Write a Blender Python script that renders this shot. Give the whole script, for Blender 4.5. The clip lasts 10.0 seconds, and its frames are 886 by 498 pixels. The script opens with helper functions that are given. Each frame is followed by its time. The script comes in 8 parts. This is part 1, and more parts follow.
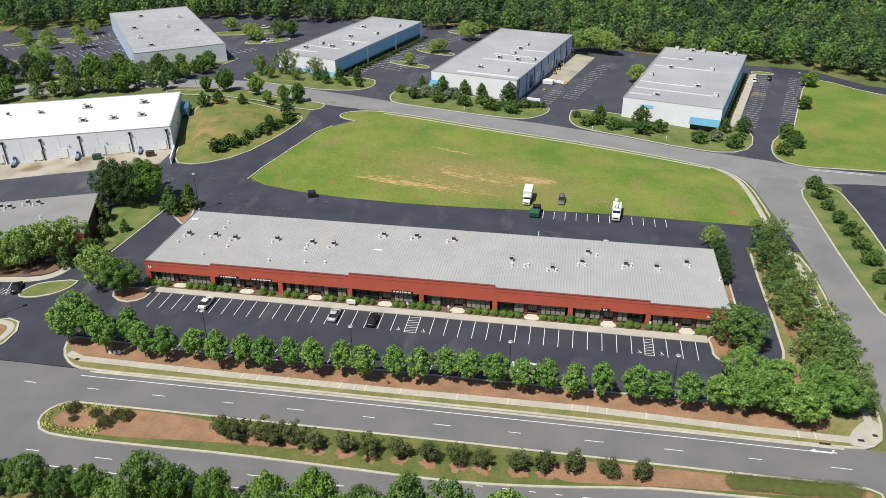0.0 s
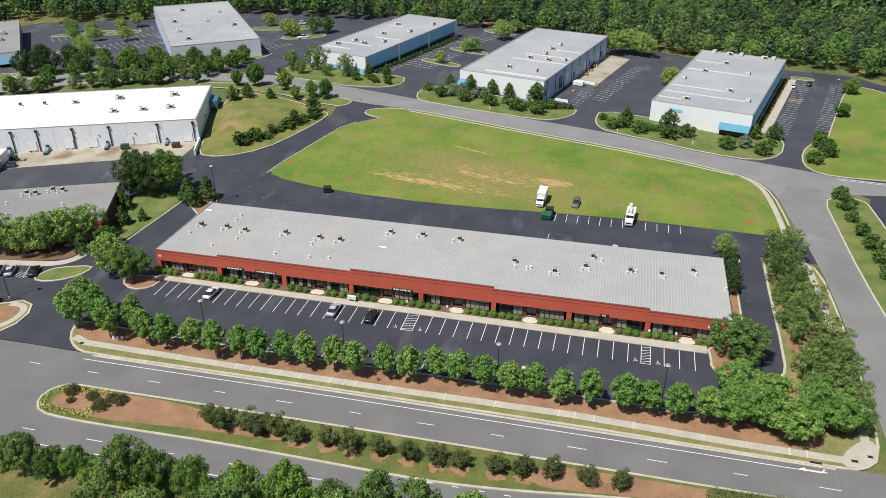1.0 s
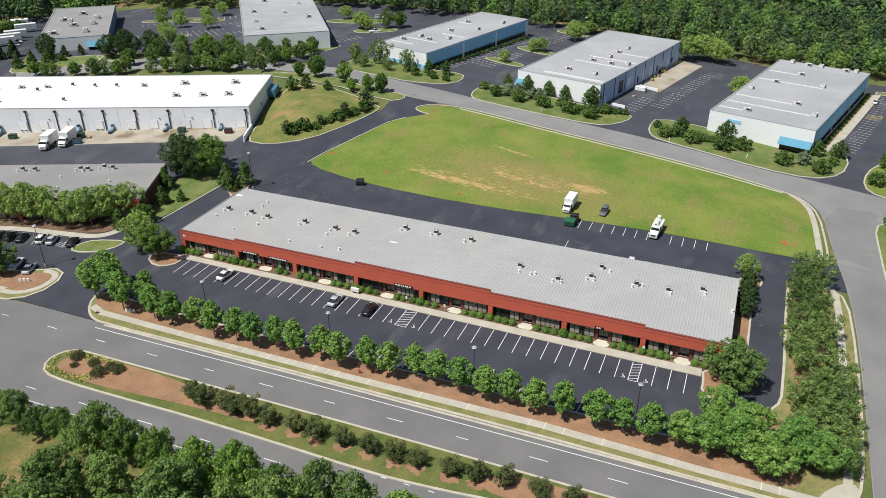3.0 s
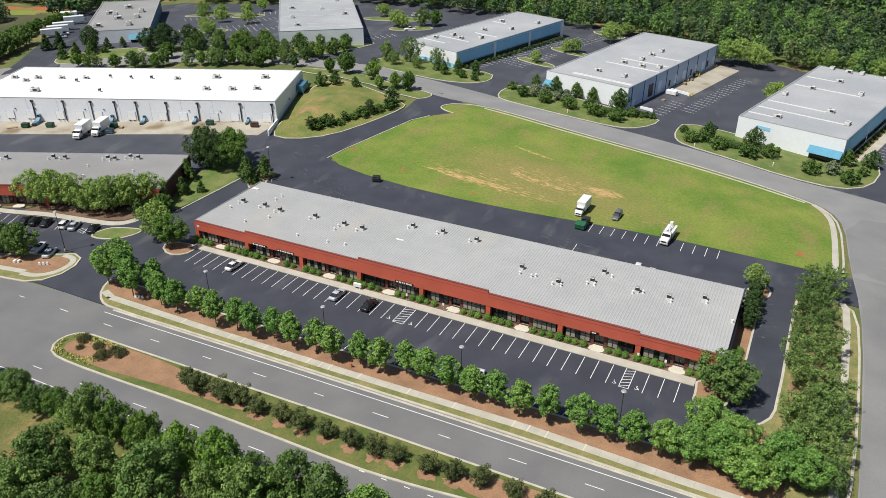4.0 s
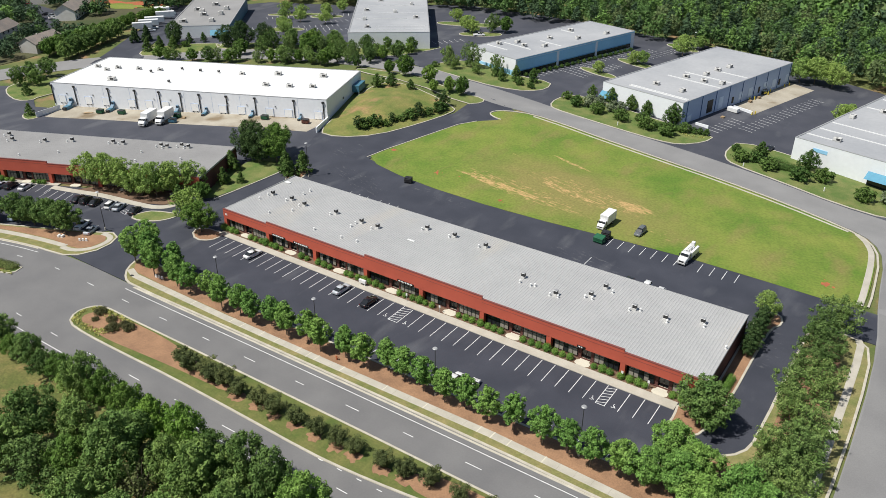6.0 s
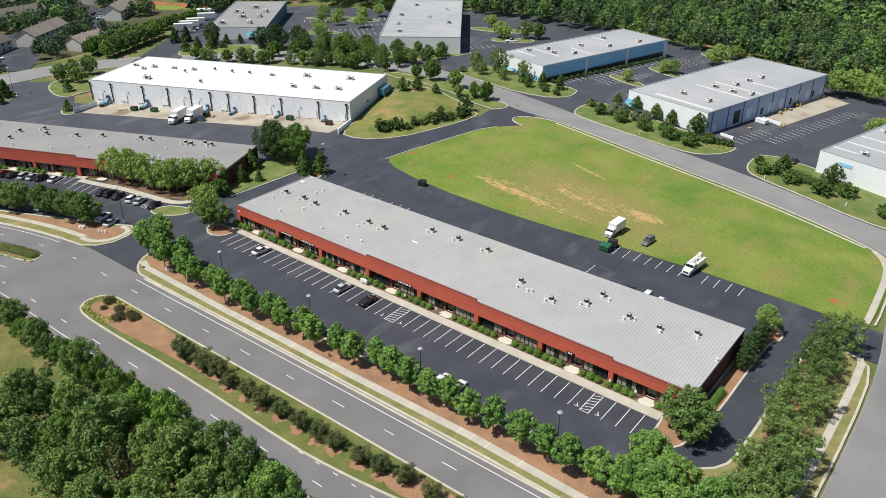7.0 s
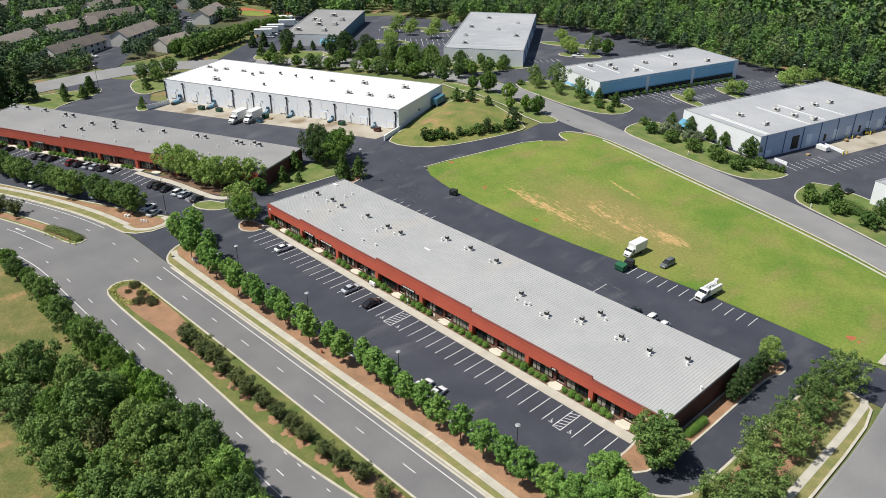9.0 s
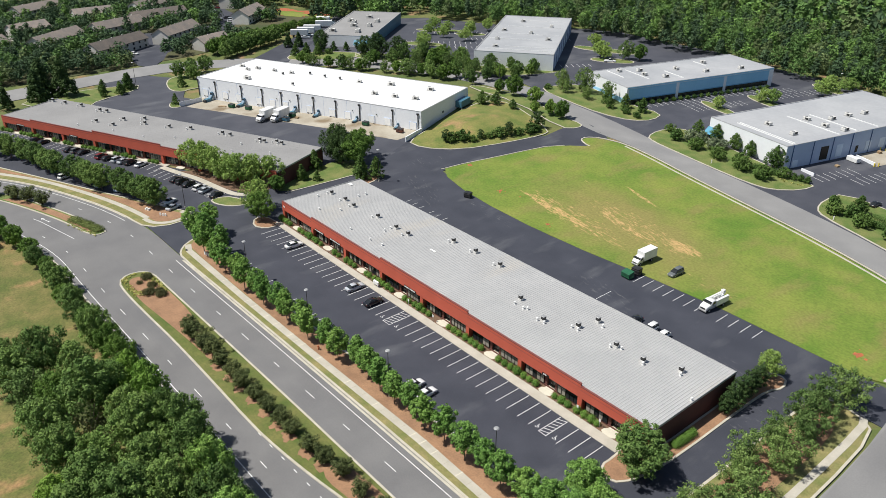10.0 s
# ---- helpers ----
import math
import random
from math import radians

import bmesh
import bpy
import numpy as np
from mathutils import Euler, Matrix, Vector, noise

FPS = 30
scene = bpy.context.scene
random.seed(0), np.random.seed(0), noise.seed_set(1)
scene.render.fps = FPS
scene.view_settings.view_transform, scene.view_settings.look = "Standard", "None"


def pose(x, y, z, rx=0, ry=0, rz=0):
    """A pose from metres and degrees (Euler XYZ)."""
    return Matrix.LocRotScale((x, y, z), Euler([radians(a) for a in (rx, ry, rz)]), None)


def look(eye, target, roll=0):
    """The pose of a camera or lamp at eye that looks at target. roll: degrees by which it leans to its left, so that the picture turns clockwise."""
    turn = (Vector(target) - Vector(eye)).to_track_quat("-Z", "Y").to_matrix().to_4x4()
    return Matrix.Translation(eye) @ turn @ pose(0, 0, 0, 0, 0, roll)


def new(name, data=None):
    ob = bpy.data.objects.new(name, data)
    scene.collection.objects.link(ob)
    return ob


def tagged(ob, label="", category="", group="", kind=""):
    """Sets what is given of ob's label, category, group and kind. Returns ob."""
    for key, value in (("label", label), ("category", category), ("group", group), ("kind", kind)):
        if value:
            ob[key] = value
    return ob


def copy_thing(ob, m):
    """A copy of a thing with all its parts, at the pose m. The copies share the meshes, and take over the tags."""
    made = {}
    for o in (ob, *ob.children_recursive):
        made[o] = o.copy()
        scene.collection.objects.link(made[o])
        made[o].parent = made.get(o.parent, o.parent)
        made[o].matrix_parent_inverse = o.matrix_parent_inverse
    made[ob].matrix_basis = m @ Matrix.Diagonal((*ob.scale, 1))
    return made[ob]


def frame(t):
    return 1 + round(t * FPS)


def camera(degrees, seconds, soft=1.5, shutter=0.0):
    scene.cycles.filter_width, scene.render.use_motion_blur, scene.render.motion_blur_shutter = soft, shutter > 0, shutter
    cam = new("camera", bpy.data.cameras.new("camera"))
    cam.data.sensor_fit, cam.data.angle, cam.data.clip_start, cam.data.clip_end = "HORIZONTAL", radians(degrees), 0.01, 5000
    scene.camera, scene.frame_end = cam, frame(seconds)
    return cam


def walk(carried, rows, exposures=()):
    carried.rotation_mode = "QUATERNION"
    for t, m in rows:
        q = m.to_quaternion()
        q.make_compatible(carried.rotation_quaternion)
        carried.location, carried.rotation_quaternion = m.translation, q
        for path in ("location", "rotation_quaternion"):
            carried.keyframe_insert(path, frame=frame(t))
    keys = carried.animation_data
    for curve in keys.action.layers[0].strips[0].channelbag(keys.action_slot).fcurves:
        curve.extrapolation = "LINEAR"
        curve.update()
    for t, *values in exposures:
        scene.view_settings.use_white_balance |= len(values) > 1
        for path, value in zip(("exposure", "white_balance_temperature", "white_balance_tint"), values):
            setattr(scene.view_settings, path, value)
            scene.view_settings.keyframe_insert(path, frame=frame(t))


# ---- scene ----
cam = camera(59.76, 10.0, soft=0.65)
PATH = [
    (0, (27.933, -128.809, 87.907), (12.816, -42.252, 40.164), -0.19),
    (0.5, (32.720, -127.819, 88.027), (14.615, -41.865, 40.235), -0.16),
    (1, (37.409, -126.724, 88.180), (16.253, -41.566, 40.216), -0.13),
    (1.5, (42.115, -125.442, 88.390), (17.925, -41.148, 40.334), -0.08),
    (2, (46.771, -124.001, 88.564), (19.615, -40.675, 40.405), -0.06),
    (2.5, (51.470, -122.437, 88.777), (21.351, -40.191, 40.521), -0.04),
    (4, (65.346, -117.484, 89.640), (26.712, -39.096, 41.033), 0.02),
    (4.5, (69.932, -115.522, 89.740), (28.522, -38.527, 41.193), 0.05),
    (5, (74.480, -113.450, 89.906), (30.390, -37.913, 41.427), 0.08),
    (5.5, (79.011, -111.285, 90.182), (32.140, -37.334, 41.866), 0.12),
    (7, (92.865, -104.272, 90.567), (38.242, -35.278, 43.069), 0.14),
    (7.5, (97.354, -101.657, 90.922), (40.208, -34.532, 43.715), 0.16),
    (8, (101.503, -98.916, 91.177), (41.880, -33.727, 44.320), 0.12),
    (8.5, (105.403, -95.998, 91.259), (43.456, -32.823, 44.659), 0.11),
    (9, (109.177, -92.829, 91.312), (45.053, -31.625, 45.028), 0.11),
    (9.5, (112.723, -89.499, 91.400), (46.513, -30.396, 45.324), 0.11),
    (10, (116.176, -86.080, 91.504), (48.004, -29.195, 45.497), 0.11),
]
walk(cam, [(t, look(eye, target, roll)) for t, eye, target, roll in PATH], [(0, 0.03), (5, 0.06), (10, 0.15)])


# ---------------------------------------------------------------- world, sun
from mathutils import geometry

SUN_ELEVATION, SHADOW = 60.0, (0.56, 0.83)
world = bpy.data.worlds.new("world")
scene.world = world
world.use_nodes = True
sky = world.node_tree.nodes.new("ShaderNodeTexSky")
sky.sky_type, sky.sun_disc = "NISHITA", False
sky.sun_elevation = radians(SUN_ELEVATION)
sky.sun_rotation = math.atan2(-SHADOW[0], -SHADOW[1])
world.node_tree.nodes["Background"].inputs["Strength"].default_value = 0.064
world.node_tree.links.new(sky.outputs["Color"], world.node_tree.nodes["Background"].inputs["Color"])
lamp = bpy.data.lights.new("sun", "SUN")
lamp.energy, lamp.angle, lamp.color = 5.0, radians(0.53), (0.985, 0.96, 0.905)
sun = new("sun", lamp)
flat = Vector((SHADOW[0], SHADOW[1], 0)).normalized() * math.cos(radians(SUN_ELEVATION))
sun.matrix_world = look((0, 0, 300), Vector((0, 0, 300)) + flat + Vector((0, 0, -math.sin(radians(SUN_ELEVATION)))))


# ---------------------------------------------------------------- materials
def mat(name, c1, c2=None, scale=0.3, rough=0.85, metal=0.0, fine=6.0, grain=0.12, bump=0.0, vary=0.0, island=0.0, sheer=0.0, spots=None, zone=None, streaks=None):
    """A procedural surface: two tones mixed by broad noise, a fine grain, relief, and a change from piece to piece."""
    m = bpy.data.materials.new(name)
    m.use_nodes = True
    n, l = m.node_tree.nodes, m.node_tree.links
    b = n["Principled BSDF"]
    b.inputs["Roughness"].default_value, b.inputs["Metallic"].default_value = rough, metal
    geo = n.new("ShaderNodeNewGeometry")
    wide, small = n.new("ShaderNodeTexNoise"), n.new("ShaderNodeTexNoise")
    wide.inputs["Scale"].default_value, wide.inputs["Detail"].default_value = scale, 5
    small.inputs["Scale"].default_value, small.inputs["Detail"].default_value = fine, 3
    for x in (wide, small):
        l.new(geo.outputs["Position"], x.inputs["Vector"])
    ramp = n.new("ShaderNodeValToRGB")
    ramp.color_ramp.elements[0].position, ramp.color_ramp.elements[1].position = 0.35, 0.68
    ramp.color_ramp.elements[0].color, ramp.color_ramp.elements[1].color = (*c1, 1), (*(c2 or c1), 1)
    l.new(wide.outputs["Fac"], ramp.inputs["Fac"])
    out = ramp.outputs["Color"]
    if spots:
        col, sc, lo, hi, stretch = spots
        third, ramp2, mix = n.new("ShaderNodeTexNoise"), n.new("ShaderNodeValToRGB"), n.new("ShaderNodeMixRGB")
        mapping = n.new("ShaderNodeMapping")
        mapping.inputs["Scale"].default_value = stretch
        mapping.inputs["Rotation"].default_value = (0, 0, 0.25)
        l.new(geo.outputs["Position"], mapping.inputs["Vector"])
        l.new(mapping.outputs["Vector"], third.inputs["Vector"])
        third.inputs["Scale"].default_value, third.inputs["Detail"].default_value = sc, 8
        ramp2.color_ramp.elements[0].position, ramp2.color_ramp.elements[1].position = lo, hi
        l.new(third.outputs["Fac"], ramp2.inputs["Fac"])
        l.new(ramp2.outputs["Color"], mix.inputs["Fac"])
        l.new(out, mix.inputs["Color1"])
        mix.inputs["Color2"].default_value = (*col, 1)
        out = mix.outputs["Color"]
    if zone:
        col, cx, cy, rx, ry, turn = zone
        place, ball, times, fade, tint = n.new("ShaderNodeMapping"), n.new("ShaderNodeTexGradient"), n.new("ShaderNodeMath"), n.new("ShaderNodeTexNoise"), n.new("ShaderNodeMixRGB")
        place.vector_type = "TEXTURE"
        place.inputs["Location"].default_value, place.inputs["Rotation"].default_value, place.inputs["Scale"].default_value = (cx, cy, 0), (0, 0, turn), (rx, ry, 1000)
        ball.gradient_type, times.operation, times.use_clamp = "SPHERICAL", "MULTIPLY", True
        fade.inputs["Scale"].default_value, fade.inputs["Detail"].default_value = 0.11, 7
        more = n.new("ShaderNodeMath")
        more.operation = "MULTIPLY"
        more.inputs[1].default_value = 3.2
        l.new(geo.outputs["Position"], place.inputs["Vector"]), l.new(place.outputs["Vector"], ball.inputs["Vector"]), l.new(geo.outputs["Position"], fade.inputs["Vector"])
        l.new(ball.outputs["Fac"], times.inputs[0]), l.new(fade.outputs["Fac"], more.inputs[0]), l.new(more.outputs[0], times.inputs[1])
        l.new(times.outputs[0], tint.inputs["Fac"]), l.new(out, tint.inputs["Color1"])
        tint.inputs["Color2"].default_value = (*col, 1)
        out = tint.outputs["Color"]
    if streaks:
        col, rows = streaks
        for cx, cy, rx, ry, turn, amount in rows:
            place, ball, long, noise, tint = n.new("ShaderNodeMapping"), n.new("ShaderNodeTexGradient"), n.new("ShaderNodeMapping"), n.new("ShaderNodeTexNoise"), n.new("ShaderNodeMixRGB")
            place.vector_type, ball.gradient_type = "TEXTURE", "SPHERICAL"
            place.inputs["Location"].default_value, place.inputs["Rotation"].default_value, place.inputs["Scale"].default_value = (cx, cy, 0), (0, 0, radians(turn)), (rx, ry, 1000)
            long.vector_type = "TEXTURE"
            long.inputs["Rotation"].default_value, long.inputs["Scale"].default_value = (0, 0, radians(turn)), (2.6, 0.7, 1)
            noise.inputs["Scale"].default_value, noise.inputs["Detail"].default_value, noise.inputs["Roughness"].default_value = 0.9, 9, 0.68
            l.new(geo.outputs["Position"], place.inputs["Vector"]), l.new(place.outputs["Vector"], ball.inputs["Vector"])
            l.new(geo.outputs["Position"], long.inputs["Vector"]), l.new(long.outputs["Vector"], noise.inputs["Vector"])
            steps = []
            for op, first, second, clamp in (("MULTIPLY", ball.outputs["Fac"], 2.0, True), ("MULTIPLY", 0, amount, False), ("ADD", 1, noise.outputs["Fac"], False), ("SUBTRACT", 2, 0.72, False), ("MULTIPLY", 3, 7.0, True), ("MULTIPLY", 4, 0, False), ("MULTIPLY", 5, 0.9, True)):
                m2 = n.new("ShaderNodeMath")
                m2.operation, m2.use_clamp = op, clamp
                l.new(steps[first] if isinstance(first, int) else first, m2.inputs[0])
                if isinstance(second, float):
                    m2.inputs[1].default_value = second
                else:
                    l.new(steps[second] if isinstance(second, int) else second, m2.inputs[1])
                steps.append(m2.outputs[0])
            l.new(steps[-1], tint.inputs["Fac"]), l.new(out, tint.inputs["Color1"])
            tint.inputs["Color2"].default_value = (*col, 1)
            out = tint.outputs["Color"]
    hsv = n.new("ShaderNodeHueSaturation")
    l.new(out, hsv.inputs["Color"])
    value = n.new("ShaderNodeMath")
    value.operation = "MULTIPLY_ADD"
    value.inputs[1].default_value, value.inputs[2].default_value = 2 * grain, 1 - grain
    l.new(small.outputs["Fac"], value.inputs[0])
    last = value.outputs[0]
    for amount, source in ((vary, "object"), (island, "island")):
        if amount:
            rnd = n.new("ShaderNodeObjectInfo").outputs["Random"] if source == "object" else geo.outputs["Random Per Island"]
            spread, prod = n.new("ShaderNodeMath"), n.new("ShaderNodeMath")
            spread.operation, prod.operation = "MULTIPLY_ADD", "MULTIPLY"
            spread.inputs[1].default_value, spread.inputs[2].default_value = 2 * amount, 1 - amount
            l.new(rnd, spread.inputs[0])
            l.new(spread.outputs[0], prod.inputs[0])
            l.new(last, prod.inputs[1])
            last = prod.outputs[0]
    l.new(last, hsv.inputs["Value"])
    if vary and sheer:
        hue = n.new("ShaderNodeMath")
        hue.operation = "MULTIPLY_ADD"
        hue.inputs[1].default_value, hue.inputs[2].default_value = -0.022, 0.508
        l.new(n.new("ShaderNodeObjectInfo").outputs["Random"], hue.inputs[0])
        l.new(hue.outputs[0], hsv.inputs["Hue"])
    l.new(hsv.outputs["Color"], b.inputs["Base Color"])
    if bump:
        bp = n.new("ShaderNodeBump")
        bp.inputs["Strength"].default_value, bp.inputs["Distance"].default_value = bump, 0.05
        l.new(small.outputs["Fac"], bp.inputs["Height"])
        l.new(bp.outputs["Normal"], b.inputs["Normal"])
    if sheer:
        b.inputs["Roughness"].default_value, b.inputs["Specular IOR Level"].default_value = 0.8, 0.25
        thin, both = n.new("ShaderNodeBsdfTranslucent"), n.new("ShaderNodeMixShader")
        l.new(hsv.outputs["Color"], thin.inputs["Color"])
        both.inputs[0].default_value = 0.6 * sheer
        l.new(b.outputs[0], both.inputs[1])
        l.new(thin.outputs[0], both.inputs[2])
        l.new(both.outputs[0], n["Material Output"].inputs["Surface"])
    return m


GRASS = mat("grass", (0.074, 0.112, 0.026), (0.150, 0.152, 0.048), 0.07, 0.95, fine=2.0, grain=0.4, bump=0.5, spots=((0.27, 0.165, 0.085), 0.085, 0.56, 0.72, (1, 1, 1)))
# darker grass: the shade under garden trees is put into the colour
SHADE_GRASS = mat("shade_grass", (0.050, 0.066, 0.020), (0.090, 0.080, 0.038), 0.09, 0.95, fine=2.0, grain=0.4, bump=0.5)
FIELD = mat("field_grass", (0.098, 0.174, 0.017), (0.196, 0.228, 0.040), 0.065, 0.95, fine=1.5, grain=0.42, bump=0.5, spots=((0.210, 0.186, 0.055), 0.15, 0.50, 0.76, (1, 0.45, 1)), zone=((0.216, 0.194, 0.056), 2, 75, 42, 20, -0.2),
            streaks=((0.50, 0.32, 0.135), ((-17, 67.2, 25, 2.8, -9, 0.31), (-8, 94, 13, 1.0, -19, 0.31), (0, 74.6, 18, 2.6, -14, 0.27), (20, 75.6, 9, 3.6, -10, 0.32), (-12, 68, 34, 8, -9, 0.205), (5, 76, 28, 9, -14, 0.215), (6, 63.6, 12, 1.6, -5, 0.2), (-30, 91, 12, 1.2, -16, 0.17), (36, 64, 14, 3.0, -8, 0.17))))
MEDIAN_LAWN = mat("shaded_median_lawn", (0.080, 0.114, 0.022), (0.158, 0.156, 0.046), 0.25, 0.95, fine=3.0, grain=0.4, bump=0.5)
LAWN = mat("lawn", (0.088, 0.142, 0.028), (0.180, 0.190, 0.060), 0.22, 0.95, fine=3.0, grain=0.4, bump=0.5)
BANK = mat("dry_bank_grass", (0.112, 0.150, 0.030), (0.225, 0.205, 0.060), 0.16, 0.95, fine=2.0, grain=0.5, bump=0.6, spots=((0.34, 0.20, 0.10), 0.16, 0.57, 0.74, (1, 0.6, 1)))
VERGE = mat("straw_verge", (0.150, 0.165, 0.050), (0.270, 0.225, 0.095), 0.3, 0.95, fine=3.0, grain=0.4, bump=0.5)
CLEARING = mat("dry_clearing", (0.092, 0.112, 0.024), (0.190, 0.158, 0.054), 0.16, 0.95, fine=2.5, grain=0.6, bump=0.5, spots=((0.33, 0.195, 0.09), 0.13, 0.545, 0.68, (1, 1, 1)))
CREAM = mat("cream_concrete", (0.56, 0.52, 0.42), (0.62, 0.58, 0.47), 0.5, 0.8, fine=4.0, grain=0.1)
CLAY = mat("red_clay", (0.44, 0.125, 0.045), (0.27, 0.095, 0.05), 1.0, 0.95, fine=4.0, grain=0.25, bump=0.4)
DARK_ASPHALT = mat("sealed_asphalt", (0.033, 0.036, 0.049), (0.048, 0.051, 0.066), 0.12, 0.75, fine=5.0, grain=0.25, bump=0.15, spots=((0.100, 0.103, 0.114), 0.16, 0.57, 0.80, (1, 0.35, 1)),
                   streaks=((0.150, 0.150, 0.155), ((-52, 47, 22, 7, -20, 0.16), (22, 42, 16, 5, -12, 0.17), (-28, 51, 20, 4, -4, 0.16), (66, 30, 5, 16, 0, 0.15), (56, 38, 12, 5, -10, 0.15), (-70, 62, 6, 14, -10, 0.15))))
YARD_ASPHALT = mat("worn_sealed_asphalt", (0.047, 0.050, 0.064), (0.066, 0.068, 0.083), 0.12, 0.75, fine=5.0, grain=0.25, bump=0.15, spots=((0.120, 0.122, 0.132), 0.11, 0.56, 0.76, (1, 0.4, 1)))
OLD_ASPHALT = mat("weathered_asphalt", (0.145, 0.142, 0.142), (0.176, 0.172, 0.169), 0.12, 0.85, fine=4.0, grain=0.13, bump=0.15, spots=((0.112, 0.112, 0.118), 0.05, 0.56, 0.72, (0.12, 1, 1)))
SIDE_ASPHALT = mat("side_street_asphalt", (0.192, 0.188, 0.186), (0.222, 0.218, 0.213), 0.12, 0.85, fine=4.0, grain=0.15, bump=0.15, spots=((0.150, 0.148, 0.150), 0.05, 0.52, 0.74, (1, 0.3, 1)))
PALE_ASPHALT = mat("pale_asphalt", (0.218, 0.214, 0.210), (0.255, 0.250, 0.244), 0.12, 0.85, fine=4.0, grain=0.13, bump=0.15, spots=((0.185, 0.183, 0.184), 0.05, 0.52, 0.74, (0.4, 1, 1)))
# brown mulch with the shade of fascia, shrubs and trees mixed into its colour
SHADE_MULCH = mat("shade_mulch", (0.185, 0.110, 0.068), (0.130, 0.080, 0.052), 0.4, 0.95, fine=5.0, grain=0.35, bump=0.6)
CONCRETE = mat("concrete", (0.40, 0.37, 0.305), (0.48, 0.445, 0.375), 0.35, 0.85, fine=4.0, grain=0.12, bump=0.1)
CONCRETE_JOINT = mat("path_joint", (0.30, 0.27, 0.22), None, 0.5, 0.9)
KERB = mat("kerb_concrete", (0.42, 0.385, 0.31), (0.52, 0.48, 0.395), 0.5, 0.85, fine=5.0, grain=0.15)
APRON = mat("stained_concrete", (0.31, 0.27, 0.205), (0.43, 0.39, 0.315), 0.12, 0.85, fine=2.0, grain=0.15, spots=((0.20, 0.15, 0.09), 0.1, 0.56, 0.70, (1, 1, 1)))
MULCH = mat("pine_straw", (0.330, 0.188, 0.104), (0.238, 0.134, 0.076), 0.3, 0.95, fine=4.0, grain=0.4, bump=0.6)
PAINT = mat("road_paint", (0.72, 0.72, 0.70), (0.60, 0.60, 0.60), 0.8, 0.7, fine=6.0, grain=0.12)
METAL_ROOF = mat("metal_roof", (0.390, 0.388, 0.380), (0.444, 0.440, 0.428), 0.10, 0.55, 0.1, fine=1.5, grain=0.10, spots=((0.46, 0.43, 0.38), 0.10, 0.58, 0.72, (1, 0.25, 1)))
TAUPE_ROOF = mat("taupe_metal_roof", (0.250, 0.244, 0.238), (0.295, 0.288, 0.280), 0.08, 0.7, fine=1.5, grain=0.1)
RIB_METAL = mat("roof_rib", (0.438, 0.434, 0.426), (0.486, 0.480, 0.468), 0.2, 0.5, 0.1)
DOOR_WHITE = mat("white_roller_door", (0.90, 0.90, 0.89), (0.86, 0.86, 0.85), 0.8, 0.6, fine=4.0, grain=0.05)
DOOR_GREY = mat("pale_blue_roller_door", (0.66, 0.76, 0.88), (0.60, 0.70, 0.82), 0.8, 0.6, fine=4.0, grain=0.05)
MEMBRANE = mat("roof_membrane", (0.315, 0.324, 0.338), (0.385, 0.390, 0.398), 0.06, 0.9, fine=0.8, grain=0.10)
WHITE_ROOF = mat("white_roof", (0.83, 0.83, 0.82), (0.78, 0.78, 0.77), 0.08, 0.8, fine=0.8, grain=0.04)
RED = mat("red_fascia", (0.50, 0.098, 0.056), (0.44, 0.086, 0.050), 0.25, 0.7, fine=2.0, grain=0.08)
RED_CAP = mat("dark_red_cap", (0.20, 0.06, 0.05), None, 0.5, 0.6)
BRICK = mat("red_brick", (0.125, 0.045, 0.034), (0.095, 0.036, 0.030), 0.4, 0.85, fine=8.0, grain=0.25, bump=0.3)
BRONZE = mat("bronze_frame", (0.02, 0.018, 0.016), None, 0.5, 0.45, 0.6)
GLASS = mat("dark_glass", (0.018, 0.021, 0.024), (0.03, 0.034, 0.036), 0.3, 0.07)
BLIND = mat("window_blind", (0.34, 0.31, 0.26), (0.26, 0.24, 0.2), 0.5, 0.6, fine=9.0, grain=0.2)
WHITE_WALL = mat("white_panel_wall", (0.82, 0.83, 0.85), (0.77, 0.79, 0.81), 0.10, 0.75, fine=1.0, grain=0.06)
GREY_WALL = mat("grey_panel_wall", (0.47, 0.56, 0.72), (0.42, 0.51, 0.67), 0.10, 0.75, fine=1.0, grain=0.06)
PALE_WALL = mat("pale_grey_panel_wall", (0.83, 0.845, 0.87), (0.79, 0.81, 0.84), 0.10, 0.75, fine=1.0, grain=0.06)
DEEP_BLUE_WALL = mat("blue_wall_band", (0.16, 0.40, 0.62), (0.13, 0.36, 0.57), 0.10, 0.7, fine=1.0, grain=0.06)
BLUE_WALL = mat("pale_blue_wall", (0.33, 0.62, 0.84), (0.29, 0.57, 0.79), 0.10, 0.7, fine=1.0, grain=0.06)
BLUE = mat("blue_steel", (0.07, 0.19, 0.27), (0.05, 0.15, 0.22), 0.4, 0.5, fine=4.0, grain=0.15)
PALE_BLUE_STEEL = mat("pale_blue_steel", (0.11, 0.21, 0.30), (0.08, 0.16, 0.24), 0.6, 0.5, fine=4.0, grain=0.15)
NAVY = mat("navy_panel", (0.045, 0.10, 0.24), None, 0.3, 0.6)
WHITE_METAL = mat("white_metal", (0.78, 0.78, 0.76), (0.68, 0.68, 0.66), 0.8, 0.45, fine=4.0, grain=0.08)
GALV = mat("galvanised_metal", (0.46, 0.46, 0.45), (0.36, 0.36, 0.36), 1.0, 0.5, 0.3, fine=4.0, grain=0.15)
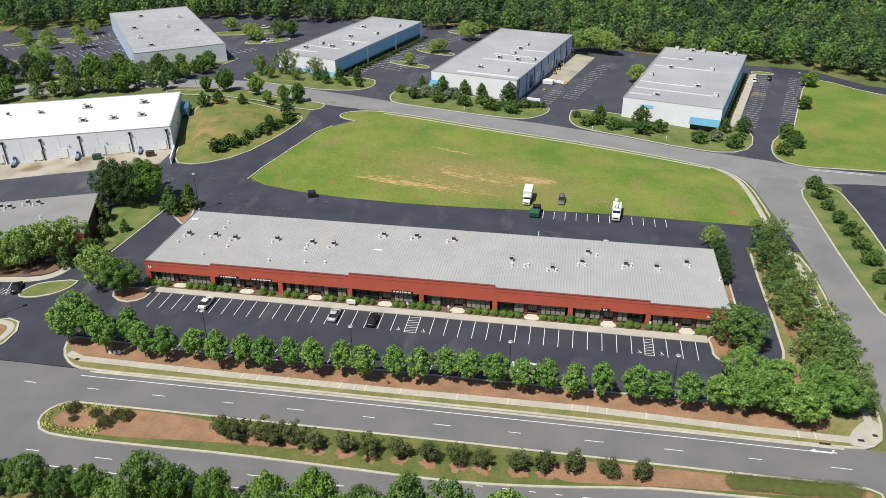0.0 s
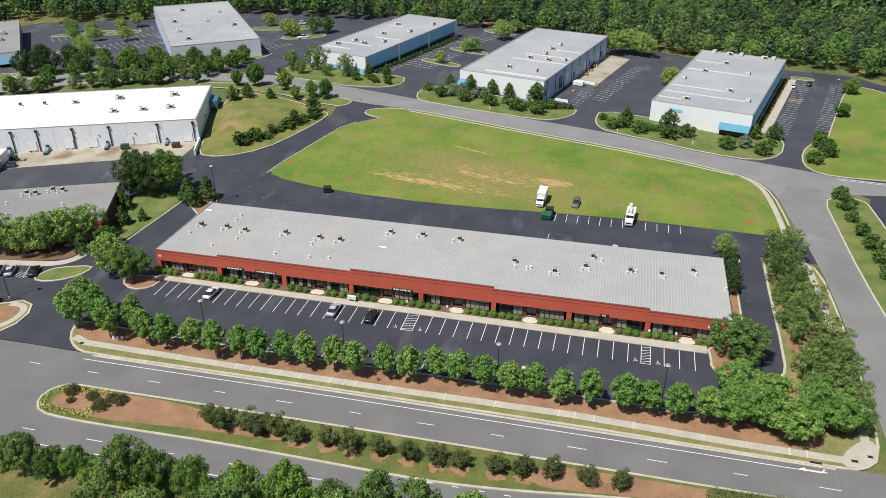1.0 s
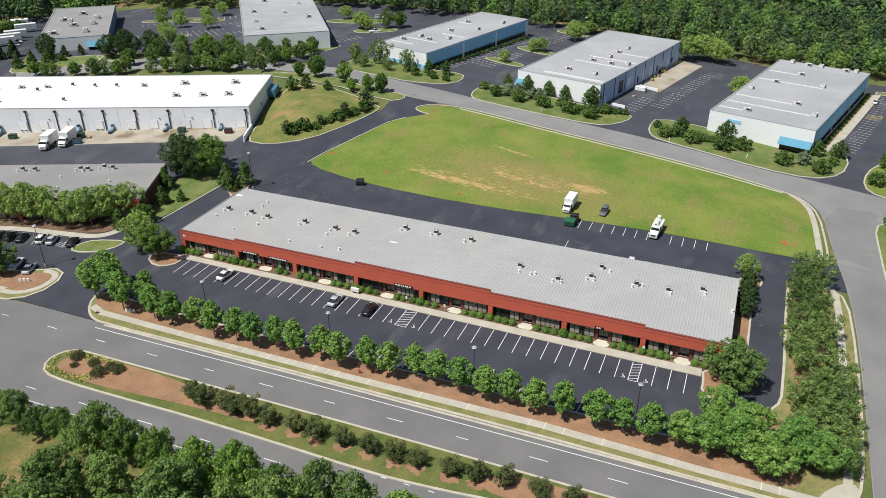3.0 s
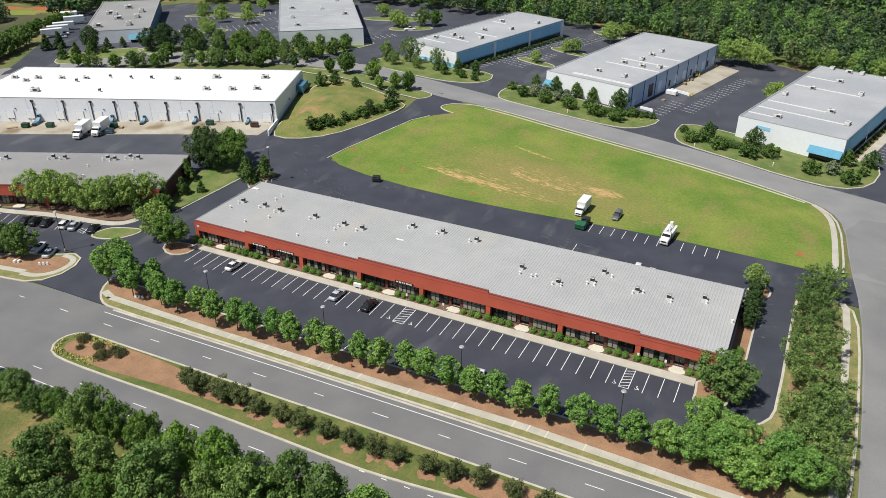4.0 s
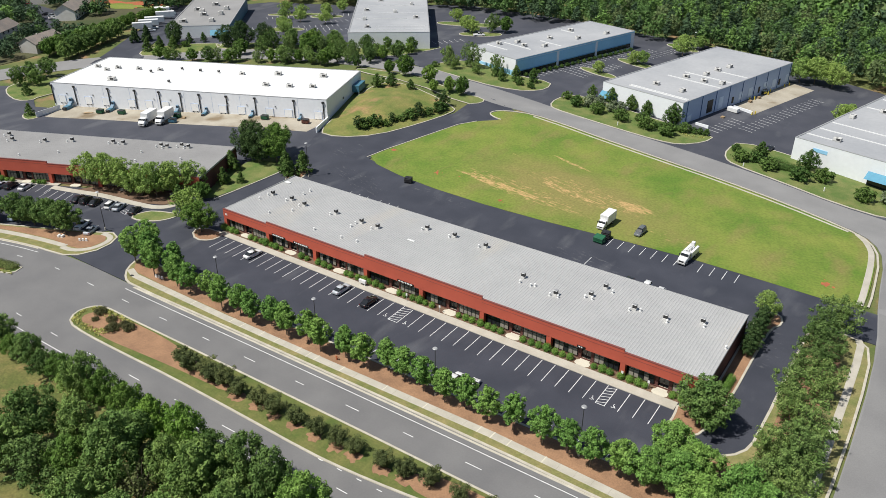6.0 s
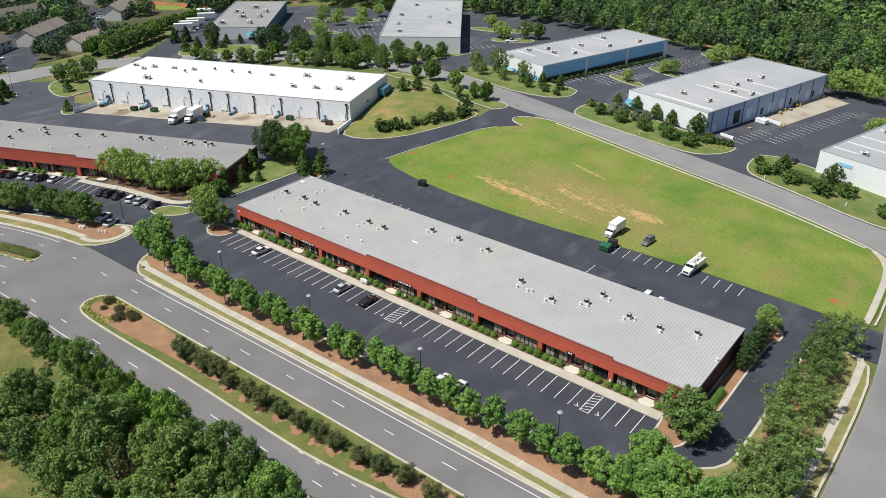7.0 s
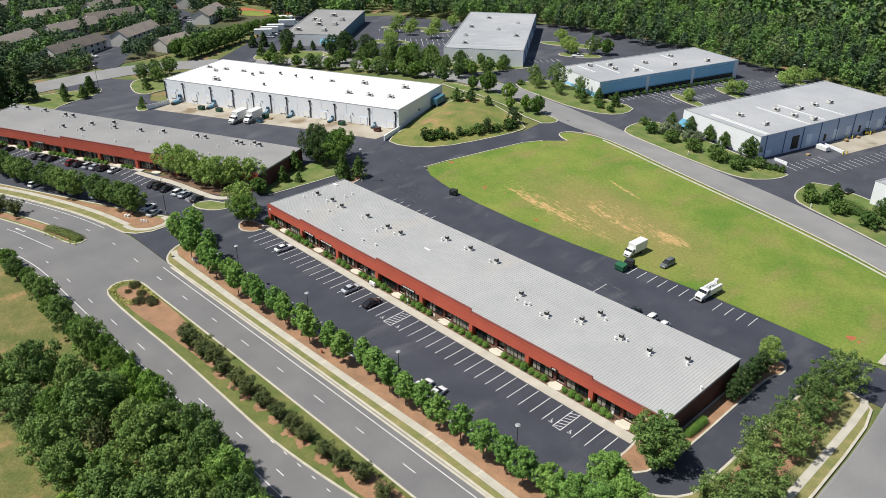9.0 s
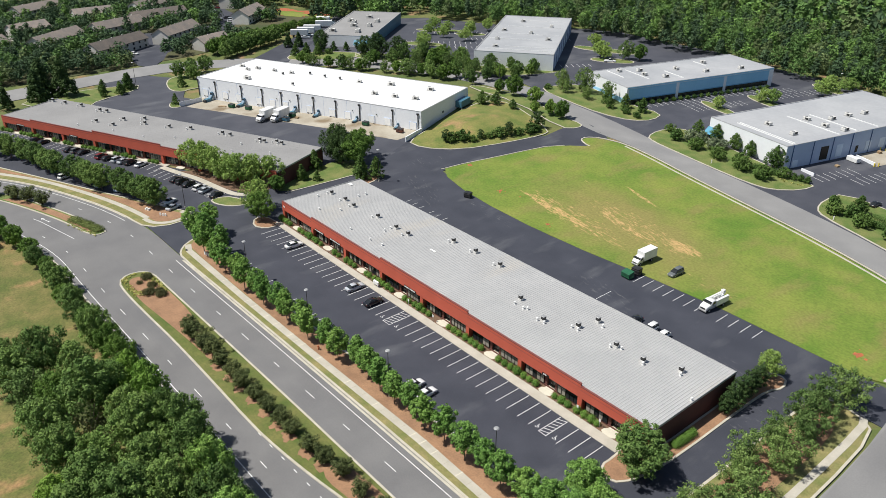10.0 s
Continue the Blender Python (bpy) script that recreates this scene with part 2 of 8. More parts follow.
AC_METAL = mat("painted_unit_metal", (0.64, 0.63, 0.60), (0.55, 0.54, 0.51), 0.8, 0.6, fine=3.0, grain=0.12)
DARK_METAL = mat("dark_metal", (0.028, 0.028, 0.03), (0.05, 0.05, 0.05), 1.0, 0.5, 0.3)
RUBBER = mat("tyre_rubber", (0.016, 0.016, 0.017), None, 1.0, 0.85)
GREEN_STEEL = mat("green_steel", (0.018, 0.12, 0.055), (0.012, 0.085, 0.04), 0.8, 0.55, fine=4.0, grain=0.15)
RUST = mat("rusty_steel", (0.17, 0.06, 0.035), (0.10, 0.04, 0.03), 0.8, 0.8, fine=4.0, grain=0.2)
YELLOW = mat("safety_yellow", (0.72, 0.55, 0.05), None, 0.8, 0.5)
TIMBER = mat("pallet_timber", (0.40, 0.29, 0.17), (0.30, 0.21, 0.12), 0.8, 0.85, grain=0.2)
TAN_ROOF = mat("brown_shingle_roof", (0.235, 0.195, 0.165), (0.175, 0.155, 0.14), 0.3, 0.95, fine=2.0, grain=0.25, vary=0.35)
SIDING = mat("pale_siding", (0.58, 0.55, 0.50), (0.64, 0.62, 0.58), 0.3, 0.8, fine=3.0, grain=0.06, vary=0.25)
BARK = mat("bark", (0.12, 0.09, 0.065), (0.19, 0.15, 0.11), 1.5, 0.95, fine=9.0, grain=0.3, bump=0.5)
LEAF_STREET = mat("street_tree_leaves", (0.112, 0.230, 0.042), (0.225, 0.385, 0.092), 0.9, 0.55, fine=2.0, grain=0.28, vary=0.12, island=0.32, sheer=0.24)
LEAF_DARK = mat("dark_evergreen_leaves", (0.036, 0.074, 0.022), (0.070, 0.122, 0.034), 0.7, 0.5, fine=2.0, grain=0.22, vary=0.2, island=0.24, sheer=0.18)
LEAF_SHRUB = mat("shrub_leaves", (0.060, 0.118, 0.025), (0.104, 0.180, 0.040), 0.9, 0.6, fine=3.0, grain=0.25, vary=0.2, island=0.22, sheer=0.2)
LEAF_MEDIAN = mat("reddish_dark_leaves", (0.080, 0.106, 0.036), (0.132, 0.156, 0.054), 0.8, 0.55, fine=2.0, grain=0.22, vary=0.2, island=0.26, sheer=0.22)
LEAF_OAK = mat("oak_leaves", (0.082, 0.165, 0.027), (0.155, 0.262, 0.050), 0.5, 0.6, fine=2.0, grain=0.22, vary=0.25, island=0.23, sheer=0.22)
LEAF_WOOD = mat("wood_leaves", (0.084, 0.160, 0.038), (0.172, 0.268, 0.070), 0.6, 0.5, fine=2.0, grain=0.28, vary=0.30, island=0.29, sheer=0.22)
LEAF_STRIP = mat("ragged_tree_leaves", (0.082, 0.150, 0.034), (0.188, 0.274, 0.080), 0.6, 0.45, fine=2.0, grain=0.25, vary=0.25, island=0.34, sheer=0.22)
LEAF_LIGHT = mat("light_green_leaves", (0.195, 0.305, 0.066), (0.275, 0.390, 0.105), 0.5, 0.6, fine=2.0, grain=0.2, vary=0.15, island=0.23, sheer=0.28)
LEAF_BRIGHT = mat("yellow_green_leaves", (0.158, 0.285, 0.040), (0.225, 0.355, 0.066), 0.5, 0.6, fine=2.0, grain=0.2, vary=0.1, island=0.19, sheer=0.24)
LEAF_BOX = mat("hedge_leaves", (0.098, 0.208, 0.034), (0.150, 0.275, 0.052), 1.0, 0.6, fine=4.0, grain=0.25, vary=0.15, island=0.17, sheer=0.2)
FOREST_LEAVES = [mat("forest_leaves_dark", (0.046, 0.088, 0.042), (0.078, 0.130, 0.056), 0.12, 0.6, fine=2.0, grain=0.3, island=0.34, sheer=0.2),
                 mat("forest_leaves_mid", (0.076, 0.150, 0.042), (0.126, 0.218, 0.060), 0.12, 0.6, fine=2.0, grain=0.3, island=0.34, sheer=0.22),
                 mat("forest_leaves_light", (0.120, 0.222, 0.050), (0.175, 0.292, 0.072), 0.12, 0.6, fine=2.0, grain=0.3, island=0.34, sheer=0.24),
                 mat("forest_leaves_olive", (0.102, 0.148, 0.054), (0.148, 0.198, 0.074), 0.12, 0.6, fine=2.0, grain=0.3, island=0.34, sheer=0.22)]
BLOSSOM = mat("whitish_flowering_leaves", (0.25, 0.28, 0.19), (0.085, 0.150, 0.042), 2.2, 0.6, fine=3.0, grain=0.3, vary=0.15, island=0.34, sheer=0.2)
GRASS_TUFT = mat("yellow_green_tufts", (0.52, 0.48, 0.17), (0.36, 0.39, 0.10), 0.8, 0.7, fine=3.0, grain=0.25, island=0.3, sheer=0.2)
LEAF_HEDGE = mat("olive_hedge_leaves", (0.105, 0.150, 0.040), (0.165, 0.205, 0.060), 0.9, 0.6, fine=3.0, grain=0.25, vary=0.15, island=0.20, sheer=0.2)
LEAF_OLIVE = mat("olive_brown_leaves", (0.075, 0.085, 0.034), (0.130, 0.125, 0.050), 0.9, 0.7, fine=3.0, grain=0.25, vary=0.15, island=0.20, sheer=0.2)


def car_paint(name, c):
    m = mat(name, c, None, 0.5, 0.28, 0.0, fine=2.0, grain=0.02)
    m.node_tree.nodes["Principled BSDF"].inputs["Coat Weight"].default_value = 0.6
    return m


CAR_WHITE, CAR_SILVER = car_paint("white_car_paint", (0.75, 0.75, 0.74)), car_paint("silver_car_paint", (0.46, 0.49, 0.52))
CAR_BLACK, CAR_RED = car_paint("black_car_paint", (0.013, 0.013, 0.015)), car_paint("dark_red_car_paint", (0.17, 0.02, 0.022))
CAR_GREY, CAR_BLUE = car_paint("grey_car_paint", (0.13, 0.14, 0.14)), car_paint("pale_blue_car_paint", (0.27, 0.36, 0.46))
LAMP_GLASS = mat("lamp_glass", (0.6, 0.6, 0.58), None, 1.0, 0.15)
TAIL_RED = mat("tail_lamp_red", (0.35, 0.02, 0.02), None, 1.0, 0.2)


# ---------------------------------------------------------------- building blocks
def ease(a, b, v):
    t = min(max((v - a) / (b - a), 0.0), 1.0)
    return t * t * (3 - 2 * t)


def land(x, y):
    """Height of the ground."""
    z = ease(55, 140, y) * min(max(-0.04 * (x + 10), -4.2), 3.2)
    z -= 1.5 * ease(-110, -185, x) * ease(-265, -215, x) * ease(-35, 35, y) * ease(130, 60, y)
    return z + 1.2 * ease(-50, -100, x) * ease(5, 80, y) * ease(200, 120, y)


def link(name, me, material=None, parent=None, label=""):
    ob = new(name, me)
    if material:
        me.materials.append(material)
    if parent:
        ob.parent = parent
    return tagged(ob, label)


def part(name, bm, material, parent=None, label="", smooth=False):
    """One mesh object from a bmesh, under a thing or a part."""
    bmesh.ops.recalc_face_normals(bm, faces=bm.faces)
    me = bpy.data.meshes.new(name)
    bm.to_mesh(me)
    bm.free()
    if smooth:
        for p in me.polygons:
            p.use_smooth = True
    return link(name, me, material, parent, label)


def thing(name, label, category, group="", kind="", at=None):
    ob = new(name)
    ob.empty_display_size = 0.2
    if at is not None:
        ob.matrix_world = at
    return tagged(ob, label, category, group, kind)


def setting(ob, label="", category=""):
    return tagged(ob, label, category, "", "structure")


def box(bm, cx, cy, z0, sx, sy, sz, rz=0.0, taper=1.0):
    """A box that stands on z0, turned by rz degrees, its top scaled by taper."""
    c, s = math.cos(radians(rz)), math.sin(radians(rz))
    v = []
    for z, k in ((z0, 1.0), (z0 + sz, taper)):
        for ux, uy in ((-1, -1), (1, -1), (1, 1), (-1, 1)):
            x, y = ux * sx / 2 * k, uy * sy / 2 * k
            v.append(bm.verts.new((cx + c * x - s * y, cy + s * x + c * y, z)))
    for f in ((3, 2, 1, 0), (4, 5, 6, 7), (0, 1, 5, 4), (1, 2, 6, 5), (2, 3, 7, 6), (3, 0, 4, 7)):
        bm.faces.new([v[i] for i in f])
    return v


def boxes(*rows):
    bm = bmesh.new()
    for r in rows:
        box(bm, *r)
    return bm


def bevelled(bm, width, segments=1):
    bmesh.ops.bevel(bm, geom=list(bm.edges), offset=width, segments=segments, affect="EDGES", clamp_overlap=True)
    return bm


def tube(bm, p0, p1, r0, r1, n=8, caps=True):
    p0, p1 = Vector(p0), Vector(p1)
    q = (p1 - p0).to_track_quat("Z", "Y")
    rings = []
    for p, r in ((p0, r0), (p1, r1)):
        rings.append([bm.verts.new(p + q @ Vector((r * math.cos(a), r * math.sin(a), 0))) for a in [2 * math.pi * i / n for i in range(n)]])
    for i in range(n):
        bm.faces.new((rings[0][i], rings[0][(i + 1) % n], rings[1][(i + 1) % n], rings[1][i]))
    if caps:
        bm.faces.new(rings[0][::-1]), bm.faces.new(rings[1])


def prism(bm, outline, z0, z1):
    low, top = [bm.verts.new((x, y, z0)) for x, y in outline], [bm.verts.new((x, y, z1)) for x, y in outline]
    n = len(outline)
    bm.faces.new(low[::-1]), bm.faces.new(top)
    for i in range(n):
        bm.faces.new((low[i], low[(i + 1) % n], top[(i + 1) % n], top[i]))


def rounded(points, closed=True, times=2):
    """Cut the corners of a line of points."""
    for _ in range(times):
        out = [] if closed else [points[0]]
        n = len(points)
        for i in range(n if closed else n - 1):
            (ax, ay), (bx, by) = points[i], points[(i + 1) % n]
            out += [(0.75 * ax + 0.25 * bx, 0.75 * ay + 0.25 * by), (0.25 * ax + 0.75 * bx, 0.25 * ay + 0.75 * by)]
        points = out if closed else out + [points[-1]]
    return points


def sheet(name, outline, rise, material, parent=None, label="", swell=None, grid=6.0):
    """A piece of ground that follows the land, rise above it, with a skirt down its edge."""
    bm = bmesh.new()
    n = len(outline)
    points, _, faces, *_ = geometry.delaunay_2d_cdt([Vector(p) for p in outline], [(i, (i + 1) % n) for i in range(n)], [], 1, 1e-4)
    made = [bm.verts.new((p.x, p.y, 0)) for p in points]
    for f in faces:
        bm.faces.new([made[i] for i in f])
    xs, ys = [p[0] for p in outline], [p[1] for p in outline]
    if swell or max(ys) > 50 or (min(xs) < -48 and max(ys) > 5):
        for lo, hi, axis in ((min(xs), max(xs), (1, 0, 0)), (min(ys), max(ys), (0, 1, 0))):
            k = math.ceil(lo / grid)
            while k * grid < hi:
                bmesh.ops.bisect_plane(bm, geom=list(bm.verts) + list(bm.edges) + list(bm.faces), plane_co=Vector(axis) * k * grid, plane_no=axis)
                k += 1
    border = [e for e in bm.edges if len(e.link_faces) == 1]
    for v in bm.verts:
        v.co.z = land(v.co.x, v.co.y) + rise + (swell(v.co.x, v.co.y) if swell else 0)
    made = bmesh.ops.extrude_edge_only(bm, edges=border)["geom"]
    for v in made:
        if isinstance(v, bmesh.types.BMVert):
            v.co.z -= 0.25
    return part(name, bm, material, parent, label)


def ribbon(name, line, width, rise, thick, material, closed=False, parent=None, label=""):
    """A band of that width along a line on the ground, its top rise above the land."""
    bm = bmesh.new()
    if closed:
        line = list(line) + [line[0]]
    fine = [line[0]]
    for (ax, ay), (bx, by) in zip(line, line[1:]):
        k = max(1, int(math.hypot(bx - ax, by - ay) / 8))
        fine += [(ax + (bx - ax) * i / k, ay + (by - ay) * i / k) for i in range(1, k + 1)]
    rows = []
    for i, (x, y) in enumerate(fine):
        if closed and i in (0, len(fine) - 1):
            (ax, ay), (bx, by) = fine[-2], fine[1]
        else:
            (ax, ay), (bx, by) = fine[max(i - 1, 0)], fine[min(i + 1, len(fine) - 1)]
        d = math.hypot(bx - ax, by - ay) or 1
        nx, ny = -(by - ay) / d * width / 2, (bx - ax) / d * width / 2
        z = land(x, y)
        rows.append([bm.verts.new(p) for p in ((x - nx, y - ny, z + rise - thick), (x - nx * 0.9, y - ny * 0.9, z + rise), (x + nx * 0.9, y + ny * 0.9, z + rise), (x + nx, y + ny, z + rise - thick))])
    for a, b in zip(rows, rows[1:]):
        for i in range(3):
            bm.faces.new((a[i], b[i], b[i + 1], a[i + 1]))
    return part(name, bm, material, parent, label)


def island(outline, material, label, smooth=2, kerb=True, swell=None, closed_kerb=None):
    """A raised planted island with its kerb."""
    line = rounded(outline, True, smooth) if smooth else outline
    ob = setting(sheet("planting_island", line, 0.16, material, swell=swell), label, "planting island")
    if kerb:
        setting(ribbon("kerb", closed_kerb or line, 0.45, 0.19, 0.17, KERB, closed_kerb is None), "pale concrete kerb round a planted island", "kerb")
    return ob


def paint(name, segments, width, parent=None, rise=0.062):
    """Painted straight marks on the asphalt, all in one mesh."""
    bm = bmesh.new()
    for ax, ay, bx, by in segments:
        d = math.hypot(bx - ax, by - ay)
        nx, ny = -(by - ay) / d * width / 2, (bx - ax) / d * width / 2
        bm.faces.new([bm.verts.new((x, y, land(x, y) + rise)) for x, y in ((ax - nx, ay - ny), (bx - nx, by - ny), (bx + nx, by + ny), (ax + nx, ay + ny))])
    return part(name, bm, PAINT, parent)


# ---------------------------------------------------------------- ground, roads, car parks
def big_ground():
    xs = [-1500, -900, -650] + list(range(-500, 341, 15)) + [450, 700, 1500]
    ys = [-1000, -500, -250] + list(range(-150, 301, 15)) + [360, 450, 600, 900, 1800]
    bm = bmesh.new()
    rows = [[bm.verts.new((x, y, land(x, y) - 0.16)) for x in xs] for y in ys]
    for a, b in zip(rows, rows[1:]):
        for i in range(len(xs) - 1):
            bm.faces.new((a[i], a[i + 1], b[i + 1], b[i]))
    return setting(part("ground", bm, GRASS, smooth=True), "mown green and straw-coloured grass ground", "ground")


big_ground()

# the avenue: its north kerb, from east to west
AVENUE = rounded([(260, -24), (85, -24.9), (0, -25.6), (-58, -26.8), (-75, -26.6), (-88, -27.9), (-102, -31), (-117, -36), (-132, -42), (-144, -49), (-175, -70), (-230, -112), (-300, -170)], False, 3)


def beside(d, x_from, x_to):
    """The line d metres south of the avenue's north kerb, from one x to another (westward)."""
    out = []
    for i, (x, y) in enumerate(AVENUE):
        (ax, ay), (bx, by) = AVENUE[max(i - 1, 0)], AVENUE[min(i + 1, len(AVENUE) - 1)]
        q = math.hypot(bx - ax, by - ay)
        out.append((x - (by - ay) / q * d, y + (bx - ax) / q * d))
    fine = []
    for (ax, ay), (bx, by) in zip(out, out[1:]):
        k = max(1, int(math.hypot(bx - ax, by - ay)))
        fine += [(ax + (bx - ax) * i / k, ay + (by - ay) * i / k) for i in range(k)]
    return [p for p in fine if x_to <= p[0] <= x_from]


setting(sheet("road", beside(0, 260, -260) + beside(25.2, 260, -260)[::-1], 0.05, OLD_ASPHALT), "weathered grey asphalt of a divided avenue", "road")
setting(ribbon("kerb", beside(25.3, 250, -250), 0.5, 0.19, 0.17, KERB), "pale concrete kerb of the avenue", "kerb")

LOT = [(-86, -26.6), (71.4, -25.6), (71.4, 44), (86, 43), (86, 55), (60, 56.2), (37, 57), (-7, 54), (-40, 56), (-61, 61.5), (-60, 70), (-56, 88), (-53, 101), (-46, 107),
       (-42, 112), (-42, 118), (-44, 123), (-52, 129), (-62, 130), (-62, 119), (-61, 109), (-65.5, 96), (-71, 78), (-81, 68.5), (-88, 68), (-78, 44), (-79, 20), (-82, 2)]
setting(sheet("car_park", LOT, 0.035, DARK_ASPHALT), "freshly sealed near-black asphalt car park", "car park")
WEST_YARD = [(-86, 68), (-93, 74), (-197, 33), (-222, 46), (-238, 34), (-240, 12), (-214, 8), (-206, -20), (-91, 33), (-77, 42)]
setting(sheet("service_yard", WEST_YARD, 0.03, YARD_ASPHALT), "dark sealed asphalt service yard", "service yard")


def n_at(x, y):
    """A place by the neighbour building's own axes."""
    c, s = math.cos(radians(23.9)), math.sin(radians(23.9))
    return (-136.6 + c * x - s * y, -14.7 + s * x + c * y)


setting(sheet("neighbour_car_park", [n_at(*p) for p in ((-90, -23), (42, -23), (62, -12), (66, 3), (-90, 3))], 0.03, DARK_ASPHALT), "dark sealed asphalt car park", "car park")

# side street along the east, back street behind the field
SIDE = [(84.6, -26), (85, 20), (84.2, 42), (81.5, 62), (80, 84), (76.5, 94), (70, 99), (52, 106), (33, 111.5), (14, 115.5), (-11, 120.5), (-24, 123.6), (-38, 125.8), (-55, 125.5), (-75, 129.5), (-96, 133),
        (-125, 130), (-160, 119), (-200, 97), (-230, 68), (-240, 33), (-237, 2), (-232, -29), (-226, -80)]
FAR_SIDE = [(-240, -80), (-250, -26), (-252, 5), (-254, 38), (-244, 68), (-212, 106), (-165, 130), (-122, 140), (-97, 143.5), (-78, 141), (-60, 140.5), (-37, 136.5), (-25, 133), (-8, 130.5), (12, 128), (31, 124.5), (48, 120),
            (64, 114), (78, 111.5), (92, 108), (101, 104), (140, 100), (140, 92), (100, 91), (94.5, 84), (92.5, 60), (93, 40), (95, 18), (96, -26)]
SIDE, FAR_SIDE = rounded(SIDE, False, 1), rounded(FAR_SIDE, False, 1)
setting(sheet("street", SIDE + FAR_SIDE, 0.045, PALE_ASPHALT), "pale weathered asphalt back street", "road")
setting(sheet("street", [(84.8, -26), (85.2, 20), (84.4, 42), (81.8, 62), (80.4, 82), (84, 92), (94, 93), (100, 91.6), (94.3, 84), (92.3, 60), (92.8, 40), (94.8, 18), (95.8, -26)], 0.053, SIDE_ASPHALT), "grey weathered asphalt side street", "road")

NORTH_LOT = [(-112, 146), (-97, 142.5), (-60, 139.5), (-25, 132), (12, 127), (48, 119), (92, 107), (102, 103.5), (106, 130), (124, 215), (118, 226), (60, 236), (20, 250), (-30, 262), (-62, 258), (-90, 262), (-150, 262), (-175, 250), (-205, 225), (-250, 205), (-275, 160), (-225, 110), (-205, 101), (-165, 128), (-122, 138)]
setting(sheet("industrial_car_park", NORTH_LOT, 0.025, YARD_ASPHALT), "dark asphalt round the industrial buildings", "car park")
setting(sheet("east_drive", [(101, 106), (150, 104), (150, 30), (104, 30), (103, 80), (105, 88), (101, 92)], 0.03, DARK_ASPHALT), "dark asphalt drive behind a planted strip", "drive")

FIELD_EDGE = rounded([(-62, 61), (-61, 70), (-57, 88), (-54, 101), (-50.4, 107.6), (-45.6, 112.2), (-45.2, 113.6), (-50.2, 115.6), (-50.6, 118.6), (-47.4, 122), (-38, 124.4), (-24, 122.2), (-11, 119.2), (14, 114), (33, 110), (52, 104.6), (69, 97.8), (75, 93), (78.3, 84), (79.6, 63), (79, 55), (60, 55.8), (37, 56.6), (-7, 53.6), (-40, 55.4)], True, 1)
field = setting(sheet("field", FIELD_EDGE, 0.10, FIELD, grid=6), "open mown field of green and yellowing grass", "field")
setting(ribbon("kerb", rounded([(-44.6, 113.6), (-47.6, 114.2), (-50.8, 116), (-51, 119), (-47.6, 122.6), (-38, 125), (-24, 122.9), (-11, 119.9), (14, 114.7), (33, 110.7), (52, 105.3), (69, 98.4), (75.6, 93.4), (79, 84), (80.3, 63), (80.3, 57)], False, 1), 0.5, 0.19, 0.17, KERB), "pale concrete kerb between field and street", "kerb")
setting(ribbon("kerb", [(-62.2, 62), (-61.2, 70), (-57.2, 88), (-54.2, 101), (-50.6, 107.4)], 0.35, 0.17, 0.15, KERB), "thin concrete kerb along the drive", "kerb")
setting(ribbon("pavement", rounded([(72, 96), (76, 90), (77.6, 82), (78.6, 62), (78.6, 57)], False, 2), 1.5, 0.125, 0.1, CONCRETE), "concrete footpath beside the street", "pavement")


def ragged(cx, cy, rx, ry, rz, seed, n=9):
    rng = random.Random(seed)
    c, s = math.cos(radians(rz)), math.sin(radians(rz))
    out = []
    for i in range(n):
        a, k = 2 * math.pi * i / n, rng.uniform(0.55, 1.15)
        x, y = rx * k * math.cos(a), ry * k * math.sin(a)
        out.append((cx + c * x - s * y, cy + s * x + c * y))
    return out


# worn bare patches and small red clay scars on the field
rng = random.Random(4)
def patches(name, label, rows, material, rise):
    bm = bmesh.new()
    for i, (cx, cy, rx, ry, rz) in enumerate(rows):
        bm.faces.new([bm.verts.new((x, y, land(x, y) + rise)) for x, y in ragged(cx, cy, rx, ry, rz, i + 7)])
    bmesh.ops.triangulate(bm, faces=list(bm.faces))
    return tagged(part(name, bm, material), label, "bare earth", "", "stuff")


scraps = []
for cx, cy, r in ((-12.2, 58.6, 0.8), (-37.6, 64.6, 0.75), (-58.8, 71.2, 0.9), (70.8, 62.2, 1.1), (-73, 92, 0.9), (-30.5, 66.0, 0.3)):
    scraps.append((cx, cy, 0.9 * r, 1.1 * r, rng.uniform(-30, 30)))
    for _ in range(5):
        k = rng.uniform(0.15, 0.4) * r
        scraps.append((cx + rng.gauss(0, 1.0) * r, cy + rng.gauss(0, 0.8) * r, 1.3 * k, k, rng.uniform(-40, 40)))
patches("clay_scars", "small scars of red clay in the grass", scraps, CLAY, 0.112)
setting(ribbon("pavement", rounded([(70, 96.3), (52, 103.3), (33, 108.8), (14, 112.9), (-11, 118.0), (-24, 121.0), (-37, 123.2)], False, 1), 0.75, 0.13, 0.1, CONCRETE), "narrow concrete footpath along the field edge", "pavement")

setting(sheet("clearing", beside(26.5, 250, -250)[::6] + [(-320, -600), (320, -600)], -0.14, CLEARING), "dry grass clearing with bare orange earth", "clearing")

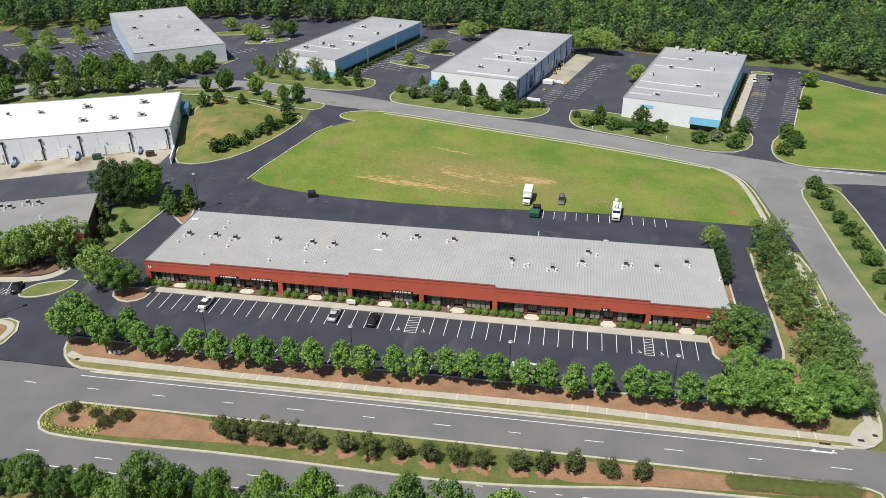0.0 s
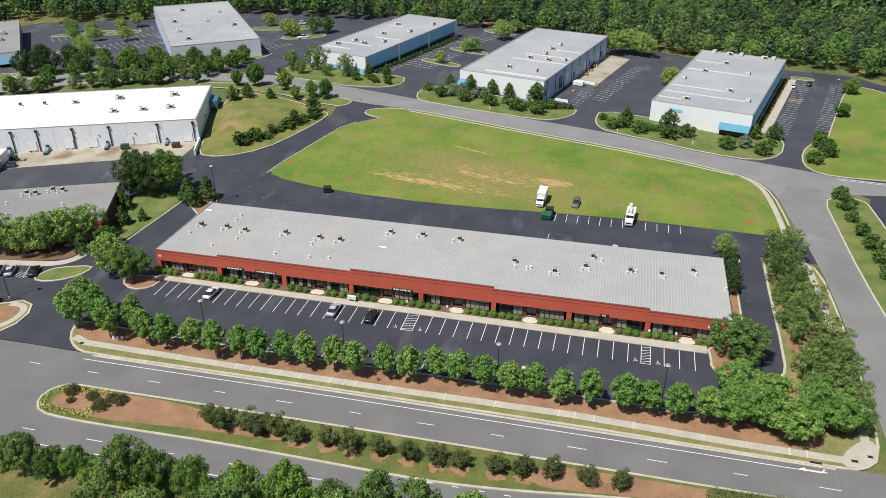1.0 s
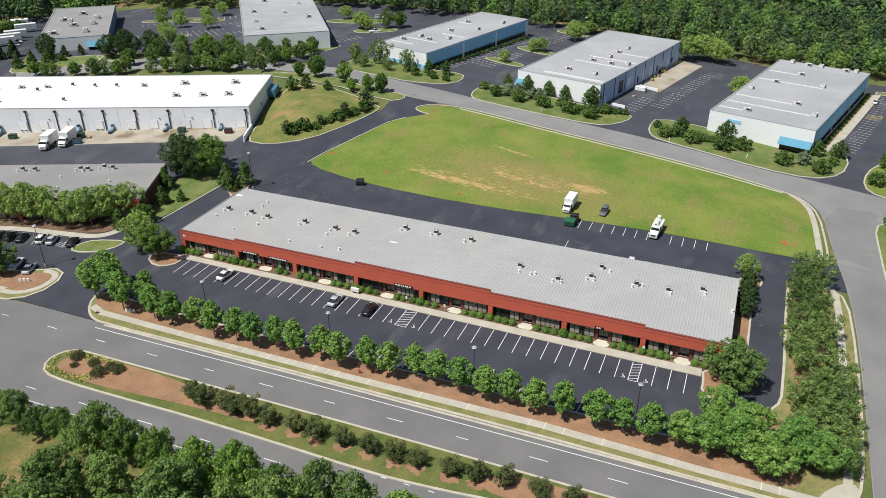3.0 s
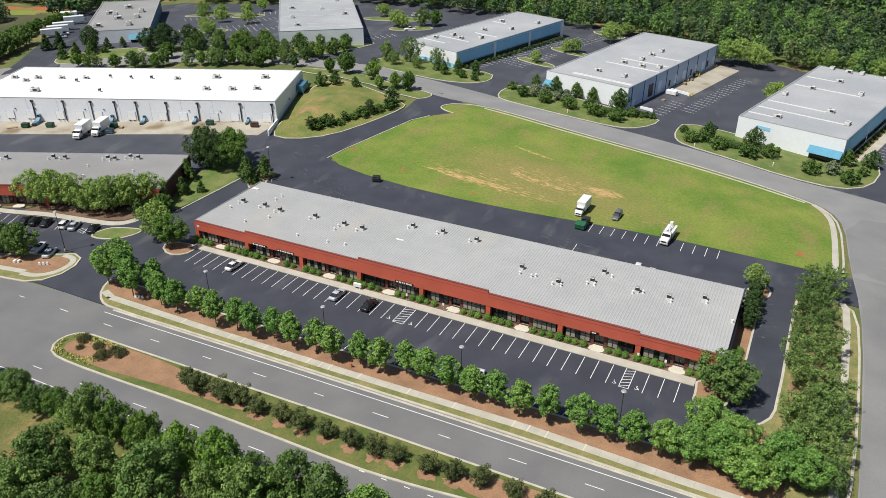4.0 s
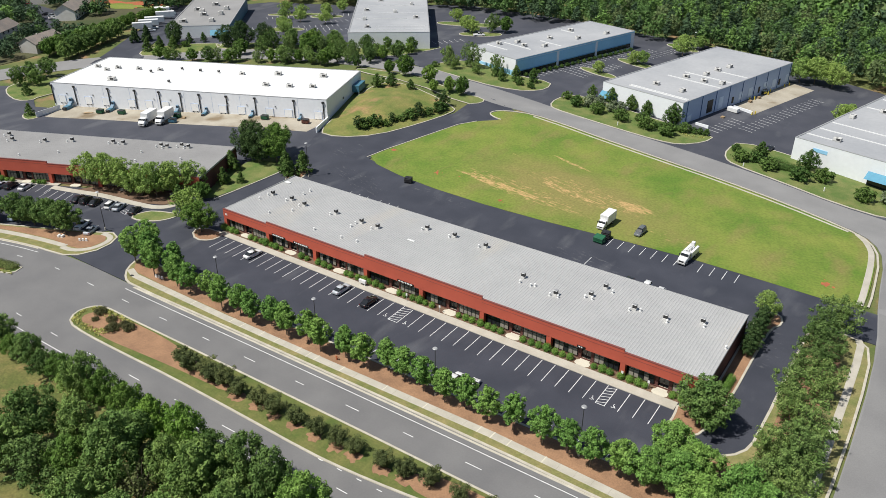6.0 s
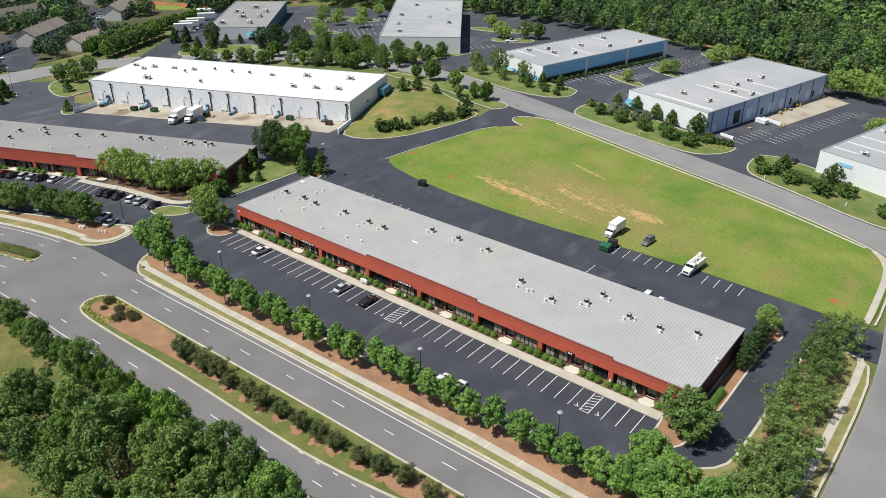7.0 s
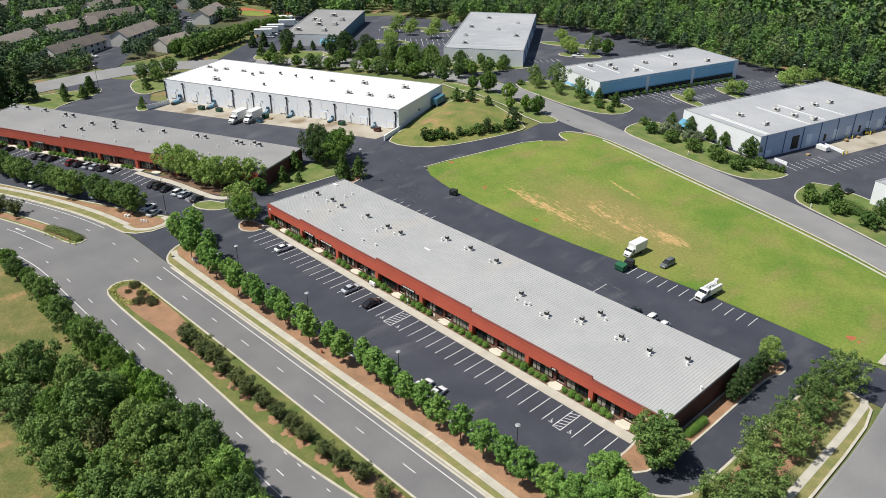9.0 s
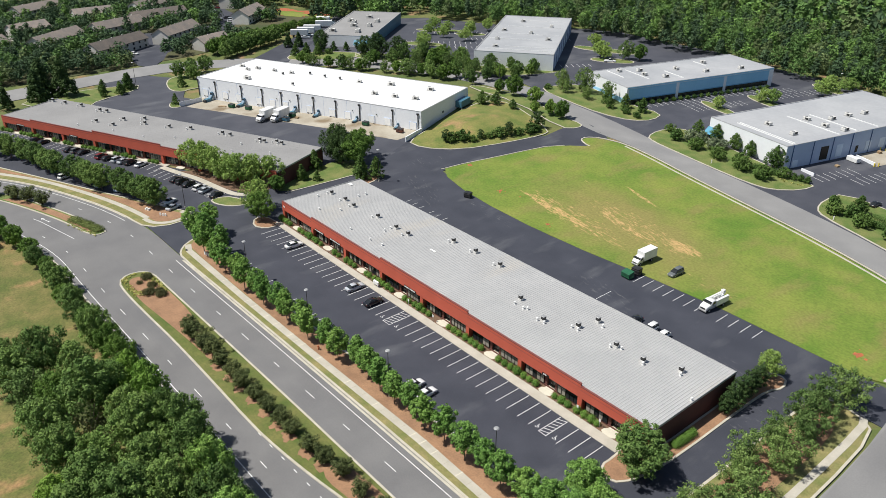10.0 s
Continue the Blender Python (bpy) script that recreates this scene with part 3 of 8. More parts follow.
# verge, footpath and pine-straw strip between avenue and car park
STRIP = [(-66.5, -17.6), (-64.6, -22.6), (-61, -25.8), (-57.5, -26.7)] + [(-30, -26.0), (0, -25.5), (34, -25.0), (60, -25.2), (76, -25.0), (79.6, -24.6), (82.6, -21.5), (84, -10), (84.4, 20), (83.6, 40), (80, 43.2), (72.6, 43.6), (71.6, 38), (71.6, 2), (70.6, -3), (66.8, -6.5), (62, -8.2), (58.6, -17), (40, -17.2), (-40, -18.4), (-62, -17.4)]
setting(sheet("planting_island", rounded(STRIP, True, 1), 0.16, VERGE), "grass verge and planting strip beside the avenue", "verge")
setting(ribbon("kerb", rounded(STRIP, True, 1), 0.5, 0.19, 0.17, KERB, True), "pale concrete kerb of the avenue and car park", "kerb")
setting(ribbon("gutter", beside(0.38, 76, -57), 0.5, 0.062, 0.05, KERB), "pale concrete gutter along the avenue", "gutter")
setting(ribbon("gutter", beside(0.38, -90, -220), 0.5, 0.062, 0.05, KERB), "pale concrete gutter along the avenue", "gutter")
PINE = [(-65.8, -18), (-63.6, -21.8), (-60, -22.9), (-30, -22.9), (0, -22.6), (34, -21.7), (60, -22.3), (73.5, -22.3), (75, -19), (73, -9), (72.6, -5), (66, -8), (61.5, -10), (58.6, -17.4), (40, -17.6), (-40, -18.8), (-62, -17.8)]
setting(sheet("mulch_bed", rounded(PINE, True, 1), 0.185, MULCH), "orange-brown pine straw mulch under a row of trees", "mulch bed")
setting(sheet("mulch_bed", rounded([(72.6, 0), (79, 2), (79.6, 30), (78, 39), (73, 40)], True, 2), 0.18, MULCH), "patchy pine straw mulch under trees", "mulch bed")
walk_line = [(-63.4, -22.6), (-60, -23.8), (-30, -23.8), (0, -23.3), (34, -22.5), (60, -23.1), (77.5, -23.1)]
r0 = random.Random(5)
for i, x in enumerate(range(-58, 77, 3)):
    yy = np.interp(x, [p[0] for p in walk_line], [p[1] for p in walk_line])
    pale = r0.random() < 0.3
    wide = 0.2 if pale else 0.05
    x += r0.uniform(-0.8, 0.8) if pale else 0
    setting(sheet("path_joint", [(x, yy - 0.86), (x + wide, yy - 0.86), (x + wide + 0.1, yy + 0.86), (x + 0.1, yy + 0.86)], 0.211, CREAM if pale else CONCRETE_JOINT), "narrow joint across the footpath", "joint")
setting(ribbon("pavement", walk_line, 1.7, 0.205, 0.1, CONCRETE), "concrete footpath beside the avenue", "pavement")
setting(ribbon("pavement", rounded([(80, -23.2), (81.6, -17), (81.9, 16), (81.7, 40), (80.6, 43)], False, 1), 1.5, 0.205, 0.1, CONCRETE), "concrete footpath beside the side street", "pavement")
setting(sheet("pavement", rounded([(76.5, -24.6), (79.5, -24.4), (82.6, -21.2), (82.8, -17.5), (80.6, -17.5), (77, -21.8)], True, 1), 0.208, CONCRETE), "concrete corner of the footpath with a ramp", "pavement")

# median of the avenue
MEDIAN = [(-57.6, -40.5), (-56.9, -37.2), (-54.5, -35.5), (-47, -35.4), (-27, -35), (11, -34.3), (35, -34.1), (58, -33.9), (76, -33.6), (79, -35.2), (76, -37.8), (56, -38.8), (46, -39.1), (38, -40.2), (29, -41.6), (20, -42.6), (12, -43.1), (-6, -43), (-23, -43.1), (-36, -43.6), (-49, -43.9), (-55.2, -43.4)]
island(MEDIAN, MEDIAN_LAWN, "long grass median with mulched trees", 1)
setting(sheet("mulch_bed", rounded([(-54.6, -38), (-50, -36.3), (-41, -35.7), (-31, -35.9), (-22, -37.4), (-11, -38.6), (-13, -40.4), (-22.9, -40.8), (-35.8, -41.9), (-43, -42.6), (-50, -42.4), (-55, -41.2)], True, 2), 0.18, MULCH), "orange-brown pine straw mulch in the median", "mulch bed")
setting(sheet("mulch_bed", rounded([(29, -35.2), (50, -34.8), (76, -34.4), (77.5, -35.4), (74, -37), (55, -38), (40, -39.3), (29, -40.6)], True, 2), 0.18, MULCH), "pine straw mulch at the median's narrow end", "mulch bed")
WEST_MEDIAN = [(-84.3, -38.2), (-84.9, -36.4)] + beside(8.8, -87.5, -230) + beside(12.6, -88, -228)[::-1] + [(-85.0, -39.6)]
island(WEST_MEDIAN, LAWN, "narrow curving grass median of the avenue", 0)
setting(sheet("mulch_bed", [(-85.6, -37.2)] + beside(9.5, -88, -126) + beside(11.9, -88, -127)[::-1], 0.18, MULCH), "pine straw mulch in the curving median", "mulch bed")

# west side: strip between the avenue and the neighbour's car park
W_STRIP = [(-78.2, -17.6), (-78.0, -21.6), (-79.6, -25.2), (-82.6, -27.4), (-87, -28.2)] + beside(0.1, -90, -225) + [n_at(-110, -22.5), n_at(-60, -22.3), n_at(20, -21.9), n_at(41, -21.5), (-86.0, -15.6), (-82.6, -13.7), (-79.8, -14.6)]
setting(sheet("planting_island", W_STRIP, 0.16, VERGE), "grass verge beside the curving avenue", "verge")
setting(ribbon("kerb", W_STRIP, 0.5, 0.19, 0.17, KERB, True), "pale concrete kerb of the avenue", "kerb")
setting(sheet("mulch_bed", [(-80.4, -17.6), (-80.6, -21.4), (-82.4, -23.6), (-86, -24.2)] + beside(-4.2, -90, -215) + [n_at(-105, -23.2), n_at(-60, -23.0), n_at(20, -22.6), n_at(41, -22.2), (-85.6, -17.0), (-82.8, -15.6)], 0.18, MULCH), "orange-brown pine straw mulch under trees", "mulch bed")
setting(ribbon("pavement", rounded([(-86.4, -25.4), (-82.2, -24.8), (-79.5, -21.6), (-79.4, -17.4), (-81.2, -15.2), (-84.4, -15.4)], False, 2), 1.5, 0.207, 0.1, CONCRETE), "concrete footpath round the end of the strip", "pavement")
setting(ribbon("pavement", beside(-3.2, -86, -220), 1.6, 0.205, 0.1, CONCRETE), "concrete footpath beside the curving avenue", "pavement")

# paint on the avenue
avenue_paint = thing("road_marking", "white lane lines and dashes on the avenue", "road marking", kind="structure")
for d, a, b in ((1.75, 74, -58), (1.75, -88, -240), (23.7, 120, -240)):
    line = beside(d, a, b)[::3]
    paint("edge_line", [(*p, *q) for p, q in zip(line, line[1:])], 0.16, avenue_paint, 0.058)
x = 72.0
while x > -240:
    for d, back in ((5.0, 0.0), (20.9, 1.2)):
        seg = beside(d, x + 3.5 - back, x - back)
        if len(seg) > 1 and not (d == 20.9 and x > 40):
            paint("lane_dash", [(*seg[0], *seg[-1])], 0.15, avenue_paint)
    x -= 12.66
for x in range(14, 46, 4):
    paint("lane_dash", [(x, -43.25 + 0.02 * (x - 14), x + 1.0, -43.23 + 0.02 * (x - 14))], 0.15, avenue_paint)


def turn_arrow(x, y, rz, parent):
    bm = bmesh.new()
    c, s = math.cos(radians(rz)), math.sin(radians(rz))
    for shape in (((-2.2, -0.1), (1.0, -0.1), (1.0, 0.12), (-2.2, 0.12)), ((-2.2, 0.45), (-3.2, 0.0), (-2.2, -0.45)), ((0.2, 0.12), (0.5, 0.12), (0.9, 0.7), (0.6, 0.7))):
        bm.faces.new([bm.verts.new((x + c * u - s * v, y + s * u + c * v, 0.064)) for u, v in shape])
    return part("arrow", bm, PAINT, parent)


paint("turn_lane_line", [(-106, -49.2, -103, -48.2), (-103, -48.2, -86, -44.3)], 0.16, avenue_paint, 0.06)
turn_arrow(-102.0, -46.6, 14, avenue_paint), turn_arrow(73, -26.6, 0, avenue_paint)


# ---------------------------------------------------------------- car park: stalls, walks, islands
PITCH = 2.755


def stall_x(i):
    """x of the painted line i of the front row: a wide hatched aisle after line 20, a narrow one after line 37."""
    if i <= 20:
        return -57.0 + 2.765 * i
    return 0.65 + 2.81 * (i - 21) if i <= 36 else (45.25, 46.95, 49.5, 52.3, 55.1)[i - 37]


def slope(x):
    return 1.05 + 0.001 * (x + 56.7)


marks = thing("parking_marking", "white parking bay lines on the dark asphalt", "road marking", kind="structure")
for i in range(42):
    x = stall_x(i)
    if x < 56.5:
        paint("bay_line", [(x, slope(x) - 6.0, x, slope(x) - 0.1)], 0.13, marks, 0.045)
for a, w in ((20, 2.35), (37, 1.7)):
    x = stall_x(a)
    y = slope(x)
    paint("hatched_aisle", [(x, y - 5.9, x + w, y - 5.9)] + [(x, y - 5.6 + 0.92 * k, x + w, y - 4.9 + 0.92 * k) for k in range(6)], 0.13, marks, 0.049)
for i in range(42):
    x = -57.5 + PITCH * i
    paint("bay_line", [(x - 0.3, -17.2, x, -14.6)], 0.13, marks, 0.045)
for i in range(12):
    x = 22.6 + 2.82 * i
    if i not in (7,):
        paint("bay_line", [(x, 51.0, x, 55.4)], 0.13, marks, 0.045)
for x in (22.1, -33, -36, -39, -43.5, -46.5, -49.5):
    paint("bay_line", [(x, 38.2, x, 43.6 if x > 0 else 40)], 0.13, marks, 0.045)


def wheelchair_sign(x, y, parent, k=0.72):
    bm = bmesh.new()
    ring = []
    for i in range(14):
        a = radians(200 + 250 * i / 13)
        ring.append([bm.verts.new((x + k * r * math.cos(a), y + k * r * math.sin(a), 0.052)) for r in (0.34, 0.48)])
    for p, q in zip(ring, ring[1:]):
        bm.faces.new((p[0], p[1], q[1], q[0]))
    for pts in (((-0.1, 0.75), (0.05, 0.75), (0.1, 0.1), (-0.05, 0.1)), ((-0.05, 0.1), (0.45, 0.05), (0.45, 0.18), (-0.05, 0.23)), ((0.4, 0.1), (0.65, -0.4), (0.78, -0.35), (0.52, 0.15)), ((-0.15, 0.85), (0.1, 0.85), (0.1, 1.08), (-0.15, 1.08))):
        bm.faces.new([bm.verts.new((x + k * u, y + k * v, 0.053)) for u, v in pts])
    return part("wheelchair_symbol", bm, PAINT, parent)


for i, dx in ((19, 1.35), (21, 1.35), (36, 1.35), (38, 1.35)):
    wheelchair_sign(stall_x(i) + dx, slope(stall_x(i)) - 5.2, marks)

# walk along the shop fronts and the planted bed behind it
setting(sheet("pavement", [(-60.5, 1.05), (57.5, 1.2), (57.5, 3.5), (-60.5, 2.85)], 0.165, CONCRETE), "concrete walk along the building front", "pavement")
# the bed's shade is painted: a darker mulch than elsewhere
setting(sheet("mulch_bed", [(-61, 2.9), (61.4, 3.55), (61.4, 6.6), (-61, 5.8)], 0.15, SHADE_MULCH), "brown mulch bed below the windows, darkened for shade", "mulch bed")
for line in ([(-60, 2), (-66, 1.5), (-67.2, -1.5), (-63, -4.2), (-59.3, -2.5), (-58.8, 1)], [(57.6, 3.5), (58.1, -0.2), (58.0, -3.0), (60.0, -4.8), (62.8, -3.8), (64.3, 2), (64.9, 9), (64.9, 30), (65.2, 37), (66.8, 40), (65.5, 43.5), (62.0, 42.5), (61.7, 33), (61.7, 4)]):
    island(line, MULCH, "kerbed island of mulch with a tree", 1)
island([(-87.0, -5.6), (-86.6, -2.2), (-84.8, 0.4), (-77.4, 3.0), (-77.2, 0.2), (-79.0, -3.2), (-83.2, -5.7)], LAWN, "small grass island at the entrance", 1)
setting(sheet("lawn", rounded([(-77.6, 16), (-75.6, 43), (-84, 47), (-91, 36), (-81, 12)], True, 1), 0.1, LAWN), "steep patch of grass between two buildings", "lawn")
setting(ribbon("kerb", [(-77.4, 14), (-76.2, 30), (-75.4, 43.5)], 0.4, 0.19, 0.17, KERB), "pale concrete kerb", "kerb")
island([(-66.5, 34), (-69, 44), (-73, 44.5), (-73.5, 38), (-66, 31)], MULCH, "small kerbed island with two trees", 1)

# mound beside the warehouse, street islands
MOUND = [(-88.6, 68.2), (-80, 68.4), (-70.6, 77.5), (-65, 94), (-61.8, 108.5), (-63, 113), (-80, 119), (-98, 121), (-101, 108), (-93, 86)]


def hump(x, y):
    return 2.2 * ease(17, 0, math.hypot(x + 84, (y - 97) / 1.35))


island(MOUND, BANK, "grassy mound beside the warehouse", 1, swell=hump)
island([(-62.5, 118.5), (-58.4, 123.5), (-60, 127.6), (-70, 127), (-95, 131), (-120, 127.5), (-118, 123), (-90, 124)], LAWN, "grass strip beside the street", 1)
island([(-97.5, 144), (-80, 141.6), (-63, 142), (-51.5, 146), (-47.5, 153), (-50, 162), (-64, 160), (-92, 164), (-98, 152)], LAWN, "kerbed lawn with trees before a blue building", 1)
island([(-38, 137), (-34, 134.8), (-25, 133.4), (-8, 131), (6, 129.6), (13, 130.6), (19, 138), (20, 146), (4, 147), (-26, 154), (-37, 154), (-39.5, 145)], LAWN, "kerbed lawn with shrubs before a white building", 1)
island([(26.8, 136), (28.5, 129), (32, 125.6), (48, 120.8), (64, 114.8), (78, 112.8), (86.4, 120.5), (89.6, 137), (85.5, 143.5), (79, 137), (46, 145), (28, 147)], LAWN, "kerbed lawn with shrubs before a white building", 1)
setting(sheet("drive", [(112, 228), (128, 224), (146, 204), (165, 196), (300, 160), (300, 148), (160, 185), (142, 192), (126, 208), (112, 208)], 0.03, DARK_ASPHALT), "dark asphalt drive behind a lawn", "drive")
setting(sheet("lawn", rounded([(92.2, 120.3), (92.6, 109.5), (99.1, 105.0), (111.5, 105), (300, 104), (300, 148), (160, 186), (143.6, 193.5), (128, 211), (122, 207), (107, 154), (104.4, 144), (96, 134)], True, 1), 0.12, FIELD), "broad bright green lawn", "lawn")
setting(ribbon("kerb", rounded([(300, 148), (160, 186), (143.6, 193.5), (128, 211), (122, 207), (107, 154), (104.4, 144), (96, 134), (92.2, 120.3), (92.6, 109.5), (99.1, 105.0), (111.5, 105), (150, 104.5)], False, 1), 0.45, 0.19, 0.17, KERB), "pale concrete kerb of a lawn", "kerb")
island([(92.0, 82), (96, 86.4), (102.4, 86), (103.4, 80), (103.6, 40), (103, 10), (94.4, 12), (92.4, 40), (91.8, 64)], LAWN, "long planted strip beside the side street", 1)
island([(-112, 178), (-114, 165), (-122, 146), (-145, 140), (-170, 128), (-190, 116), (-200, 122), (-178, 136), (-147, 148), (-118, 170)], LAWN, "kerbed lawn with young trees", 1)
setting(sheet("drive", [(-227, 76), (-236, 94), (-246, 112), (-262, 138), (-286, 166), (-276, 174), (-250, 148), (-233, 120), (-222, 102), (-212, 92)], 0.05, DARK_ASPHALT), "dark asphalt drive to the far building", "drive")
island([(-205, 103), (-192, 114), (-196, 124), (-210, 115), (-221.5, 103), (-220.5, 96), (-214.5, 94)], LAWN, "kerbed lawn at a street corner", 1)
island([(-206, -3), (-214, 4), (-220, 22), (-228, 26), (-233, 2), (-229, -24), (-214, -18)], LAWN, "kerbed lawn beside the service yard", 1)
island([(-229, 44), (-226.7, 38.5), (-219.3, 34.8), (-209.4, 33.0), (-204.8, 36.3), (-206.4, 40), (-204, 52), (-222, 62), (-230, 56)], LAWN, "small kerbed lawn by the warehouse", 1)
island([(-193.4, 27.1), (-190.6, 24.2), (-186.2, 23.2), (-184.2, 25.6), (-186.6, 29.0), (-191.0, 29.6)], LAWN, "small kerbed island with an evergreen by the docks", 1)
t = thing("yard_fence", "pale panel fence beside the loading dock", "fence", at=pose(-185.2, 26.6, land(-185, 30) - 0.1, 0, 0, 96))
for k in range(4):
    part("panel", boxes((1.25 + 2.5 * k, 0, 0.1, 2.4, 0.1, 1.9)), PALE_WALL, t)
    part("post", boxes((2.5 * k, 0, 0, 0.16, 0.16, 2.2)), WHITE_METAL, t)
setting(sheet("loading_apron", [(-91.5, 66.2), (-113.5, 56.9), (-137, 47.2), (-164, 37.2), (-183.6, 28.6), (-186, 36.5), (-192.5, 39), (-92, 78.2)], 0.06, APRON), "stained pale concrete loading apron", "loading apron")
for x, y, a, b, rz in ((-34, 209, 9, 3, -15), (-27, 248, 8, 3, -15), (-41, 186, 9, 2.6, -15), (55.5, 193, 2, 12, -14.9), (-128, 222, 16, 4, 20), (-112, 208, 10, 4, 30), (-215, 189, 14, 3, 40), (-198, 195, 8, 3, 40), (-194, 159, 10, 4, 40)):
    c, s = math.cos(radians(rz)), math.sin(radians(rz))
    island([(x + c * u * a - s * v * b, y + s * u * a + c * v * b) for u, v in ((-1, -1), (1, -1), (1, 1), (-1, 1))], LAWN, "small kerbed car park island", 2)


def far_bays(x, y, rz, count, length=5.2, pitch=2.75):
    """A row of painted bays that starts at x, y and runs along rz."""
    c, s = math.cos(radians(rz)), math.sin(radians(rz))
    seg = []
    for i in range(count):
        px, py = x + c * pitch * i, y + s * pitch * i
        seg.append((px, py, px - s * length, py + c * length))
    return paint("parking_row", seg, 0.16, north_marks, 0.05)


north_marks = thing("parking_marking", "white parking bay lines by the industrial buildings", "road marking", kind="structure")
for row in ((-57, 165, 74.5, 23), (-43, 176, 74.5, 10), (-33, 214, 74.5, 12), (-48.5, 177.5, 74.5, 8), (-39, 215, 74.5, 8), (29, 158, 75, 20), (20, 150, 75, 7), (91.7, 143.7, 75.1, 26), (104.2, 142.4, 75.1, 26), (-205, 150, 50, 16), (-218, 172, 50, 14), (-175, 190, 58, 16), (-118, 180, 58, 6), (-222, 50, 35, 6), (-104, 120, 20, 9), (-196, 150, 50, 12), (-212, 186, 40, 12), (-188, 184, 58, 12), (-176, 166, 58, 12)):
    far_bays(*row)


def d_at(u, v):
    """A place by the axes of the white and blue building."""
    c, s = math.cos(radians(-14.9)), math.sin(radians(-14.9))
    return (45.3 + c * u - s * v, 142.6 + s * u + c * v)


island([d_at(*p) for p in ((33.8, 5), (36.1, 5), (36.1, 82), (33.8, 82))], MULCH, "planted strip along a glazed wall", 0)
setting(sheet("pavement", [d_at(*p) for p in ((36.3, -1), (38.6, 3), (38.6, 84), (36.3, 84))], 0.14, CONCRETE), "concrete walk beside a glazed wall", "pavement")
island([d_at(*p) for p in ((36.3, 85), (45, 85), (45, 89), (36.3, 89))], LAWN, "small kerbed island at the end of a parking row", 1)
hatch_marks = thing("yellow_marking", "yellow hatched parking bay marks", "road marking", kind="structure")
ob = paint("hatch", [(*d_at(39.4, 52 + 1.1 * k), *d_at(44.4, 53 + 1.1 * k)) for k in range(5)], 0.16, hatch_marks, 0.055)
ob.data.materials[0] = YELLOW
paint("entry_line", [(99.5, 103.4, 117, 101.7), (99.5, 102.3, 117, 100.6)], 0.3, north_marks, 0.06)
setting(sheet("pavement", [n_at(*p) for p in ((-60.5, 2.7), (18, 2.7), (18, 4.4), (-60.5, 4.4))], 0.165, CONCRETE), "concrete walk along the neighbouring building", "pavement")
# same darkened mulch here, standing in for shade on the bed
setting(sheet("mulch_bed", [n_at(*p) for p in ((-61, 4.6), (62, 4.6), (62, 7.0), (-61, 7.0))], 0.15, SHADE_MULCH), "brown mulch bed below the windows, darkened for shade", "mulch bed")
n_rows = thing("parking_marking", "white parking bay lines before the neighbouring building", "road marking", kind="structure")
setting(ribbon("pavement", rounded([(-121.6, -6.2), (-113.5, -4.2), (-105.9, -1.7), (-97.8, -0.4), (-91, 0.7), (-86.3, 1.8), (-83.6, 4.4), (-82.8, 9)], False, 2), 2.1, 0.168, 0.1, CONCRETE), "concrete walk bending past a bed of trees", "pavement")
# shade under these trees is painted with the darkened mulch too
setting(sheet("mulch_bed", [(-114, -3.2), (-106, -0.6), (-98, 0.7), (-91, 1.8), (-85.6, 4.4), (-82.6, 10), (-84, 14), (-97, 7.6), (-112, 0.8)], 0.15, SHADE_MULCH), "mulch bed under pale trees, darkened for shade", "mulch bed")
for k in range(13):
    bx, by = -120.4 + 2.62 * k, -7.4 + 0.62 * k
    paint("bay_line", [(bx + 1.9, by - 4.6, bx, by)], 0.13, n_rows, 0.045)
paint("hatched_bay", [(-92.2 + 0.9 * k, -5.6, -91.6 + 0.9 * k, -3.2) for k in range(4)], 0.13, n_rows, 0.045)
for k in range(29):
    (ax, ay), (bx, by) = n_at(-60 + PITCH * k, -2.2), n_at(-60 + PITCH * k, 2.6)
    paint("bay_line", [(ax, ay, bx, by)], 0.13, n_rows, 0.045)


# ---------------------------------------------------------------- the long brick unit buildings
def window(bm_name, x0, x1, y, z0, z1, panes, parent, blind):
    """A bronze-framed window band: frame, mullions and each pane."""
    w = part("window", boxes(((x0 + x1) / 2, y, z0, x1 - x0, 0.14, 0.09)), BRONZE, parent)
    for z in (z1 - 0.09, z0 + 0.62 * (z1 - z0)):
        part("rail", boxes(((x0 + x1) / 2, y, z, x1 - x0, 0.115, 0.08)), BRONZE, w)
    for k in range(panes + 1):
        part("mullion", boxes((x0 + (x1 - x0) * k / panes, y, z0 + 0.08, 0.09, 0.10, z1 - z0 - 0.16)), BRONZE, w)
    for k in range(panes):
        a, b = x0 + (x1 - x0) * k / panes, x0 + (x1 - x0) * (k + 1) / panes
        part("pane", boxes(((a + b) / 2, y + 0.03, z0 + 0.05, b - a - 0.08, 0.03, z1 - z0 - 0.1)), BLIND if blind(k) else GLASS, w)
    return w


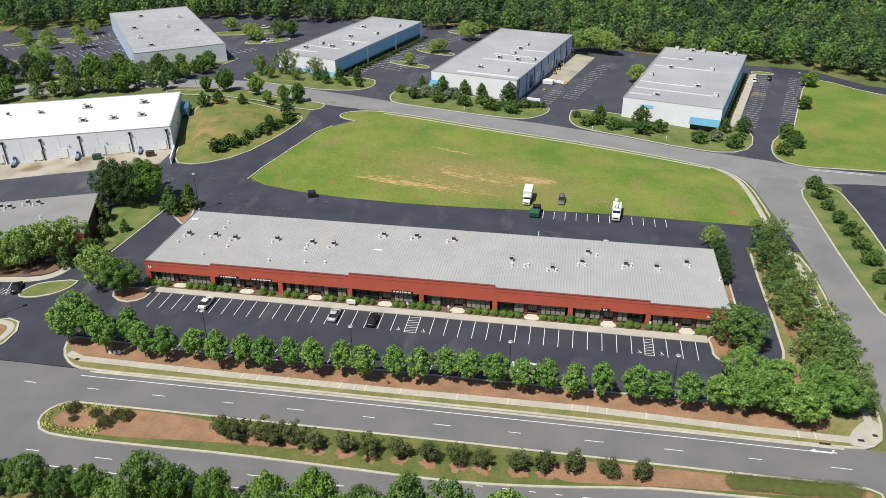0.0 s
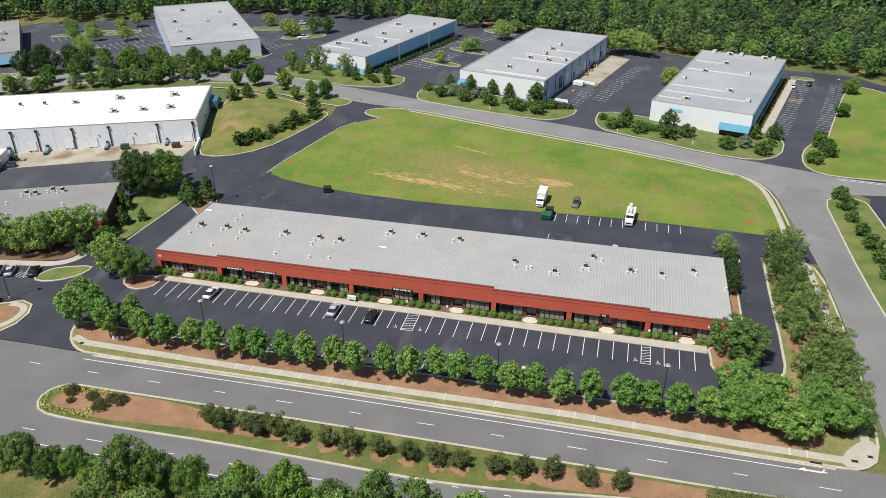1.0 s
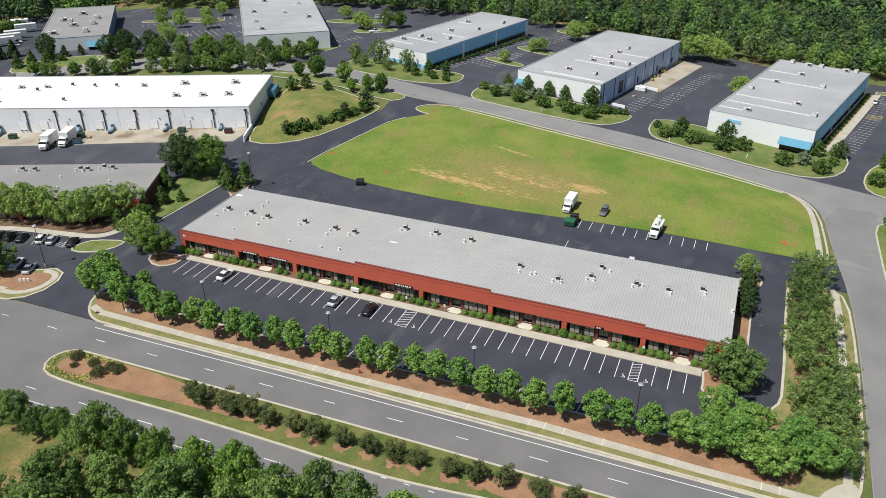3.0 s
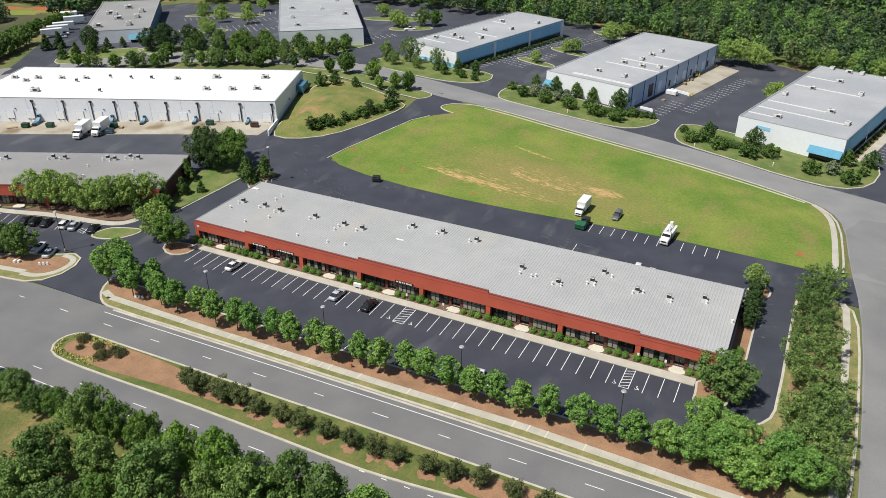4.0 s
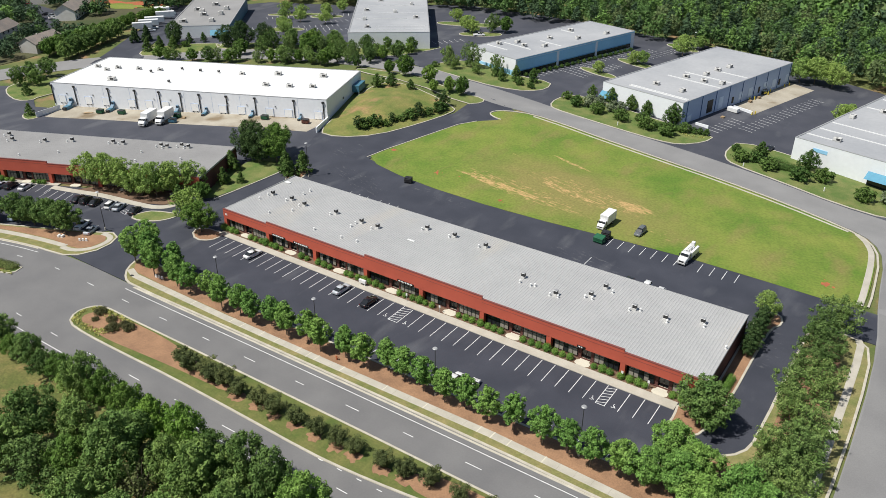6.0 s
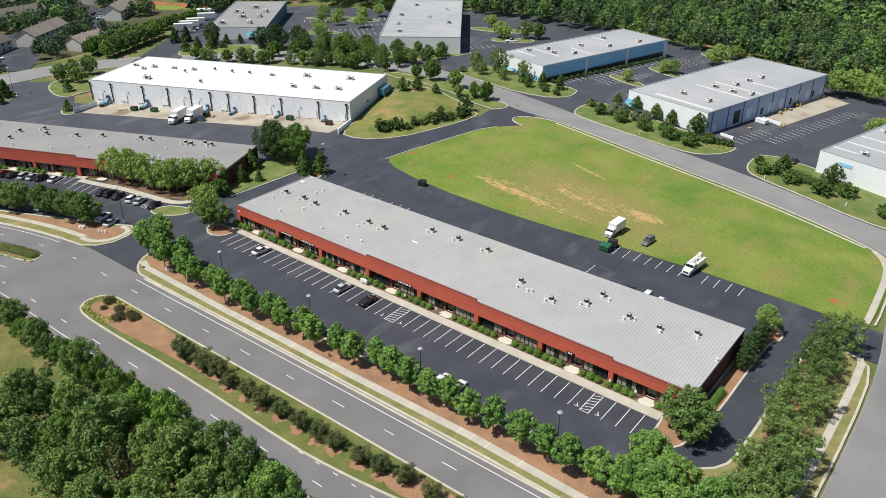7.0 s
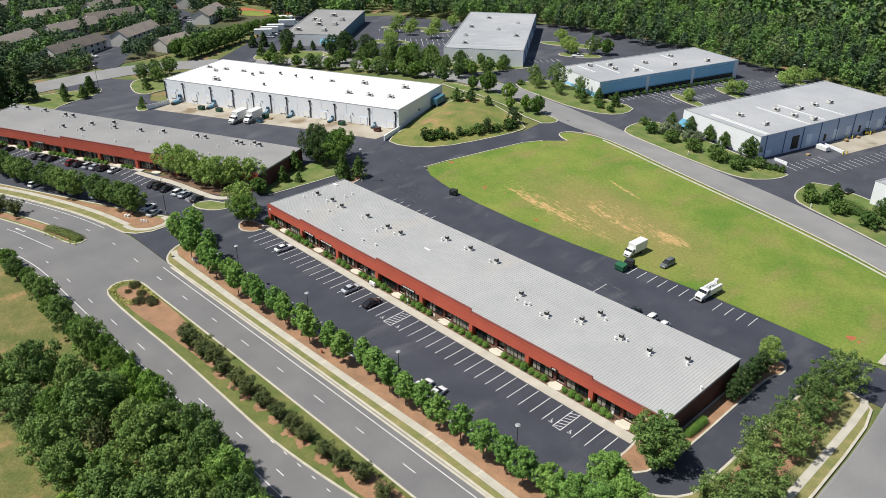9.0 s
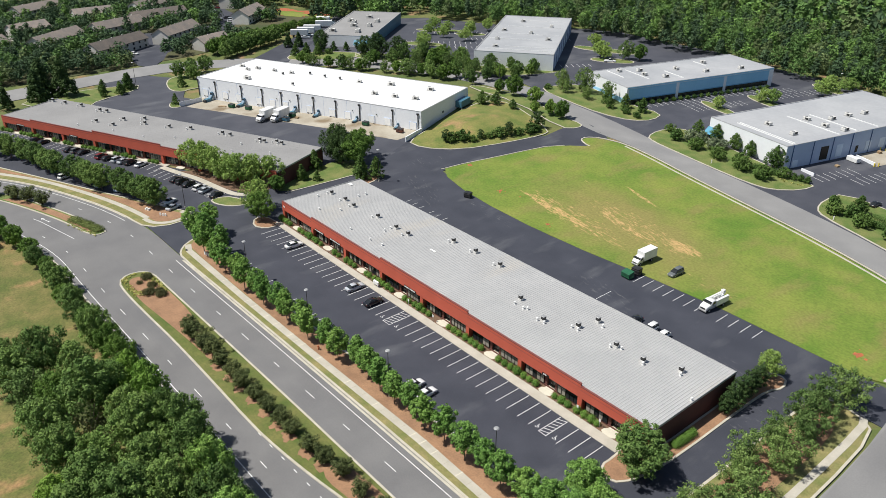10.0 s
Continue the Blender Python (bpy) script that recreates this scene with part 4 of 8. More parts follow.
def unit_building(at, label, depth, seed, bays=8, roofing=None):
    """A long single-storey unit building with a red fascia, a stepped parapet and a sloping ribbed metal roof."""
    rnd = random.Random(seed)
    b = thing("unit_building", label, "building", at=at)
    half, bay = 61.5, 123.0 / bays
    y1 = 4.0 + depth
    tops = [5.55, 6.1, 6.1, 6.7, 6.7, 6.1, 6.1, 5.55]
    # back, end and front walls
    part("wall", boxes((0, y1 - 0.15, -0.4, 2 * half, 0.3, 5.5), (-half + 0.15, (5.0 + y1) / 2, -0.4, 0.3, y1 - 5.0 - 0.3, 5.5), (half - 0.15, (5.0 + y1) / 2, -0.4, 0.3, y1 - 5.0 - 0.3, 5.5)), BRICK, b, "dark red brick wall")
    part("front_wall", boxes((0, 4.85, 0, 2 * half - 0.6, 0.2, 0.45), (0, 4.85, 3.1, 2 * half - 0.6, 0.2, 2.15)), BRICK, b)
    part("interior_floor", boxes((0, (6.2 + y1) / 2, 0.0, 2 * half - 0.7, y1 - 6.6, 0.12)), DARK_METAL, b)
    part("soffit", boxes((0, 4.52, 3.12, 2 * half, 0.44, 0.12)), RED_CAP, b)
    for k in range(bays):
        x0 = -half + bay * k
        z = tops[k]
        part("fascia_panel", boxes((x0 + bay / 2, 4.15, 3.1, bay, 0.3, z - 3.1)), RED, b, "painted red fascia panel")
        part("parapet_cap", boxes((x0 + bay / 2, 4.15, z, bay, 0.42, 0.1), (x0 + bay / 2, 3.985, z - 0.75, bay, 0.03, 0.06)), RED_CAP, b)
    for k in range(bays + 1):
        x = -half + bay * k
        x = min(max(x, -half + 0.45), half - 0.45)
        part("pillar", boxes((x, 4.6, 0.0, 1.0, 1.1, 3.12)), RED, b, "red brick pillar below the fascia")
    # roof sheet and its ribs
    bm = bmesh.new()
    zf, zb = 5.35, 5.15
    q = [bm.verts.new(p) for p in ((-half, 4.3, zf), (half, 4.3, zf), (half, y1 + 0.1, zb), (-half, y1 + 0.1, zb), (-half, 4.3, zf - 0.25), (half, 4.3, zf - 0.25), (half, y1 + 0.1, zb - 0.25), (-half, y1 + 0.1, zb - 0.25))]
    for f in ((0, 1, 2, 3), (7, 6, 5, 4), (0, 4, 5, 1), (1, 5, 6, 2), (2, 6, 7, 3), (3, 7, 4, 0)):
        bm.faces.new([q[i] for i in f])
    roof = part("roof", bm, roofing or METAL_ROOF, b, "light grey metal roof")
    bm = bmesh.new()
    n, rib = 200, 0.055 if roofing is None else 0.02
    for i in range(n + 1):
        x = -half + 0.05 + (2 * half - 0.1) * i / n
        v = [bm.verts.new((x + dx, y, z0 + dz)) for y, z0 in ((4.32, zf), (y1 + 0.12, zb)) for dx, dz in ((-0.12, 0), (-0.07, rib), (0.07, rib), (0.12, 0))]
        for k in range(3):
            bm.faces.new((v[k], v[k + 4], v[k + 5], v[k + 1]))
    tagged(part("roof_ribs", bm, RIB_METAL if roofing is None else roofing, roof), kind="stuff")
    bm = bmesh.new()
    for y in [4.3 + (y1 - 4.3) * k / 14 for k in range(1, 14)]:
        box(bm, 0, y, zf + (zb - zf) * (y - 4.3) / (y1 - 4.3), 2 * half - 0.2, 0.05, 0.018)
    tagged(part("lap_seams", bm, RIB_METAL if roofing is None else roofing, roof), kind="stuff")
    part("roof_edge", boxes((half + 0.04, (4.3 + y1) / 2, 4.95, 0.12, y1 - 4.2, 0.5), (-half - 0.04, (4.3 + y1) / 2, 4.95, 0.12, y1 - 4.2, 0.5), (0, y1 + 0.12, 4.9, 2 * half, 0.12, 0.34)), GALV, b, "pale metal roof edge")
    # shop fronts
    for k in range(bays):
        x0 = -half + bay * k
        xm = x0 + bay / 2
        n = rnd.choice((4, 5))
        lit = rnd.random()
        window("window", x0 + 1.0, xm - 1.75, 4.8, 0.45, 3.08, 5, b, lambda i, q=lit, r=rnd: r.random() < (0.85 if q > 0.35 else 0.35))
        lit = rnd.random()
        window("window", xm + 1.75, x0 + bay - 1.0, 4.8, 0.45, 3.08, 5, b, lambda i, q=lit, r=rnd: r.random() < (0.85 if q > 0.35 else 0.35))
        d = part("door", boxes((xm - 0.95, 5.33, 0.15, 0.12, 0.12, 2.55), (xm + 0.95, 5.33, 0.15, 0.12, 0.12, 2.55), (xm, 5.33, 2.2, 2.0, 0.12, 0.1), (xm, 5.33, 0.15, 0.1, 0.12, 2.1), (xm, 5.33, 2.6, 2.0, 0.12, 0.1)), BRONZE, b, "recessed bronze-framed glass door")
        for s in (-0.47, 0.47):
            part("pane", boxes((xm + s, 5.36, 0.2, 0.86, 0.03, 2.45)), GLASS, d)
            part("handle", boxes((xm + s * 0.35, 5.25, 1.0, 0.04, 0.05, 0.4)), GALV, d)
        for s in (-1.38, 1.38):
            part("door_jamb", boxes((xm + s, 5.2, 0.1, 0.74, 0.5, 2.65)), BRICK, b)
    return b


BUILDING = unit_building(pose(0, 0.6, 0, 0, 0, 0.25), "long red-fascia unit building with a grey ribbed metal roof", 26.0, 3)
NEIGHBOUR = unit_building(pose(*n_at(0, 0), 0, 0, 0, 23.9), "neighbouring red-fascia unit building with a grey roof", 24.5, 9, roofing=TAUPE_ROOF)


def entry_pad(at):
    bm = bmesh.new()
    prism(bm, [(-1.0, 5.8), (-1.0, 4.6), (-1.5, 4.1), (-1.5, 3.3), (-0.9, 2.9), (0.9, 2.9), (1.5, 3.3), (1.5, 4.1), (1.0, 4.6), (1.0, 5.8)], 0.0, 0.215)
    ob = setting(part("entry_pad", bm, CREAM), "pale concrete pad before a shop door", "pavement")
    ob.matrix_world = at
    return ob


for k in range(8):
    entry_pad(pose(-61.5 + 15.375 * (k + 0.5), 0.5, 0, 0, 0, 0.25))
    entry_pad(pose(*n_at(-61.5 + 15.375 * (k + 0.5), 0), 0, 0, 0, 23.9))


def sign_board(x, z, length, building):
    """A plain lettered strip under the fascia: unreadable writing as bars."""
    s = thing("shop_sign", "dark sign strip with small white lettering", "sign", "signs under the fascia", at=building.matrix_world @ pose(x, 3.93, z))
    part("board", boxes((0, 0, 0, length, 0.06, 0.5)), BRONZE, s)
    rnd = random.Random(int(x * 10))
    u = -length / 2 + 0.3
    while u < length / 2 - 0.5:
        w = rnd.uniform(0.25, 0.7)
        part("lettering", boxes((u + w / 2, -0.04, 0.1, w, 0.02, 0.3)), WHITE_METAL, s)
        u += w + 0.15
    return s


for x, l in ((-42.2, 4.4), (-34.9, 4.8), (-4.0, 4.4), (37.7, 1.7)):
    sign_board(x, 3.14, l, BUILDING)
for x, l in ((35.0, 5.0), (28, 5.5), (-25, 4), (-52, 4)):
    sign_board(x, 3.14, l, NEIGHBOUR)


for x, z in ((-60.6, 4.0), (57.4, 3.5)):
    t = thing("unit_number", "small white raised characters on the red fascia", "sign", "numbers on the fascia", at=BUILDING.matrix_world @ pose(x, 3.98, z))
    for k in range(2):
        part("character", boxes((0.42 * k, 0, 0, 0.28, 0.06, 0.5)), WHITE_METAL, t)


def roof_fan(at, group, tall=1.15, dark=True):
    t = thing("roof_vent", "dark square roof exhaust vent on a curb", "roof vent", group, at=at)
    part("curb", bevelled(boxes((0, 0, -0.1, 0.86, 0.86, 0.55)), 0.03), AC_METAL, t, "pale painted curb")
    part("hood", bevelled(boxes((0, 0, 0.4, 0.8, 0.8, tall - 0.4)), 0.05), DARK_METAL if dark else GALV, t)
    part("cap", bevelled(boxes((0, 0, tall, 0.9, 0.9, 0.1)), 0.04), GALV if dark else DARK_METAL, t)
    return t


def roof_pipe(at, group, h=0.5):
    t = thing("roof_pipe", "white plumbing vent pipe on the roof", "roof pipe", group, at=at)
    bm = bmesh.new()
    tube(bm, (0, 0, -0.1), (0, 0, 0.12), 0.28, 0.2)
    part("flashing", bm, WHITE_METAL, t)
    bm = bmesh.new()
    tube(bm, (0, 0, 0.1), (0, 0, h), 0.16, 0.16)
    tube(bm, (0, 0, h), (0, 0, h + 0.16), 0.27, 0.22)
    part("pipe", bm, WHITE_METAL, t)
    return t


fan = pipe = None
for x, y in ((-57.5, 18), (-51.1, 18.4), (-46.1, 17.8), (-36.4, 18.9), (-27.9, 18.6), (-22.9, 18.6), (-12.7, 24.9), (-5.1, 25.4), (3.6, 25.2), (17.4, 18.2), (26.4, 15.8), (32.6, 19.5), (33.8, 24.2), (41.9, 20.0), (48.3, 20), (54.8, 22.9)):
    m = pose(x, y, 5.3)
    fan = copy_thing(fan, m) if fan else roof_fan(m, "vents on the long roof")
for x, y in ((-58.4, 14), (-51.1, 22.7), (-51.1, 25.2), (-50.3, 9.5), (-46.4, 13.7), (-34.8, 9.2), (-26.7, 9.6), (-22.4, 10.2), (-28.6, 15.4), (17.8, 16), (21.2, 16.5), (20.4, 16.0), (35.7, 23.4), (43.1, 20.1), (61.0, 17.1), (25.4, 15.0), (27.2, 15.2), (31.8, 18.4), (33.3, 18.6), (41.2, 19), (48.9, 19.2), (-13.6, 24), (-6.2, 24.6), (2.2, 24.4), (-37.2, 17.6), (-28.8, 17.4), (-23.8, 17.3), (-52, 17.2), (-47, 16.8), (-58.3, 17), (55.4, 21.8)):
    m = pose(x, y, 5.3)
    pipe = copy_thing(pipe, m) if pipe else roof_pipe(m, "pipes on the long roof")
for x, y in ((-60, 25.2), (-53.4, 25.2), (-45.2, 25.6), (-34.2, 24.5), (-30.8, 24.6), (-18, 20.5), (-11.8, 24.3), (-7.9, 20.5), (-25, 14.5), (-16.6, 14.3), (2.5, 21.5), (10.5, 23.4), (23.7, 24.4), (27.1, 24.2), (39.4, 24.5), (41.6, 24.0), (45.5, 25.6), (48.0, 25.0)):
    copy_thing(fan, pose(*n_at(x, y), 5.3, 0, 0, 24))
    copy_thing(pipe, pose(*n_at(x - 1.2, y - 0.8), 5.3))
for x, y in ((12, 14), (24, 12), (38, 12), (50, 16), (-12, 10), (-28, 9), (2, 10), (52, 9), (36, 19)):
    copy_thing(pipe, pose(*n_at(x, y), 5.3))
hatch = thing("roof_hatch", "flat pale roof hatch", "roof hatch", at=pose(-12.5, 18.1, 5.28))
part("lid", bevelled(boxes((0, 0, 0, 2.0, 0.5, 0.12)), 0.04), WHITE_METAL, hatch)
hatch = thing("roof_hatch", "flat pale roof hatch", "roof hatch", at=pose(-60.0, 26, 5.28))
part("lid", bevelled(boxes((0, 0, 0, 1.8, 0.9, 0.16)), 0.04), WHITE_METAL, hatch)


# ---------------------------------------------------------------- industrial buildings
def rooftop_unit(at, group, s=1.0):
    t = thing("rooftop_unit", "pale metal rooftop air conditioner", "air conditioner", group, at=at @ Matrix.Scale(s, 4))
    part("base", boxes((0, 0, -0.1, 2.5, 1.7, 0.3)), GALV, t)
    part("case", bevelled(boxes((0, 0, 0.2, 2.3, 1.5, 1.0)), 0.06), AC_METAL, t)
    part("grille", boxes((0.4, -0.77, 0.4, 1.2, 0.04, 0.7)), DARK_METAL, t)
    bm = bmesh.new()
    tube(bm, (-0.5, 0, 1.28), (-0.5, 0, 1.38), 0.5, 0.5, 12)
    part("fan_guard", bm, GALV, t)
    return t


AC = None


def ac_at(m, s=1.0):
    global AC
    if AC is None:
        AC = rooftop_unit(m, "rooftop units")
        return AC
    return copy_thing(AC, m)


def hall(label, x, y, rz, width, depth, height, front, side, roof, base, lean=0.0):
    """A flat-roofed industrial hall; x, y is its front left corner and width runs along rz."""
    b = thing("industrial_building", label, "building", at=pose(x, y, base, 0, lean, rz))
    t = 0.35
    part("front_wall", boxes((width / 2, t / 2, -3, width, t, height + 3)), front, b)
    part("back_wall", boxes((width / 2, depth - t / 2, -3, width, t, height + 3)), front, b)
    for xx in (t / 2, width - t / 2):
        part("side_wall", boxes((xx, depth / 2, -3, t, depth - 2 * t, height + 3)), side, b)
    part("roof", boxes((width / 2, depth / 2, height - 0.5, width - 2 * t, depth - 2 * t, 0.4)), roof, b, "flat membrane roof")
    part("parapet_cap", boxes((width / 2, t / 2, height, width + 0.1, t + 0.1, 0.08), (width / 2, depth - t / 2, height, width + 0.1, t + 0.1, 0.08), (t / 2, depth / 2, height, t + 0.1, depth - 2 * t - 0.1, 0.08), (width - t / 2, depth / 2, height, t + 0.1, depth - 2 * t - 0.1, 0.08)), GALV, b)
    return b


def duct_lines(b, z, rows):
    """Long pale pipe runs lying across a roof."""
    for x0, x1, y in rows:
        r = part("roof_duct", boxes(((x0 + x1) / 2, y, z + 0.24, x1 - x0, 0.26, 0.22)), WHITE_METAL, b, "long white pipe run")


def awning(b, x0, x1, y, z0, z1, out=2.4):
    bm = bmesh.new()
    v = [bm.verts.new(p) for p in ((x0, y, z1), (x1, y, z1), (x1, y - out, z0), (x0, y - out, z0), (x0, y, z0), (x1, y, z0))]
    for f in ((0, 1, 2, 3), (0, 3, 4), (1, 5, 2), (3, 2, 5, 4), (0, 4, 5, 1)):
        bm.faces.new([v[i] for i in f])
    part("awning", bm, BLUE_AWNING, b, "sloping bright blue awning")
    part("entrance", boxes(((x0 + x1) / 2, y - 0.06, 0, x1 - x0 - 0.6, 0.1, z0)), GLASS, b)


BLUE_AWNING = mat("blue_awning", (0.075, 0.27, 0.39), (0.06, 0.23, 0.34), 0.5, 0.6)


def glazed_side(b, width, depth, height):
    """A pale blue long side with recessed dark glazing below, split by white piers."""
    x = width
    part("blue_coping", boxes((x + 0.05, depth / 2, height * 0.93, 0.1, depth - 0.4, height * 0.06)), BLUE_WALL, b)
    for k in range(3):
        y0, y1 = 1.0 + (depth - 2) * k / 3, 1.0 + (depth - 2) * (k + 1) / 3 - 1.6
        part("blue_band", boxes((x + 0.06, (y0 + y1) / 2, height * 0.36, 0.12, y1 - y0, height * 0.54)), BLUE_WALL, b, "pale blue wall band")
        part("lower_band", boxes((x + 0.12, (y0 + y1) / 2, height * 0.32, 0.24, y1 - y0, height * 0.05)), DEEP_BLUE_WALL, b)
        n = 9
        w = part("window", boxes((x + 0.05, (y0 + y1) / 2, 0.5, 0.1, y1 - y0, height * 0.32 - 0.5)), BRONZE, b)
        for i in range(n):
            a = y0 + (y1 - y0) * (i + 0.5) / n
            part("pane", boxes((x + 0.09, a, 0.65, 0.06, (y1 - y0) / n - 0.25, height * 0.32 - 0.8)), GLASS, w)


def dock_side(b, width, depth, height, doors, dark=()):
    """A long grey side with loading doors, down pipes and panel joints."""
    for k in range(9):
        part("downpipe", boxes((width + 0.1, 3 + (depth - 4) * k / 8, 0, 0.18, 0.25, height)), NAVY, b)
    for y, w, h, z in doors:
        # doors in dark are solid panels; their colour stands for shade inside an opening
        part("dock_door", boxes((width + 0.06, y, z, 0.12, w, h)), BRONZE if y in dark else DOOR_GREY, b, "dark panel for the shade inside an open loading doorway" if y in dark else "pale roller loading door")


C = hall("white industrial building with loading docks and flat roof", -26.2, 156.6, -13.7, 34.2, 78.2, 8.2, WHITE_WALL, GREY_WALL, MEMBRANE, -0.9)
dock_side(C, 34.2, 78.2, 8.2, [(5, 2.4, 2.4, 0.4), (18.0, 3.6, 4.6, 0.9), (25.2, 3.0, 4.2, 0.9), (34.0, 1.2, 2.4, 0.9), (39.6, 2.8, 3.5, 0.8), (46.6, 2.8, 3.5, 0.8), (53.4, 1.2, 2.4, 0.9), (58.0, 2.8, 3.4, 0.8), (64.8, 2.8, 3.2, 0.8), (69.4, 1.4, 2.4, 0.9), (75.4, 2.6, 3.2, 0.8)], dark=(18.0, 34.0, 53.4, 69.4))
duct_lines(C, 7.85, [(9, 33.4, 3.6), (9, 33.4, 4.7), (11, 33.4, 25.2), (13, 33, 34.0), (22, 33.2, 44.4)])
awning(C, -0.2, 6.0, -0.05, 2.9, 4.9)
D = hall("white and blue industrial building with flat grey roof", 45.3, 142.6, -14.9, 33.6, 78.5, 8.2, WHITE_WALL, WHITE_WALL, MEMBRANE, -3.2)
glazed_side(D, 33.6, 78.5, 8.2)
duct_lines(D, 7.85, [(0.6, 11, 6.3), (1, 30, 14), (1, 22, 22.6), (1.4, 24, 47.2), (1.4, 14, 60.2)])
awning(D, 23.6, 33.5, -0.05, 2.5, 4.3)
part("name_board", boxes((8.5, -0.06, 5.4, 4.5, 0.08, 1.1)), BLUE_WALL, D, "pale blue blank sign board")
B = hall("long low building with pale blue glazed side", -90.6, 165.2, -15.3, 27.0, 76.0, 7.4, WHITE_WALL, WHITE_WALL, MEMBRANE, 1.9)
glazed_side(B, 27, 76, 7.4)
part("front_band", boxes((15.5, -0.05, 0, 22.8, 0.1, 2.7)), BLUE_WALL, B, "pale blue lower wall band")
duct_lines(B, 7.05, [(2, 14, 8), (4, 20, 16), (12, 24, 30), (4, 12, 52)])
A = hall("white industrial building with white pipe runs on its roof", -144.0, 149.0, 36.5, 36.0, 86.0, 8.0, WHITE_WALL, GREY_WALL, MEMBRANE, 3.0)
duct_lines(A, 7.65, [(4, 34, 6), (12, 34, 12), (2, 26, 28), (4, 34, 40), (6, 34, 58), (10, 32, 74)])
dock_side(A, 36, 86, 8.0, [(30, 3, 3, 1), (40, 3, 3, 1), (50, 3, 3, 1), (60, 3, 3, 1)])
E_HALL = hall("far white industrial building with a blue side", -223.5, 116.0, 40.0, 27.5, 64.0, 6.6, WHITE_WALL, BLUE, TAUPE_ROOF, 3.0)
awning(E_HALL, 18.5, 26.5, -0.05, 2.6, 4.6)
for b, z, spots in ((C, 7.85, ((15.2, 11.6), (26.4, 11.2), (17.2, 28.0), (20.6, 36.4), (20.4, 45.0), (21.0, 52.6), (25.0, 27.8), (31.0, 30.2))), (D, 7.85, ((10.1, 6.8), (29.5, 14.3), (21.6, 23.3), (3.3, 32.1), (8.0, 45.3), (23.6, 49.2), (13.0, 60.5), (5.4, 76.4), (11.8, 75.3), (16.3, 76.4), (25.4, 75.6), (28.9, 76.4))),
                    (B, 7.05, ((5, 12), (8, 20), (14, 18), (20, 24), (12, 36), (20, 45), (8, 54), (22, 62))), (A, 7.65, ((8, 10), (6, 26), (30, 29), (20, 42), (6, 46), (28, 60), (12, 70))), (E_HALL, 6.25, ((5, 8), (18, 9), (12, 22), (20, 24), (7, 34), (21, 36), (14, 46), (10, 30)))):
    for i, (u, v) in enumerate(spots):
        ac_at(b.matrix_world @ pose(u, v, z + 0.25, 0, 0, 90 * (i % 2)) @ Matrix.Scale(1.0 if b is not E_HALL else 1.35, 4))

WAREHOUSE = hall("long white warehouse with dock doors and white roof", -192.6, 38.4, 21.35, 107.8, 36.5, 8.0, PALE_WALL, PALE_WALL, WHITE_ROOF, -0.5, -0.744)
WAREHOUSE_M = WAREHOUSE.matrix_world
for k, x in enumerate((3.9, 14.8, 22.0, 32.6, 39.6, 46.2, 57.8, 68.6, 75.8, 86.5, 93.5, 104.4)):
    z = 0.7 + 0.003 * x
    d = part("dock_door", boxes((x, -0.08, z, 2.7, 0.16, 2.7)), DOOR_WHITE, WAREHOUSE, "white roller dock door")
    for w in (-1.42, 1.42):
        part("door_seal", boxes((x + w, -0.08, z, 0.12, 0.12, 2.8)), GREY_WALL, d)
    part("door_seal", boxes((x, -0.08, z + 2.7, 2.72, 0.12, 0.1)), GREY_WALL, d)
    part("dock_bumper", boxes((x - 0.8, -0.14, z - 0.32, 0.3, 0.28, 0.3), (x + 0.8, -0.14, z - 0.32, 0.3, 0.28, 0.3)), DARK_METAL, WAREHOUSE)
    part("wall_lamp", boxes((x + 2.3, -0.12, z + 3.4, 0.36, 0.24, 0.22)), DARK_METAL, WAREHOUSE)
for x in (0.3, 9.7, 23.7, 34.6, 44.3, 52.6, 60.0, 70.5, 81.3, 95.8, 106.5):
    part("downpipe", boxes((x, -0.15, 0.2, 0.26, 0.25, 6.6), (x, -0.22, 6.7, 0.8, 0.45, 0.6)), DARK_METAL, WAREHOUSE, "dark down pipe with a collector box")
part("side_awning", boxes((109.2, 29.5, 3.0, 2.6, 7.5, 2.4)), BLUE, WAREHOUSE, "blue entrance canopy")
part("canopy_post", boxes((110.2, 26.4, -0.6, 0.4, 0.4, 3.6)), WHITE_METAL, WAREHOUSE)
part("wall_opening", boxes((107.85, 16.0, 3.4, 0.12, 0.9, 0.7)), BRONZE, WAREHOUSE)
for u in [10.8 * k for k in range(1, 10)]:
    part("panel_joint", boxes((u, -0.015, -2, 0.08, 0.03, 9.8)), GREY_WALL, WAREHOUSE)
part("yard_wall", boxes((107.9, -5.6, -0.5, 0.4, 11, 2.6)), PALE_WALL, WAREHOUSE)
for u, v, k in ((4.8, 22.3, 0.9), (11.1, 18.8, 0.85), (13.7, 22.3, 0.9), (22.6, 22.5, 0.85), (31.6, 22.7, 0.85), (65.4, 23.5, 0.85), (79.1, 25.6, 1.1), (80.4, 11.7, 1.0), (89.4, 12.0, 1.0), (97.8, 12.9, 1.0), (96.8, 26.2, 1.1), (21.2, 7.1, 1.2)):
    ac_at(WAREHOUSE_M @ pose(u, v, 7.9, 0, 0, 0) @ Matrix.Scale(k, 4))
for u, v in ((39.8, 24.7), (48.1, 23.7), (55.8, 23.6), (44.0, 8.0), (30.0, 19.0)):
    copy_thing(fan, WAREHOUSE_M @ pose(u, v, 7.92))


